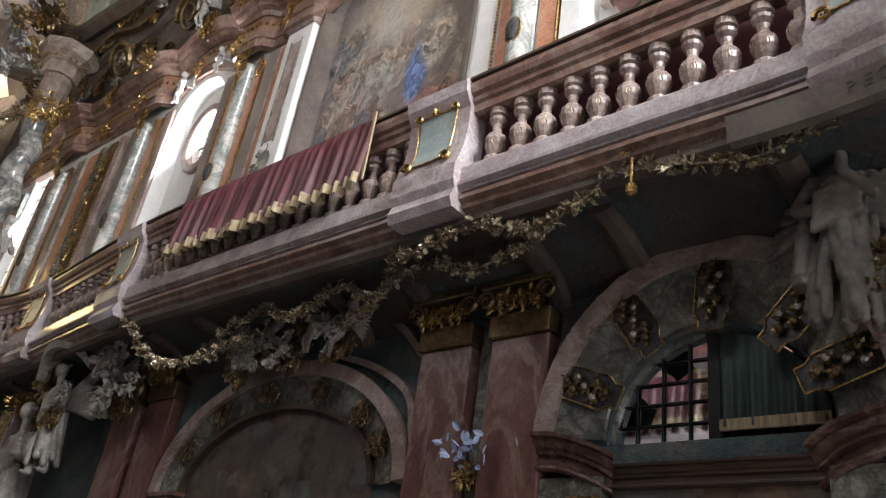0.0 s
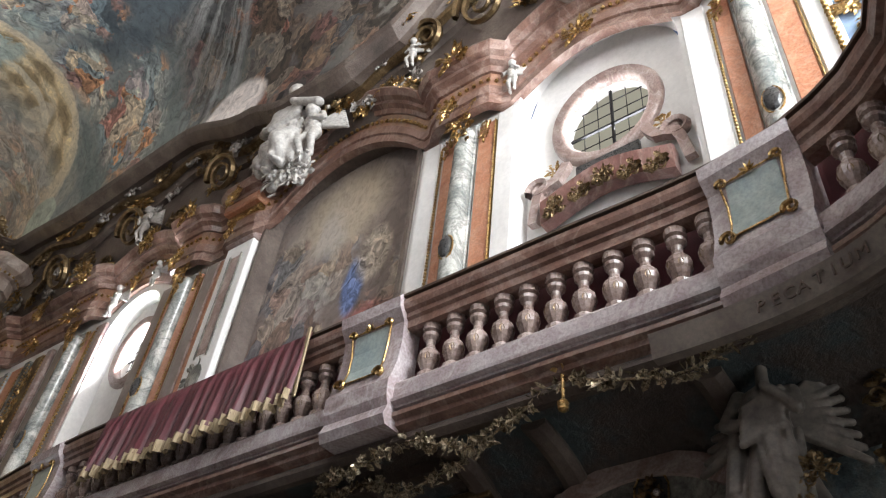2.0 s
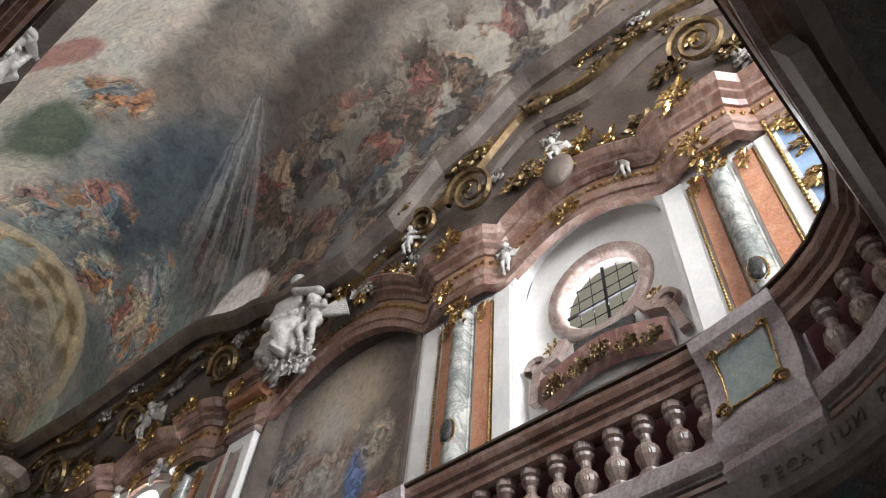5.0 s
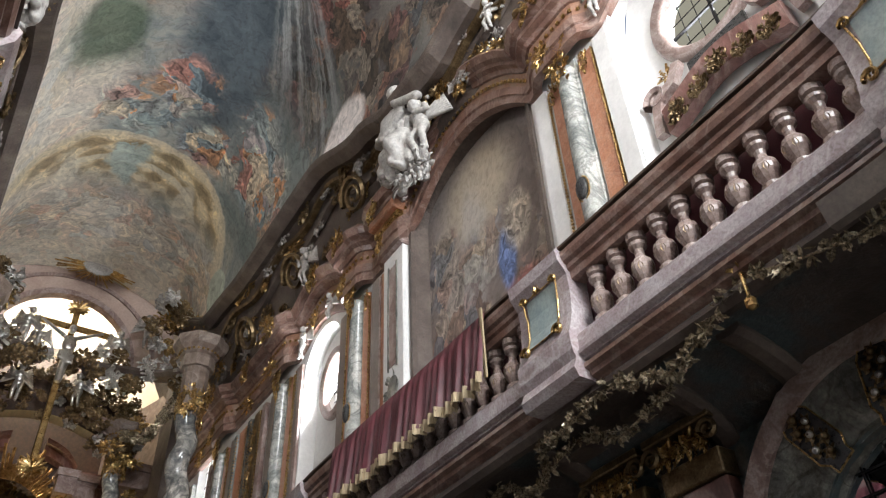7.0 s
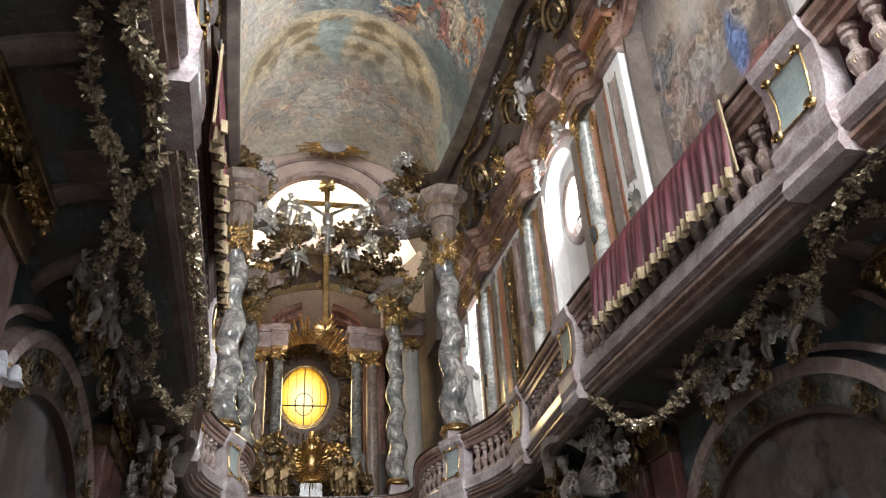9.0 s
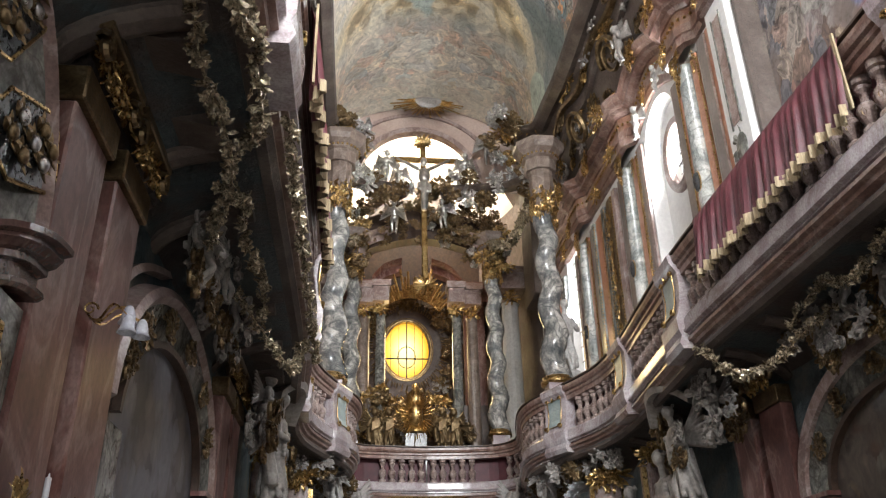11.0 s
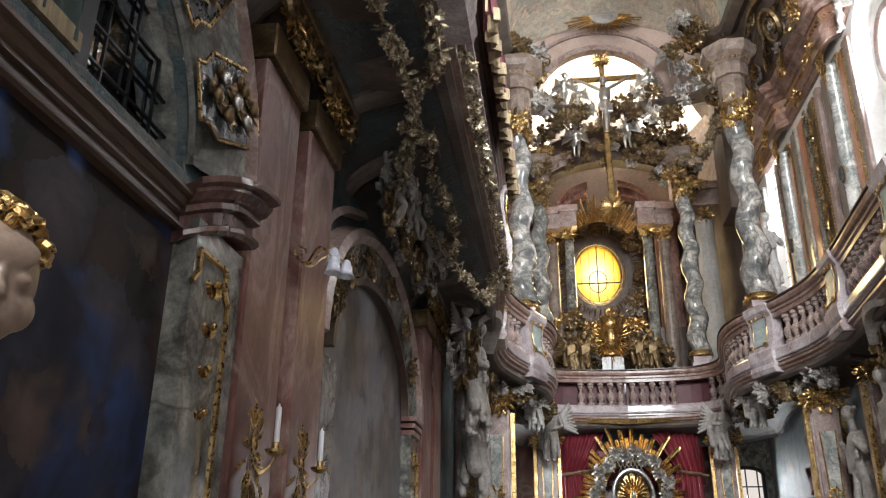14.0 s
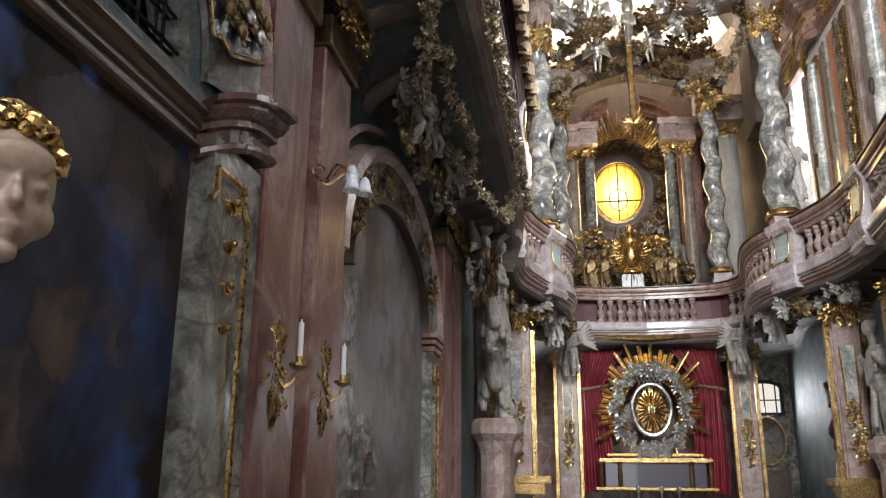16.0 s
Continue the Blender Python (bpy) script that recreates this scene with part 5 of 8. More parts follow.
for s, nm in SIDES:
    g = thing("entablature_" + nm, "undulating pink and salmon marble entablature with gilt beading", "entablature", kind="structure")
    ys = [-7 + 0.12 * i for i in range(int(27.6 / 0.12))]
    line = [(side_x(s, cornice_d(y)), y, cornice_z(y)) for y in ys]
    moulding("architrave", line, [(s * u, v) for u, v in ((0.1, -0.36), (-0.03, -0.36), (-0.03, -0.2), (-0.06, -0.18), (-0.06, -0.02), (0.1, -0.02))], CORNICE_MARBLE, g)
    moulding("frieze", line, [(s * u, v) for u, v in ((0.1, -0.02), (-0.02, -0.02), (-0.02, 0.3), (0.1, 0.3))], FRIEZE_MARBLE, g)
    moulding("cornice", line, [(s * u, v) for u, v in ((0.15, 0.3), (-0.06, 0.3), (-0.1, 0.38), (-0.18, 0.42), (-0.18, 0.5), (-0.26, 0.54), (-0.32, 0.66), (-0.3, 0.72), (0.15, 0.8))], CORNICE_MARBLE, g)
    bm = bmesh.new()
    acc, last = 0.0, None
    for y in [-1.5 + 0.012 * i for i in range(1750)]:
        p = Vector((side_x(s, cornice_d(y) - 0.045), y, cornice_z(y) + 0.13))
        if last is None or (p - last).length > 0.11:
            last = p
            ball(bm, p, (0.03, 0.038, 0.038), 1)
    tagged(part("gilt_beading", bm, GOLD, g, "gilt beads along the frieze"), kind="stuff")
    # gilt sprays, cartouches and scrolls along the cornice and the cove
    for y, dz, sz in ((4.5, 0.9, 1.1), (0.72, 0.95, 1.2), (2.62, 1.05, 1.3), (10.3, 0.9, 1.1), (11.85, 0.8, 1.1), (13.5, 0.9, 1.2), (16.9, 0.9, 1.3), (8.95, 0.6, 0.8), (15.2, 0.8, 1.2), (18.3, 0.9, 1.2)):
        ornament(CLUMPS, wallm(s, y, cornice_z(y) + dz - 0.25, cornice_d(y) - 0.28), sz)
        ornament(CLUMPS, wallm(s, y + 0.1, cornice_z(y) - 0.25, cornice_d(y) - 0.1), sz * 0.7)
    for k in range(11):
        y = 5.5 + 0.3 * k
        ornament(WIDE, wallm(s, y, cornice_z(y) + 0.86, 3.2), 0.62, "gilded rocaille crest along the pediment", "rocaille_crest")
    rr = random.Random(11)
    for frac, m_ in ((0.5, STUCCO), (1.0, OLD_GOLD)):
        pts = []
        for i in range(110):
            y = -2 + 23.0 * i / 109
            a = math.pi / 2 * (0.35 + 0.3 * frac) + 0.06 * math.sin(y * 2.4)
            pts.append((side_x(s, 3.5 - 0.75 * (1 - math.cos(a)) - 0.03), y, 11.5 + (frame_z(y) - 11.5) * math.sin(a)))
        moulding("cove_rib", pts, [(s * u, v) for u, v in ((0.05, -0.07), (-0.06, -0.05), (-0.09, 0.02), (-0.05, 0.06), (0.05, 0.07))], m_, g)
    for k in range(104):
        y = -1.0 + 21.5 * k / 104 + rr.uniform(-0.15, 0.15)
        a = rr.uniform(0.2, 1.25)
        d = 3.5 - 0.75 * (1 - math.cos(a)) - 0.03
        z = 11.5 + (frame_z(y) - 11.5) * math.sin(a)
        if z < cornice_z(y) + 0.5 and 5.2 < y < 8.7:
            continue
        ornament(DARK if rr.random() < 0.5 else (CLUMPS if rr.random() < 0.6 else PALE), wallm(s, y, z, d), rr.uniform(0.6, 1.25), "worn gilt stucco scrollwork on the cove", "cove_scrollwork")
    for k in range(46):
        y = -0.5 + 21.0 * k / 46
        if RND.random() < 0.75:
            ornament(CLUMPS + WIDE, wallm(s, y, frame_z(y) + 0.02, 2.74), RND.uniform(0.4, 0.75), "gilt foliage on the moulded frame of the vault", "frame_foliage")
    # large volutes of the cove
    for y, r in ((0.2, 0.42), (4.2, 0.45), (5.2, 0.3), (9.9, 0.4), (12.6, 0.45), (15.2, 0.45), (18.0, 0.45)):
        bm = bmesh.new()
        scroll(bm, Matrix.Identity(4), r, 2.0, 0.05, 40)
        tagged(part("cove_volute", bm, OLD_GOLD, at=wallm(s, y, 12.75 if y < 6 else 12.35, 3.05) @ Matrix.Rotation(-0.4, 4, "X")), "large worn gilt volute on the cove", "ornament")

rr = random.Random(5)
for s in (1, -1):
    figure(wallm(s, 7.95, 11.0, 3.0, -4 * s) @ Matrix.Diagonal((1.45, 1.3, 1, 1)), 2.2, "white stucco figure in heavy robes holding a child on the entablature", rr, STONE)
    putto(wallm(s, 7.3, 11.1, 2.95) @ Matrix.Diagonal((1.3, 1.2, 1, 1)), 1.2, "white stucco putto beside the standing figure", rr)
    ornament(STUCCO_FOLDS, wallm(s, 7.75, 10.95, 2.95), 1.5, "crumpled white stucco drapery under the standing figure", "stucco_drapery")
    ornament(STUCCO_FOLDS, wallm(s, 7.35, 10.75, 3.0), 1.1, "crumpled white stucco drapery under the standing figure", "stucco_drapery")
    putto(wallm(s, 5.45, 12.1, 3.05), 0.7, "small white winged putto on the pediment", rr)
    putto(wallm(s, 3.72, 10.5, 3.35), 0.65, "white winged putto at the edge of the niche", rr)
    putto(wallm(s, 1.75, 11.05, 3.35), 0.6, "white winged putto at the edge of the niche", rr)
    putto(wallm(s, 2.6, 11.9, 3.05), 0.7, "white putto head above a gilt cartouche", rr)
    bm = bmesh.new()
    ball(bm, (0, 0.02, 0), (0.26, 0.12, 0.4), 2)
    tagged(part("cartouche", bm, STUCCO, smooth=True, at=wallm(s, 2.62, 11.75, 3.1)), "plain brown cartouche shield with gilt scrolls", "cartouche")
    putto(wallm(s, 11.2, 10.4, 3.3), 0.6, "white winged putto at the edge of the niche", rr)
    putto(wallm(s, 12.4, 10.2, 3.3), 0.7, "white winged putto at the edge of the niche", rr)
    putto(wallm(s, 11.9, 11.6, 3.0), 0.9, "grey winged putto with gilt scroll on the cornice", rr, GREY_STONE)
# ---- choir and high altar ----
BROWN_MARBLE = veined("brown_marble", [(0.25, (0.1, 0.07, 0.055)), (0.5, (0.2, 0.15, 0.12)), (0.75, (0.34, 0.28, 0.24))], (0.45, 0.38, 0.33), 3.0, 1.5, 0.35, 0.3)
ROSE_PLASTER = mottled("rose_plaster", [(0.3, (0.42, 0.3, 0.25)), (0.7, (0.6, 0.47, 0.4))], 1.4, 16, 0.6, dirt=0.2)
g = thing("wall_apse", "tall dim apse wall of brown stucco and marble", "wall", kind="structure")
for s in (1, -1):
    bm = bmesh.new()
    pts = [(3.55, 20.5), (3.5, 22.0), (3.3, 23.6), (2.9, 25.0), (2.0, 26.2), (1.0, 26.2)]
    sweep(bm, spline([(side_x(s, d), y, 0) for d, y in pts], 0.5), [(0, 0), (0, 17.3), (s * 0.3, 17.3), (s * 0.3, 0)])
    part("flank", bm, STUCCO, g)
bm = bmesh.new()
outer, inner = [], []
for k in range(48):
    t = 2 * math.pi * k / 48
    c, q = math.cos(t), math.sin(t)
    m = max(abs(c), abs(q))
    outer.append((c / m * 1.5, q / m))
    inner.append((0.76 * c, 1.0 * q))
ov = [bm.verts.new((1.55 + u, 26.14, 10.77 + (v * 6.6 if v > 0 else v * 10.5))) for u, v in outer]
iv = [bm.verts.new((1.55 + u, 26.14, 10.77 + v)) for u, v in inner]
dv = [bm.verts.new((1.55 + u, 26.6, 10.77 + v)) for u, v in inner]
for k in range(48):
    j = (k + 1) % 48
    bm.faces.new((ov[k], ov[j], iv[j], iv[k]))
    bm.faces.new((iv[k], iv[j], dv[j], dv[k]))
part("back", bm, STUCCO, g)
# bright half-dome above
bm = bmesh.new()
rows = []
for i in range(13):
    el = math.pi / 2 * i / 12
    rows.append([bm.verts.new((AX + 3.5 * math.cos(el) * math.cos(math.pi * k / 24), 21.4 + 5.4 * math.cos(el) * math.sin(math.pi * k / 24), 17.3 + 3.0 * math.sin(el))) for k in range(25)])
for a, b in zip(rows, rows[1:]):
    for k in range(24):
        bm.faces.new((a[k], a[k + 1], b[k + 1], b[k]))
bmesh.ops.remove_doubles(bm, verts=bm.verts, dist=0.001)
ring = [(AX + 3.5 * math.cos(math.pi * k / 24), 21.4 + 5.4 * math.sin(math.pi * k / 24)) for k in range(25)]
lo_ = [bm.verts.new((x_, y_, 14.9)) for x_, y_ in ring]
hi_ = [bm.verts.new((x_, y_, 17.32)) for x_, y_ in ring]
for k in range(24):
    bm.faces.new((lo_[k], lo_[k + 1], hi_[k + 1], hi_[k]))
tagged(part("apse_dome", bm, CREAM, smooth=True), "cream half-dome lit by a hidden lantern", "dome", kind="structure")
bm = bmesh.new()
sweep(bm, [(x_, y_, 0) for x_, y_ in ring], [(0.0, 11.8), (0.0, 14.7), (0.12, 14.78), (0.2, 14.9), (-0.1, 14.9), (-0.1, 11.8)])
tagged(part("apse_drum", bm, BROWN_MARBLE), "brown marble drum with a moulded rim under the half-dome", "wall", kind="structure")
# the arch before the half-dome: a broad rose band with mouldings
g = thing("apse_arch", "broad rose plaster arch before the lit half-dome", "arch", kind="structure")
n_ = 32
for nm_, y_, rows_, mat_ in (("band", 21.5, ((2.0, 2.05), (3.6, 3.4)), ROSE_PLASTER), ("inner_moulding", 21.42, ((1.84, 1.9), (2.02, 2.07)), PINK_MARBLE), ("outer_moulding", 21.42, ((2.5, 2.5), (2.62, 2.6)), PINK_MARBLE)):
    bm = bmesh.new()
    arcs = []
    for rx_, rz_ in rows_:
        for dy_ in (0.0, 0.3):
            arcs.append([bm.verts.new((1.6 + rx_ * math.cos(math.pi * k / n_), y_ + dy_, 14.5 + rz_ * math.sin(math.pi * k / n_))) for k in range(n_ + 1)])
    for a_, b_ in ((0, 1), (1, 3), (3, 2), (2, 0)):
        for k in range(n_):
            bm.faces.new((arcs[a_][k], arcs[a_][k + 1], arcs[b_][k + 1], arcs[b_][k]))
    part(nm_, bm, mat_, g)
bm = bmesh.new()
sweep(bm, [(AX - 3.6, 21.85, 0), (AX + 3.6, 21.85, 0)], [(0, 17.45), (0, 21), (0.2, 21), (0.2, 17.45)])
for s in (1, -1):
    box(bm, (side_x(s, 3.75), 21.1, 15.0), (1.5, 1.3, 9.0))
tagged(part("wall_over_apse", bm, STUCCO), "wall over the opening of the apse", "wall", kind="structure")

# the amber oval window with its gilt glory
g = thing("window_4", "round amber window glowing behind a cross of iron bars in a gilt glory", "window", kind="structure")
bm = bmesh.new()
bm.faces.new([bm.verts.new((1.53 + 0.78 * math.cos(2 * math.pi * k / 40), 26.35, 10.77 + 1.04 * math.sin(2 * math.pi * k / 40))) for k in range(40)])
part("pane", bm, AMBER_PANE, g, "amber glass lit from behind")
bm = bmesh.new()
box(bm, (1.55, 26.2, 10.77), (0.035, 0.04, 2.04))
box(bm, (1.55, 26.2, 10.45), (1.6, 0.04, 0.035))
for k in range(28):
    a, b = 2 * math.pi * k / 28, 2 * math.pi * (k + 1) / 28
    tube(bm, (1.55 + 0.3 * math.cos(a), 26.2, 10.5 + 0.38 * math.sin(a)), (1.55 + 0.3 * math.cos(b), 26.2, 10.5 + 0.38 * math.sin(b)), 0.014, 0.014, 5)
for k in (-2, -1, 1, 2):
    box(bm, (1.55 + 0.27 * k, 26.22, 10.77), (0.012, 0.02, 2.0 * math.sqrt(1 - (0.34 * k) ** 2)))
part("glazing_bars", bm, IRON, g)
bm = bmesh.new()
rows = []
for k in range(48):
    t = 2 * math.pi * k / 48
    rows.append([bm.verts.new((1.55 + (0.78 + u) * math.cos(t), 26.18 - o, 10.77 + (1.0 + u) * math.sin(t))) for u, o in ((-0.02, -0.1), (0.0, 0.03), (0.04, 0.06), (0.08, 0.03), (0.12, 0.06), (0.14, 0.0))])
for k in range(48):
    for i in range(5):
        bm.faces.new((rows[k][i], rows[k][i + 1], rows[(k + 1) % 48][i + 1], rows[(k + 1) % 48][i]))
part("window_frame", bm, GOLD, g, smooth=True)
rr = random.Random(21)


def rays(c, r0, r1, n, a0, a1, squash=1.0, w=0.05, material=GOLD, jitter=0.25, parent=None):
    """A fan of ridged gilt beams round c, of uneven length, each a part of its own."""
    for k in range(n):
        bm = bmesh.new()
        a = a0 + (a1 - a0) * (k + 0.5) / n
        rb = r1 * (1 - jitter * rr.random()) * (1.0 if k % 2 else 0.82)
        u = Vector((math.cos(a), 0, math.sin(a) * squash))
        v = Vector((-math.sin(a), 0, math.cos(a)))
        y = rr.uniform(-0.02, 0.02)
        q = [Vector(c) + u * r + v * t * w + Vector((0, y + o, 0)) for r, t, o in ((r0, -0.5, 0), (r0, 0.5, 0), (rb, 0.5, 0.02), (rb, -0.5, 0.02))]
        mid = [Vector(c) + u * r + Vector((0, y - 0.025, 0)) for r in (r0, rb)]
        vs = [bm.verts.new(p) for p in q + mid]
        bm.faces.new((vs[0], vs[4], vs[5], vs[3]))
        bm.faces.new((vs[4], vs[1], vs[2], vs[5]))
        bm.faces.new((vs[0], vs[1], vs[2], vs[3]))
        part("ray", bm, material, parent)


rays((1.55, 25.9, 10.77), 1.15, 1.75, 90, 0, 2 * math.pi, 1.15, 0.05, OLD_GOLD, 0.3, g)
rays((1.55, 24.3, 10.6), 1.2, 2.4, 30, 0.7, 2.45, 1.05, 0.085, GOLD, 0.3, g)
for k in range(64):
    a = 2 * math.pi * k / 26
    rad = rr.uniform(1.45, 2.5)
    ornament(DARK + PALE, facing(1.55 + rad * math.cos(a), 25.7, 10.5 + rad * 1.15 * math.sin(a)), rr.uniform(0.8, 1.3), "dark gilt cloud and foliage carving round the window", "cloud_carving")




PIER_PLASTER = mottled("pale_grey_plaster", [(0.3, (0.4, 0.38, 0.35)), (0.7, (0.58, 0.56, 0.52))], 1.2, 16, 0.55, dirt=0.25)
COLUMN_MARBLE = veined("grey_blue_marble", [(0.3, (0.06, 0.07, 0.075)), (0.46, (0.2, 0.2, 0.19)), (0.58, (0.46, 0.44, 0.4)), (0.72, (0.78, 0.75, 0.7))], (0.08, 0.085, 0.09), 2.4, 2.2, 0.14, 0.75, width=0.08)


def solomonic(base, z0, z1, r, label, material, turns=4.0, lift=1.0):
    """A corkscrew column on its pedestal with a gilt capital."""
    g = thing("twisted_column", label, "column", base, "twisted columns of the choir")
    bm = bmesh.new()
    n = 110
    prof = []
    rings = []
    for i in range(n + 1):
        t = i / n
        z = z0 + (z1 - z0) * t
        ph = 2 * math.pi * turns * t
        ox, oy = 0.12 * r * math.cos(ph), 0.12 * r * math.sin(ph)
        ring = []
        for k in range(16):
            a = 2 * math.pi * k / 16
            rr_ = r * (1 - 0.16 * t) * (1 + 0.12 * math.cos(a - ph))
            if t < 0.3:
                rr_ *= 1.04 + 0.05 * math.cos(8 * a - 4 * ph)
            ring.append(bm.verts.new((ox + rr_ * math.cos(a), oy + rr_ * math.sin(a), z - base[2])))
        rings.append(ring)
    for a, b in zip(rings, rings[1:]):
        for k in range(16):
            bm.faces.new((a[k], a[(k + 1) % 16], b[(k + 1) % 16], b[k]))
    part("shaft", bm, material, g, smooth=True)
    bm = bmesh.new()
    lathe(bm, [(r * 1.5, 0), (r * 1.5, z0 - base[2] - 0.3), (r * 1.3, z0 - base[2] - 0.28), (r * 1.3, z0 - base[2] - 0.1)], 4, Matrix.Rotation(math.pi / 4, 4, "Z"))
    part("pedestal", bm, RAIL_MARBLE, g)
    bm = bmesh.new()
    zb = z0 - base[2]
    lathe(bm, [(r * 1.3, zb - 0.12), (r * 1.35, zb - 0.06), (r * 1.15, zb - 0.02), (r * 1.2, zb + 0.03), (r, zb + 0.06)], 18)
    part("base_ring", bm, GOLD, g, "gilt base ring", smooth=True)
    zt = z1 - base[2]
    for k in range(18):
        a = 2 * math.pi * k / 9
        part("capital_leaf", RND.choice(CLUMPS), None, g, at=Matrix.Translation((r * 0.95 * math.cos(a), r * 0.95 * math.sin(a), zt + 0.08 + lift * 0.3 * (k // 9) + 0.14 * (k % 2))) @ Matrix.Rotation(a - math.pi / 2, 4, "Z") @ Matrix.Diagonal((0.62, 0.5, 0.85, 1)))
    bm = bmesh.new()
    lathe(bm, [(r * 0.8, zt), (r * 0.95, zt + 0.5), (r * 1.1, zt + 0.55), (r * 1.1, zt + lift)], 12)
    part("capital_bell", bm, BROWN_MARBLE, g)
    bm = bmesh.new()
    w = r * 1.7
    lathe(bm, [(w * 0.85, zt + lift), (w * 0.85, zt + lift + 0.3), (w, zt + lift + 0.34), (w, zt + lift + 0.42), (w * 1.25, zt + lift + 0.5), (w * 1.4, zt + lift + 0.62), (w * 1.4, zt + lift + 0.74), (w * 1.1, zt + lift + 0.8)], 8, Matrix.Rotation(math.pi / 8, 4, "Z"))
    part("entablature_block", bm, BROWN_MARBLE, g)
    bm = bmesh.new()
    for k in range(26):
        a = 2 * math.pi * k / 26
        ball(bm, (w * 0.98 * math.cos(a), w * 0.98 * math.sin(a), zt + lift + 0.38), 0.035, 1)
    part("gilt_beading", bm, GOLD, g)
    return g


for s in (1, -1):
    solomonic((side_x(s, 2.41), 16.5, 5.42), 6.75, 10.7, 0.27, "large grey-green twisted marble column with gilt capital on the gallery", COLUMN_MARBLE, 3.5, 1.2)
    solomonic((side_x(s, 2.08), 22.0, 5.3), 6.95, 11.5, 0.25, "white and blue-veined twisted marble column beside the altar window", COLUMN_MARBLE, 4.5, 0.7)
    # straight columns and piers behind
    for d, y, r, m, lab in ((1.2, 24.0, 0.17, GREY_MARBLE, "dark grey marble column with gilt capital behind the altar"), (1.72, 24.2, 0.2, BROWN_MARBLE, "brown-red marble column with gilt capital behind the altar"), (2.75, 23.0, 0.3, PIER_PLASTER,  "pale grey plaster pier beside the altar")):
        c = thing("column", lab, "column", (side_x(s, d), y, 5.3))
        bm = bmesh.new()
        lathe(bm, [(r * 1.3, 0), (r * 1.3, 1.2), (r, 1.3), (r, 1.4), (r * 0.95, 3.5), (r * 0.85, 5.8), (r * 1.0, 5.85)], 16)
        part("shaft", bm, m, c, smooth=False)
        part("capital", RND.choice(CLUMPS), None, c, at=Matrix.Translation((0, -r, 6.0)) @ Matrix.Rotation(math.pi, 4, "Z"))
        bm = bmesh.new()
        box(bm, (0, 0, 6.5), (r * 3, r * 3, 0.5))
        box(bm, (0, 0, 6.85), (r * 3.6, r * 3.6, 0.22))
        part("entablature_block", bm, PINK_MARBLE, c)
    # marble aedicule round the amber window
    bm = bmesh.new()
    box(bm, (side_x(s, 1.95), 25.3, 9.0), (0.7, 0.4, 7.4))
    bmesh.ops.bevel(bm, geom=bm.edges[:], offset=0.05, segments=2, affect="EDGES")
    tagged(part("altar_pilaster", bm, RED_MARBLE), "dark red-brown marble pilaster beside the amber window", "pilaster")
    bm = bmesh.new()
    sweep(bm, [(side_x(s, 2.7), 24.9, 12.4), (side_x(s, 1.4), 24.9, 12.4)], [(0.0, -0.35), (0.0, -0.1), (s * -0.1, -0.06), (s * -0.14, 0.1), (s * -0.25, 0.16), (s * -0.25, 0.26), (s * 0.4, 0.26), (s * 0.4, -0.35)])
    sweep(bm, spline([(side_x(s, 1.5), 24.9, 12.7), (side_x(s, 1.1), 24.9, 13.15), (side_x(s, 0.5), 24.9, 13.4)], 0.12), [(0.0, -0.3), (0.0, -0.05), (s * -0.12, 0.0), (s * -0.2, 0.12), (s * 0.4, 0.12), (s * 0.4, -0.3)])
    tagged(part("altar_cornice", bm, RED_MARBLE), "brown marble cornice breaking into a curved pediment over the amber window", "cornice")
    # curved broken pediment
    bm = bmesh.new()
    pts = spline([(side_x(s, 2.5), 21.8, 12.5), (side_x(s, 1.9), 21.9, 12.75), (side_x(s, 1.3), 22.3, 13.2), (side_x(s, 0.9), 22.6, 13.3)], 0.2)
    sweep(bm, pts, [(s * u, v) for u, v in ((0.3, -0.3), (-0.1, -0.3), (-0.12, -0.1), (-0.22, -0.05), (-0.3, 0.1), (0.3, 0.12))])
    tagged(part("broken_pediment", bm, PINK_MARBLE), "curved half of a broken pink marble pediment", "pediment")
    # swag cornice from the large column to the carving above the altar
    bm = bmesh.new()
    pts = spline([(side_x(s, 2.5), 17.0, 12.3), (side_x(s, 2.2), 19.2, 13.2), (side_x(s, 1.3), 21.0, 14.1), (side_x(s, 0.5), 21.4, 14.2)], 0.25)
    sweep(bm, pts, [(s * u, v) for u, v in ((0.2, -0.15), (-0.15, -0.12), (-0.2, 0.0), (-0.1, 0.12), (0.2, 0.12))])
    tagged(part("swag_cornice", bm, STUCCO), "dark curved cornice over the choir", "cornice")
    for k in range(16):
        p = pts[int(k * (len(pts) - 1) / 15)]
        ornament(DARK + SILVERY, facing(p.x + rr.uniform(-0.2, 0.2), p.y - 0.15, p.z + rr.uniform(-0.5, 0.35)), rr.uniform(0.8, 1.4), "tarnished gilt and silver foliage hanging from the cornice", "carved_foliage")
    garland([(side_x(s, 2.0), 21.7, 12.6), (side_x(s, 2.35), 20.4, 12.0), (side_x(s, 2.5), 18.6, 12.1), (side_x(s, 2.45), 16.8, 12.4)], "gilt garland strung between the choir columns", 0.13, 30, PALE_GILT, 31)
    for k in range(12):
        ornament(CLUMPS + DARK, facing(side_x(s, rr.uniform(1.7, 2.5)), 21.6, rr.uniform(11.4, 13.3)), rr.uniform(0.7, 1.2), "gilt carving about the capital", "carved_foliage")
    putto(facing(side_x(s, 1.9), 20.7, 14.8), 1.1, "grey-silver putto crouching on the choir cornice", rr, GREY_STONE)
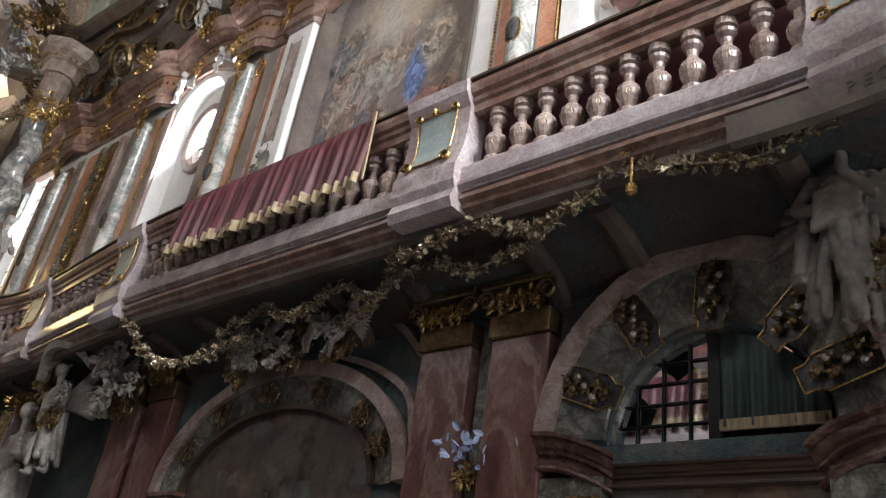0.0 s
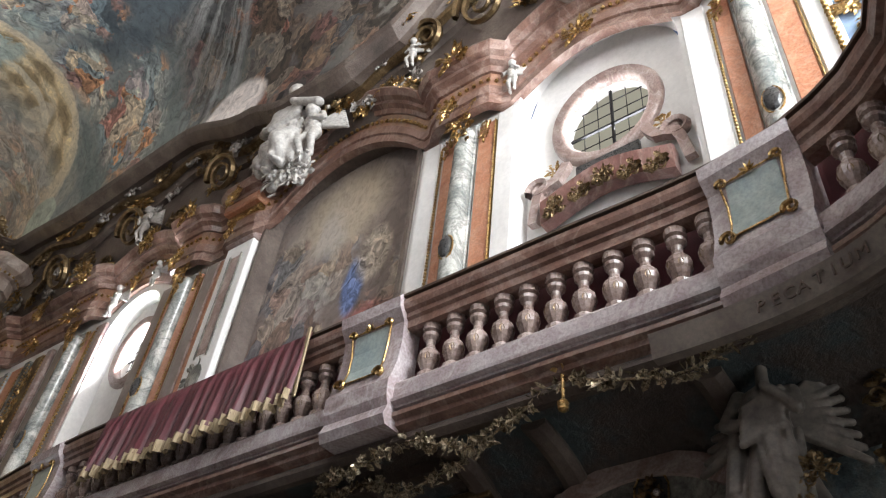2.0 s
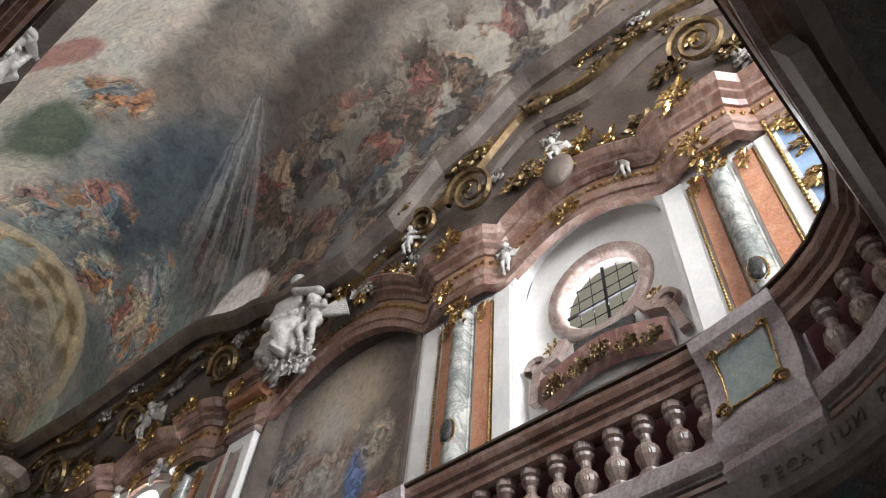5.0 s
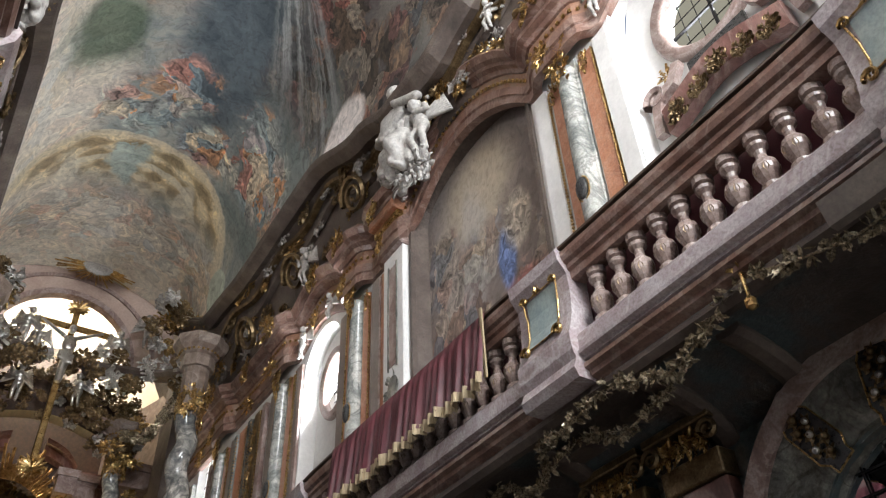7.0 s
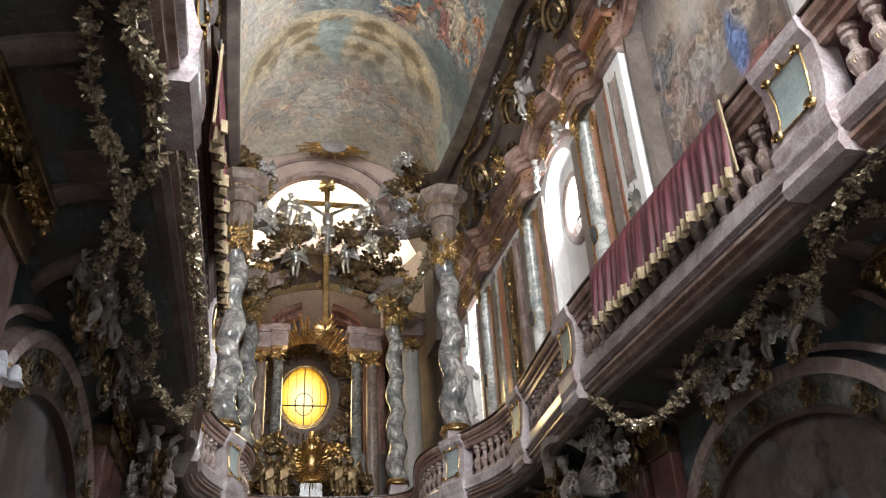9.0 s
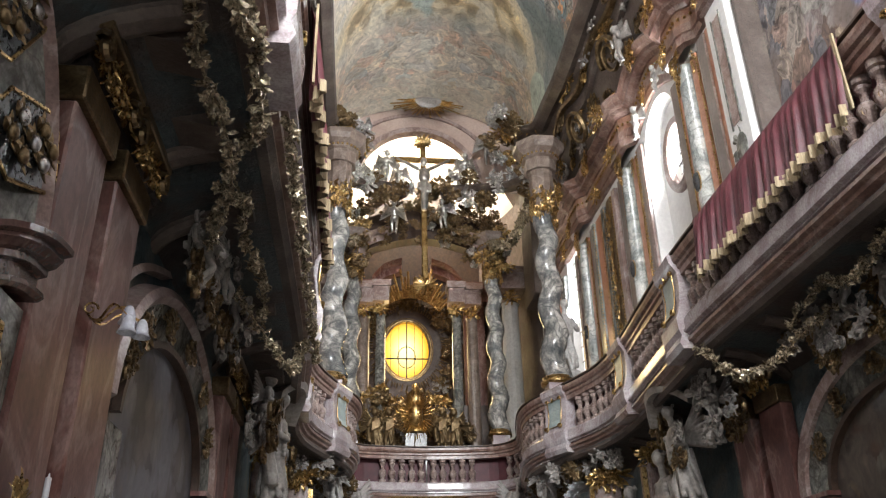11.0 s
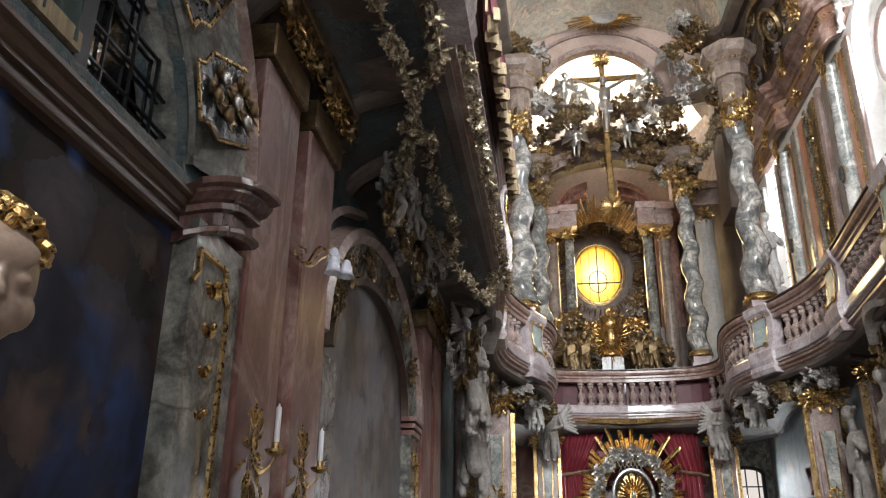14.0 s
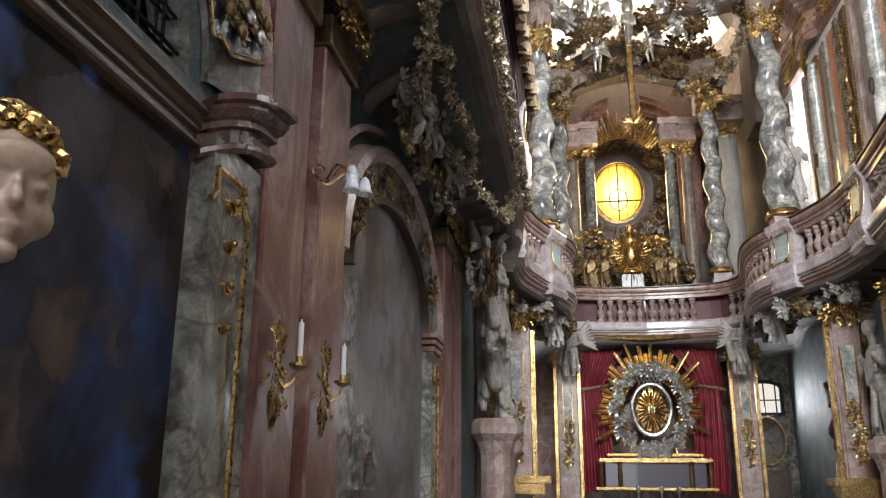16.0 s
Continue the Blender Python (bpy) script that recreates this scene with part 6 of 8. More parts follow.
    putto(facing(side_x(s, 1.2), 21.1, 14.3), 1.1, "dark silver putto on the choir cornice", rr, SILVER)
    figure(facing(side_x(s, 2.75), 16.9, 7.0, 20 * s), 1.75, "white stucco saint beside the twisted column", rr, STONE)
    bm = bmesh.new()
    lathe(bm, [(0.12, 5.3), (0.14, 5.9), (0.1, 6.2), (0.16, 6.5), (0.3, 6.8), (0.36, 6.86), (0.36, 6.96), (0.32, 7.02)], 14, Matrix.Translation((side_x(s, 2.75), 16.9, 0)))
    tagged(part("statue_console", bm, STONE, smooth=True), "white stucco console under the saint", "console")
    for k in range(10):
        ornament(DARK + CLUMPS + SILVERY, facing(side_x(s, rr.uniform(1.7, 2.7)), rr.uniform(18.5, 20.5), rr.uniform(14.4, 15.4)), rr.uniform(0.9, 1.5), "silvered and gilt trophies where the vault meets the choir", "carved_trophy")

# carved glory behind the crucifix
for k in range(110):
    x = rr.uniform(-0.7, 4.3)
    z = 12.9 + 1.0 * math.sin(math.pi * (x + 0.7) / 5.0) + rr.uniform(-1.3, 0.75)
    ornament(DARK + DARK + DARK + SILVERY, facing(x, 21.9 + rr.uniform(-0.3, 0.5), z), rr.uniform(0.5, 0.95), "dark carved clouds and foliage above the altar", "cloud_carving")
bm = bmesh.new()
sweep(bm, spline([(-0.8, 22.5, 12.6), (0.3, 22.6, 13.3), (1.8, 22.7, 13.7), (3.3, 22.6, 13.3), (4.4, 22.5, 12.6)], 0.3), [(-0.2, -0.6), (-0.2, 0.5), (0.3, 0.5), (0.3, -0.6)])
tagged(part("cloud_screen", bm, DARK_WOOD), "dark wooden arched screen behind the carved clouds", "screen")
for x, z, h in ((0.3, 13.9, 1.3), (1.0, 14.2, 1.0), (2.9, 14.0, 1.2), (3.5, 13.6, 1.1), (2.4, 13.0, 1.0), (0.9, 12.8, 1.1)):
    figure(facing(x, 21.5, z, rr.uniform(-30, 30)), h, "tarnished silver angel among the carved clouds", rr, SILVER, True, True, False, "angel_carving")

# crucifix
g = thing("crucifix", "gilt wooden cross bearing a plain silver carved figure", "crucifix", pose(1.78, 21.2, 11.0, -5, 0, 0))
bm = bmesh.new()
box(bm, (0, 0, 2.5), (0.17, 0.12, 5.2))
box(bm, (0, 0, 4.45), (2.1, 0.12, 0.17))
bmesh.ops.bevel(bm, geom=bm.edges[:], offset=0.02, segments=1, affect="EDGES")
part("cross", bm, GOLD, g)
bm = bmesh.new()
tube(bm, (0, -0.16, 2.45), (0.03, -0.2, 3.45), 0.09, 0.14, 10)
ball(bm, (0.02, -0.2, 3.7), (0.2, 0.14, 0.32), 2)
ball(bm, (0.0, -0.22, 4.22), (0.11, 0.13, 0.16), 2)
for sg in (-1, 1):
    tube(bm, (sg * 0.14, -0.18, 3.95), (sg * 0.85, -0.12, 4.42), 0.07, 0.04, 8)
for k in range(6):
    tube(bm, (-0.2, -0.25, 3.4 - 0.04 * k), (0.22, -0.27, 3.3 - 0.05 * k), 0.05, 0.04, 6)
fig = part("carved_figure", bm, SILVER, g, "plain silver carved figure", smooth=True)
r_ = fig.modifiers.new("grown_together", "REMESH")
r_.mode, r_.voxel_size, r_.use_smooth_shade = "VOXEL", 0.03, True
bm = bmesh.new()
for k in range(14):
    leaf(bm, Matrix.Translation((0, -0.05, 5.1)) @ turn_to((math.cos(k * 0.45), -0.2, math.sin(k * 0.45)), 1.5), 0.35, 0.12, 0.5)
part("gilt_crest", bm, GOLD, g)
bm = bmesh.new()
for k in range(16):
    leaf(bm, Matrix.Translation((0, -0.1, -0.1)) @ turn_to((math.cos(k * 0.4), -0.3, math.sin(k * 0.4)), 1.5), 0.4, 0.13, 0.7)
part("gilt_foot", bm, GOLD, g)
g = thing("sunburst", "gilt sunburst hanging before the vault", "sunburst", (0, 0, 0))
rays((1.9, 20.9, 17.2), 0.3, 1.45, 44, 0, 2 * math.pi, 0.55, 0.05, GOLD, 0.5, g)
bm = bmesh.new()
ball(bm, (1.9, 20.9, 17.2), (0.45, 0.1, 0.28), 2)
part("cloud", bm, GREY_STONE, g, "grey cloud at the heart")

# gilt tabernacle shrine under the window
g = thing("shrine", "small gilt shrine with a pointed glory under the amber window", "shrine", (1.62, 23.0, 5.3))
bm = bmesh.new()
box(bm, (0, 0, 0.9), (0.6, 0.5, 1.8))
part("pedestal", bm, GREY_MARBLE, g)
bm = bmesh.new()
lathe(bm, [(0.3, 1.8), (0.34, 1.9), (0.22, 1.98), (0.2, 2.6), (0.24, 2.65), (0.3, 2.8), (0.24, 3.0), (0.1, 3.15), (0.08, 3.3)], 12)
part("body", bm, GOLD, g, smooth=True)
rays((0, -0.25, 2.3), 0.22, 0.6, 40, 0, 2 * math.pi, 1.5, 0.04, GOLD, 0.2, g)
for x in (-1.1, -0.75, 0.8, 1.15):
    figure(facing(1.62 + x, 22.9, 6.6), 1.25, "dark gilt kneeling angel beside the shrine", rr, OLD_GOLD, True, True, True, "angel_carving")
for k in range(46):
    ornament(DARK + DARK + CLUMPS, facing(1.6 + rr.uniform(-1.7, 1.7), rr.uniform(23.7, 24.3), rr.uniform(6.6, 8.7)), rr.uniform(0.8, 1.3), "dark gilt carving behind the shrine", "carved_foliage")
bm = bmesh.new()
box(bm, (AX, 25.5, 13.7), (5.2, 0.2, 2.7))
bmesh.ops.bevel(bm, geom=bm.edges[:], offset=0.05, segments=2, affect="EDGES")
tagged(part("altar_attic", bm, DARK_WOOD), "dark wooden attic behind the pediment", "attic")
bm = bmesh.new()
box(bm, (AX, 24.6, 6.9), (4.4, 0.2, 3.0))
tagged(part("retable", bm, DARK_WOOD), "dark wooden backing of the upper altar", "retable")

# ---- lower altar ----
bm = bmesh.new()
box(bm, (AX, 23.1, 2.55), (7.2, 0.3, 5.1))
tagged(part("wall_altar", bm, RED_MARBLE), "dim red marble wall behind the high altar", "wall", kind="structure")
bm = bmesh.new()
box(bm, (AX, 22.2, 5.14), (6.8, 2.0, 0.12))
tagged(part("altar_gallery_floor", bm, STUCCO), "floor of the gallery over the high altar", "floor", kind="structure")
ALTAR_VELVET = mottled("altar_crimson_velvet", [(0.3, (0.16, 0.012, 0.022)), (0.7, (0.34, 0.04, 0.06))], 2.5, 60, 0.45, dirt=0.3, bumps=0.3)
g = thing("altar_canopy", "crimson velvet canopy with gold edging and drawn-back curtains", "canopy", (AX, 21.6, 0))


def drape(a_top, b_top, a_low, b_low, y, n=60, folds=9, depth=0.07):
    bm = bmesh.new()
    rows = []
    for i in range(n + 1):
        t = i / n
        row = []
        for k in range(13):
            v = k / 12
            top = Vector((a_top[0] + (b_top[0] - a_top[0]) * t, 0, a_top[1] + (b_top[1] - a_top[1]) * t))
            low = Vector((a_low[0] + (b_low[0] - a_low[0]) * t, 0, a_low[1] + (b_low[1] - a_low[1]) * t))
            p = top.lerp(low, v)
            bow = math.sin(math.pi * v) * 0.12
            p.y = y - depth * math.sin(folds * 2 * math.pi * t + 2 * v) * (0.5 + 0.5 * v) - bow
            row.append(bm.verts.new(p))
        rows.append(row)
    for a, b in zip(rows, rows[1:]):
        for k in range(12):
            bm.faces.new((a[k], a[k + 1], b[k + 1], b[k]))
    return bm


bm = bmesh.new()
box(bm, (0, 0.9, 4.3), (3.9, 0.06, 1.4))
part("back_cloth", bm, ALTAR_VELVET, g)
for s in (-1, 1):
    part("curtain", drape((s * 0.55, 4.9), (s * 1.75, 4.9), (s * 1.25, 3.75), (s * 1.85, 3.75), 0.3, folds=6), ALTAR_VELVET, g, smooth=True)
    part("curtain_tail", drape((s * 1.1, 3.85), (s * 1.75, 3.85), (s * 0.95, 1.3), (s * 1.8, 1.2), 0.25, folds=5, depth=0.1), ALTAR_VELVET, g, smooth=True)
    part("curtain_fringe", drape((s * 0.5, 4.02), (s * 1.9, 3.82), (s * 0.5, 3.94), (s * 1.9, 3.72), 0.2, folds=4), FRINGE, g, "gold fringe")
bm = bmesh.new()
sweep(bm, spline([(-1.55, -0.35, 5.02), (-0.9, -0.42, 5.08), (0, -0.45, 5.04), (0.9, -0.42, 5.08), (1.55, -0.35, 5.02)], 0.15), [(0, -0.07), (-0.03, 0), (0, 0.06), (0.03, 0)])
part("gold_edging", bm, GOLD, g)
g = thing("monstrance", "large silver and gold openwork glory on the altar", "monstrance", Matrix.Translation((1.78, 21.3, 3.25)) @ Matrix.Scale(1.12, 4))
rays((0, 0.1, 0), 0.6, 1.45, 40, -0.5, math.pi + 0.5, 1.15, 0.09, GOLD, 0.25, g)
rays((0, 0.12, -0.1), 0.6, 1.2, 24, math.pi + 0.4, 2 * math.pi - 0.4, 1.0, 0.08, GOLD, 0.3, g)
bm = bmesh.new()
lat = 11
for k in range(-lat, lat + 1):
    for sg in (-1, 1):
        x0 = k * 0.09
        tube(bm, (x0, 0.02 + 0.01 * sg, 0.3), (x0 + sg * 0.35, 0.02 + 0.01 * sg, 1.05), 0.013, 0.013, 5) if abs(x0 + sg * 0.17) < 0.3 and abs(x0) < 0.42 else None
for k in range(40):
    a, b = 2 * math.pi * k / 40, 2 * math.pi * (k + 1) / 40
    tube(bm, (0.42 * math.cos(a), -0.1, -0.02 + 0.56 * math.sin(a)), (0.42 * math.cos(b), -0.1, -0.02 + 0.56 * math.sin(b)), 0.05, 0.05, 7)
part("silver_lattice", bm, SILVER, g, "silver openwork")
for k in range(22):
    a = 2 * math.pi * k / 22
    q = 0.72 + 0.1 * (k % 2)
    part("silver_flower", RND.choice(SILVERY), None, g, at=pose(q * math.cos(a), -0.02, q * 1.18 * math.sin(a), 0, 0, 180) @ Matrix.Diagonal((0.62, 0.7, 0.62, 1)))
bm = bmesh.new()
ball(bm, (0, -0.06, -0.02), (0.36, 0.05, 0.5), 2)
part("gilt_oval", bm, GOLD, g)
rays((0, -0.12, -0.02), 0.08, 0.38, 26, 0, 2 * math.pi, 1.35, 0.05, GOLD, 0.1, g)
bm = bmesh.new()
ball(bm, (0, -0.16, -0.02), (0.05, 0.05, 0.12), 2)
part("relic", bm, SILVER, g)
g = thing("altar", "high altar with a glass shrine, gilt mouldings and silver ornaments", "altar", (1.78, 21.4, 0))
bm = bmesh.new()
box(bm, (0, 0.1, 0.5), (3.4, 1.0, 1.0))
part("mensa", bm, GREY_MARBLE, g)
bm = bmesh.new()
for z0, z1, w in ((1.0, 1.08, 3.6), (1.3, 1.36, 2.9), (1.95, 2.05, 2.7), (2.1, 2.16, 2.3)):
    box(bm, (0, 0.0, (z0 + z1) / 2), (w, 1.0 - 0.2 * z0 / 2, z1 - z0))
bmesh.ops.bevel(bm, geom=bm.edges[:], offset=0.02, segments=2, affect="EDGES")
part("gilt_cornice", bm, GOLD, g)
bm = bmesh.new()
box(bm, (0, 0.05, 1.66), (2.4, 0.6, 0.58))
gl, gt, gb = shader("shrine_glass", 0.3)
gb.inputs["Base Color"].default_value = (0.05, 0.035, 0.06, 1)
gb.inputs["Coat Weight"].default_value = 0.3
part("glass_shrine", bm, gl, g, "dark glass shrine")
for x in (-1.3, -0.85, 0.85, 1.3):
    bm = bmesh.new()
    lathe(bm, [(0.07, 1.3), (0.05, 1.4), (0.06, 1.6), (0.045, 1.9), (0.08, 1.96)], 8, Matrix.Translation((x, -0.35, 0)))
    part("shrine_post", bm, GOLD, g)
for k in range(7):
    part("silver_flower", RND.choice(SILVERY), None, g, at=facing(0, 0, 0) @ Matrix.Translation((-0.3 + 0.1 * k, 0.4, 2.15 + 0.1 * (k % 3))) @ Matrix.Diagonal((0.5, 0.5, 0.5, 1)))
for x in (-0.45, 0.1, 0.5):
    bm = bmesh.new()
    lathe(bm, [(0.06, 0), (0.02, 0.04), (0.015, 0.14), (0.04, 0.17), (0.05, 0.3), (0.045, 0.32)], 10)
    tagged(part("altar_vase", bm, SILVER, smooth=True, at=Matrix.Translation((1.78 + x, 20.95, 1.08))), "small silver vase on the altar", "vase")

# choir piers below the gallery
for s in (1, -1):
    for d, y, w in ((2.95, 15.7, 0.5), (2.08, 20.6, 0.46), (3.25, 13.6, 0.45)):
        g = thing("choir_pier", "rose and grey marble pier with gilt drop ornament", "pier", (side_x(s, d), y, 0))
        bm = bmesh.new()
        box(bm, (0, 0, 2.2), (w, w, 4.4))
        bmesh.ops.bevel(bm, geom=bm.edges[:], offset=0.04, segments=2, affect="EDGES")
        part("shaft", bm, PINK_MARBLE, g)
        bm = bmesh.new()
        box(bm, (0, -w / 2 - 0.004, 3.1), (w * 0.5, 0.03, 1.6))
        part("inlay", bm, GREEN_MARBLE, g, "grey-green inlaid panel")
        bm = bmesh.new()
        for sg in (-1, 1):
            tube(bm, (sg * w * 0.27, -w / 2 - 0.02, 3.9), (sg * w * 0.2, -w / 2 - 0.02, 2.6), 0.016, 0.016, 6)
            box(bm, (sg * (w / 2 + 0.06), -w / 2 + 0.05, 2.2), (0.08, 0.08, 4.2))
        part("gilt_strip", bm, GOLD, g)
        for k in range(3):
            part("gilt_drop", RND.choice(TALL), None, g, at=facing(0, -w / 2 - 0.03, 2.75 - 0.35 * k) @ Matrix.Diagonal((1.1, 0.8, 0.8, 1)))
        for k in range(4):
            part("capital_carving", RND.choice(CLUMPS), None, g, at=facing(-0.2 + 0.14 * k, -w / 2 - 0.05, 4.45 + 0.1 * (k % 2)) @ Matrix.Diagonal((0.9, 0.9, 0.9, 1)))
    # carved consoles and figures under the curve of the gallery
    for k in range(34):
        y = rr.uniform(14.6, 19.6)
        p_, d_ = gallery_at(s, y)
        ornament(DARK + PALE + PALE, facing(p_.x + s * rr.uniform(0.15, 0.8), y, rr.uniform(4.7, 4.9)), rr.uniform(0.6, 1.0), "grey and gilt carving under the curve of the gallery", "console_carving")
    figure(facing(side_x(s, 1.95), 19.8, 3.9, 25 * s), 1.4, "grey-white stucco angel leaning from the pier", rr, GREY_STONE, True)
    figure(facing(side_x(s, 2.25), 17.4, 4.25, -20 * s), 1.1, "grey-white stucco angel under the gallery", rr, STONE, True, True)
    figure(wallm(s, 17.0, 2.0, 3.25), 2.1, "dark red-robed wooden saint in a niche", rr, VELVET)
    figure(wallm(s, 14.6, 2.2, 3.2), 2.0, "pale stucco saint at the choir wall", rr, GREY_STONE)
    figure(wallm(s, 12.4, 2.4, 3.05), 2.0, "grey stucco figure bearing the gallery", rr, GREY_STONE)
    for y_, z_, d_ in ((14.6, 2.2, 3.2), (12.4, 2.4, 3.05)):
        bm = bmesh.new()
        lathe(bm, [(0.34, 0), (0.34, 0.2), (0.26, 0.3), (0.24, z_ - 0.5), (0.3, z_ - 0.3), (0.38, z_ - 0.2), (0.38, z_ - 0.06), (0.34, z_ + 0.02)], 12, Matrix.Translation((side_x(s, d_), y_, 0)))
        tagged(part("statue_pedestal", bm, PINK_MARBLE), "rose marble pedestal under a stucco figure", "pedestal")
    bm = bmesh.new()
    lathe(bm, [(0.3, 1.3), (0.34, 1.4), (0.25, 1.5), (0.22, 1.9), (0.3, 2.0)], 12, Matrix.Translation((side_x(s, 3.2), 17.0, 0)))
    tagged(part("side_altar_pedestal", bm, GOLD), "gilt pedestal under the saint", "pedestal")
    bm = bmesh.new()
    box(bm, (side_x(s, 3.0), 15.2, 1.55), (1.3, 0.5, 0.12))
    box(bm, (side_x(s, 3.0), 15.2, 1.4), (1.1, 0.4, 0.2))
    tagged(part("side_altar_shelf", bm, GOLD), "gilt moulded shelf of a side altar", "shelf")

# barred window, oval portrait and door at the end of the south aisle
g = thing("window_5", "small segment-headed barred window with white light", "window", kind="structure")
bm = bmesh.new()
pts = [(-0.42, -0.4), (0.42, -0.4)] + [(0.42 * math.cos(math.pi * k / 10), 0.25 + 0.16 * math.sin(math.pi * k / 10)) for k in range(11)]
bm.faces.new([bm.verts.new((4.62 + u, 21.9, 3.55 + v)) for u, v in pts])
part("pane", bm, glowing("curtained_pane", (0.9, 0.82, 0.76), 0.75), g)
bm = bmesh.new()
for k in (-1, 0, 1):
    box(bm, (4.62 + 0.28 * k, 21.86, 3.5), (0.03, 0.03, 0.85))
box(bm, (4.62, 21.86, 3.5), (0.84, 0.03, 0.03))
sweep(bm, [(4.62 + u, 21.85, 3.55 + v) for u, v in pts + pts[:1]], [(-0.04, -0.04), (-0.04, 0.04), (0.04, 0.04), (0.04, -0.04)], up=Vector((0, 1, 0)))
part("glazing_bars", bm, IRON, g)
g = thing("oval_picture", "dark oval picture in a thin gilt frame", "picture", (4.62, 21.9, 2.5))
bm = bmesh.new()
ball(bm, (0, 0, 0), (0.4, 0.03, 0.56), 3)
part("canvas", bm, BROWN_CANVAS, g)
bm = bmesh.new()
for k in range(40):
    a, b = 2 * math.pi * k / 40, 2 * math.pi * (k + 1) / 40
    tube(bm, (0.42 * math.cos(a), -0.03, 0.58 * math.sin(a)), (0.42 * math.cos(b), -0.03, 0.58 * math.sin(b)), 0.03, 0.03, 6)
part("frame", bm, GOLD, g)
bm = bmesh.new()
box(bm, (4.62, 22.2, 2.5), (1.5, 0.5, 5.0))
tagged(part("wall_aisle_end", bm, GREY_MARBLE), "grey marble wall at the aisle's end", "wall", kind="structure")
g = thing("door_1", "dark wooden door under the oval picture", "door", (4.62, 21.9, 0), kind="structure")
bm = bmesh.new()
box(bm, (0, 0, 0.9), (0.9, 0.08, 1.8))
for x in (-0.2, 0.2):
    for z in (0.5, 1.3):
        box(bm, (x, -0.045, z), (0.3, 0.03, 0.6))
part("leaf", bm, DARK_WOOD, g)
# ---- lower walls ----
IMPOST = veined("dark_red_marble", [(0.25, (0.04, 0.019, 0.015)), (0.5, (0.09, 0.042, 0.034)), (0.75, (0.17, 0.095, 0.08))], (0.3, 0.2, 0.17), 3.0, 1.6, 0.25, 0.3)


def arc_pts(s, d, yc, spring, a, b, n=28, legs=0.0):
    pts = [(side_x(s, d), yc + a * math.cos(math.pi * k / n), spring + b * math.sin(math.pi * k / n)) for k in range(n + 1)]
    return pts


def arch_band(bm, s, yc, spring, a0, b0, d0, a1, b1, d1, n=28):
    """Splayed surface between two arches at different depths."""
    o, i = arc_pts(s, d0, yc, spring, a0, b0, n), arc_pts(s, d1, yc, spring, a1, b1, n)
    vo, vi = [bm.verts.new(p) for p in o], [bm.verts.new(p) for p in i]
    for k in range(n):
        bm.faces.new((vo[k], vo[k + 1], vi[k + 1], vi[k]))


def rosette_panel(s, y, z, d, tilt, label):
    """A long cartouche: dark field, thin gilt frame and a cluster of pearl rosettes."""
    g = thing("rosette_cartouche", label, "cartouche", wallm(s, y, z, d, tilt) @ Matrix.Diagonal((1.35, 1, 1.1, 1) if s < 0 else (0.9, 1, 0.9, 1)))
    out = [(-0.1, -0.34), (0.1, -0.34), (0.1, -0.26), (0.15, -0.18), (0.15, 0.2), (0.09, 0.32), (-0.09, 0.32), (-0.15, 0.2), (-0.15, -0.18), (-0.1, -0.26)]
    bm = bmesh.new()
    bm.faces.new([bm.verts.new((x, 0.008, zz)) for x, zz in out])
    part("field", bm, BLACK, g)
    bm = bmesh.new()
    for (a, b) in zip(out, out[1:] + out[:1]):
        tube(bm, (a[0], 0.015, a[1]), (b[0], 0.015, b[1]), 0.009, 0.009, 5)
    part("gilt_frame", bm, GOLD, g)
    for k, (x, zz) in enumerate(((0, 0.22), (-0.06, 0.12), (0.06, 0.12), (0, 0.02), (-0.06, -0.09), (0.07, -0.1), (0, -0.2))):
        bm = bmesh.new()
        ball(bm, (0, 0.03, 0), (0.032, 0.026, 0.032), 2)
        ro = part("rosette", bm, SILVER if k % 2 else OLD_GOLD, g, at=Matrix.Translation((x, 0.01, zz)), smooth=True)
        bm = bmesh.new()
        for j in range(6):
            leaf(bm, Matrix.Translation((0, 0.015, 0)) @ turn_to((math.cos(j * 1.05), 0.25, math.sin(j * 1.05)), 1.5), 0.075, 0.045, 0.8, 3)
        part("petals", bm, OLD_GOLD, ro)
    return g


def gold_panel(s, y0, y1, z0, z1, d, label):
    g = thing("gilt_lined_panel", label, "panel", wallm(s, (y0 + y1) / 2, z0, d))
    w, h = abs(y1 - y0) / 2, z1 - z0
    bm = bmesh.new()
    line = [(w, 0), (w, h - 0.16), (w * 0.72, h - 0.1), (w * 0.72, h), (-w * 0.72, h), (-w * 0.72, h - 0.1), (-w, h - 0.16)]
    if s < 0:
        line = [(-a_, b_) for a_, b_ in line]
    for a, b in zip(line, line[1:]):
        tube(bm, (a[0], 0.012, a[1]), (b[0], 0.012, b[1]), 0.015, 0.015, 6)
    part("gilt_line", bm, GOLD, g)
    for k in range(4):
        bm = bmesh.new()
        for j in range(9):
            a = -math.pi * (0.05 + 0.9 * j / 8)
            leaf(bm, turn_to((math.cos(a), 0.2, math.sin(a)), 1.5), 0.075 - 0.014 * k, 0.036 - 0.006 * k, 0.9, 4)
        ball(bm, (0, 0.03, 0), 0.022, 1)
        part("gilt_husk", bm, GOLD, g, at=Matrix.Translation((0, 0.015, h - 0.12 - 0.19 * k)))
    return g


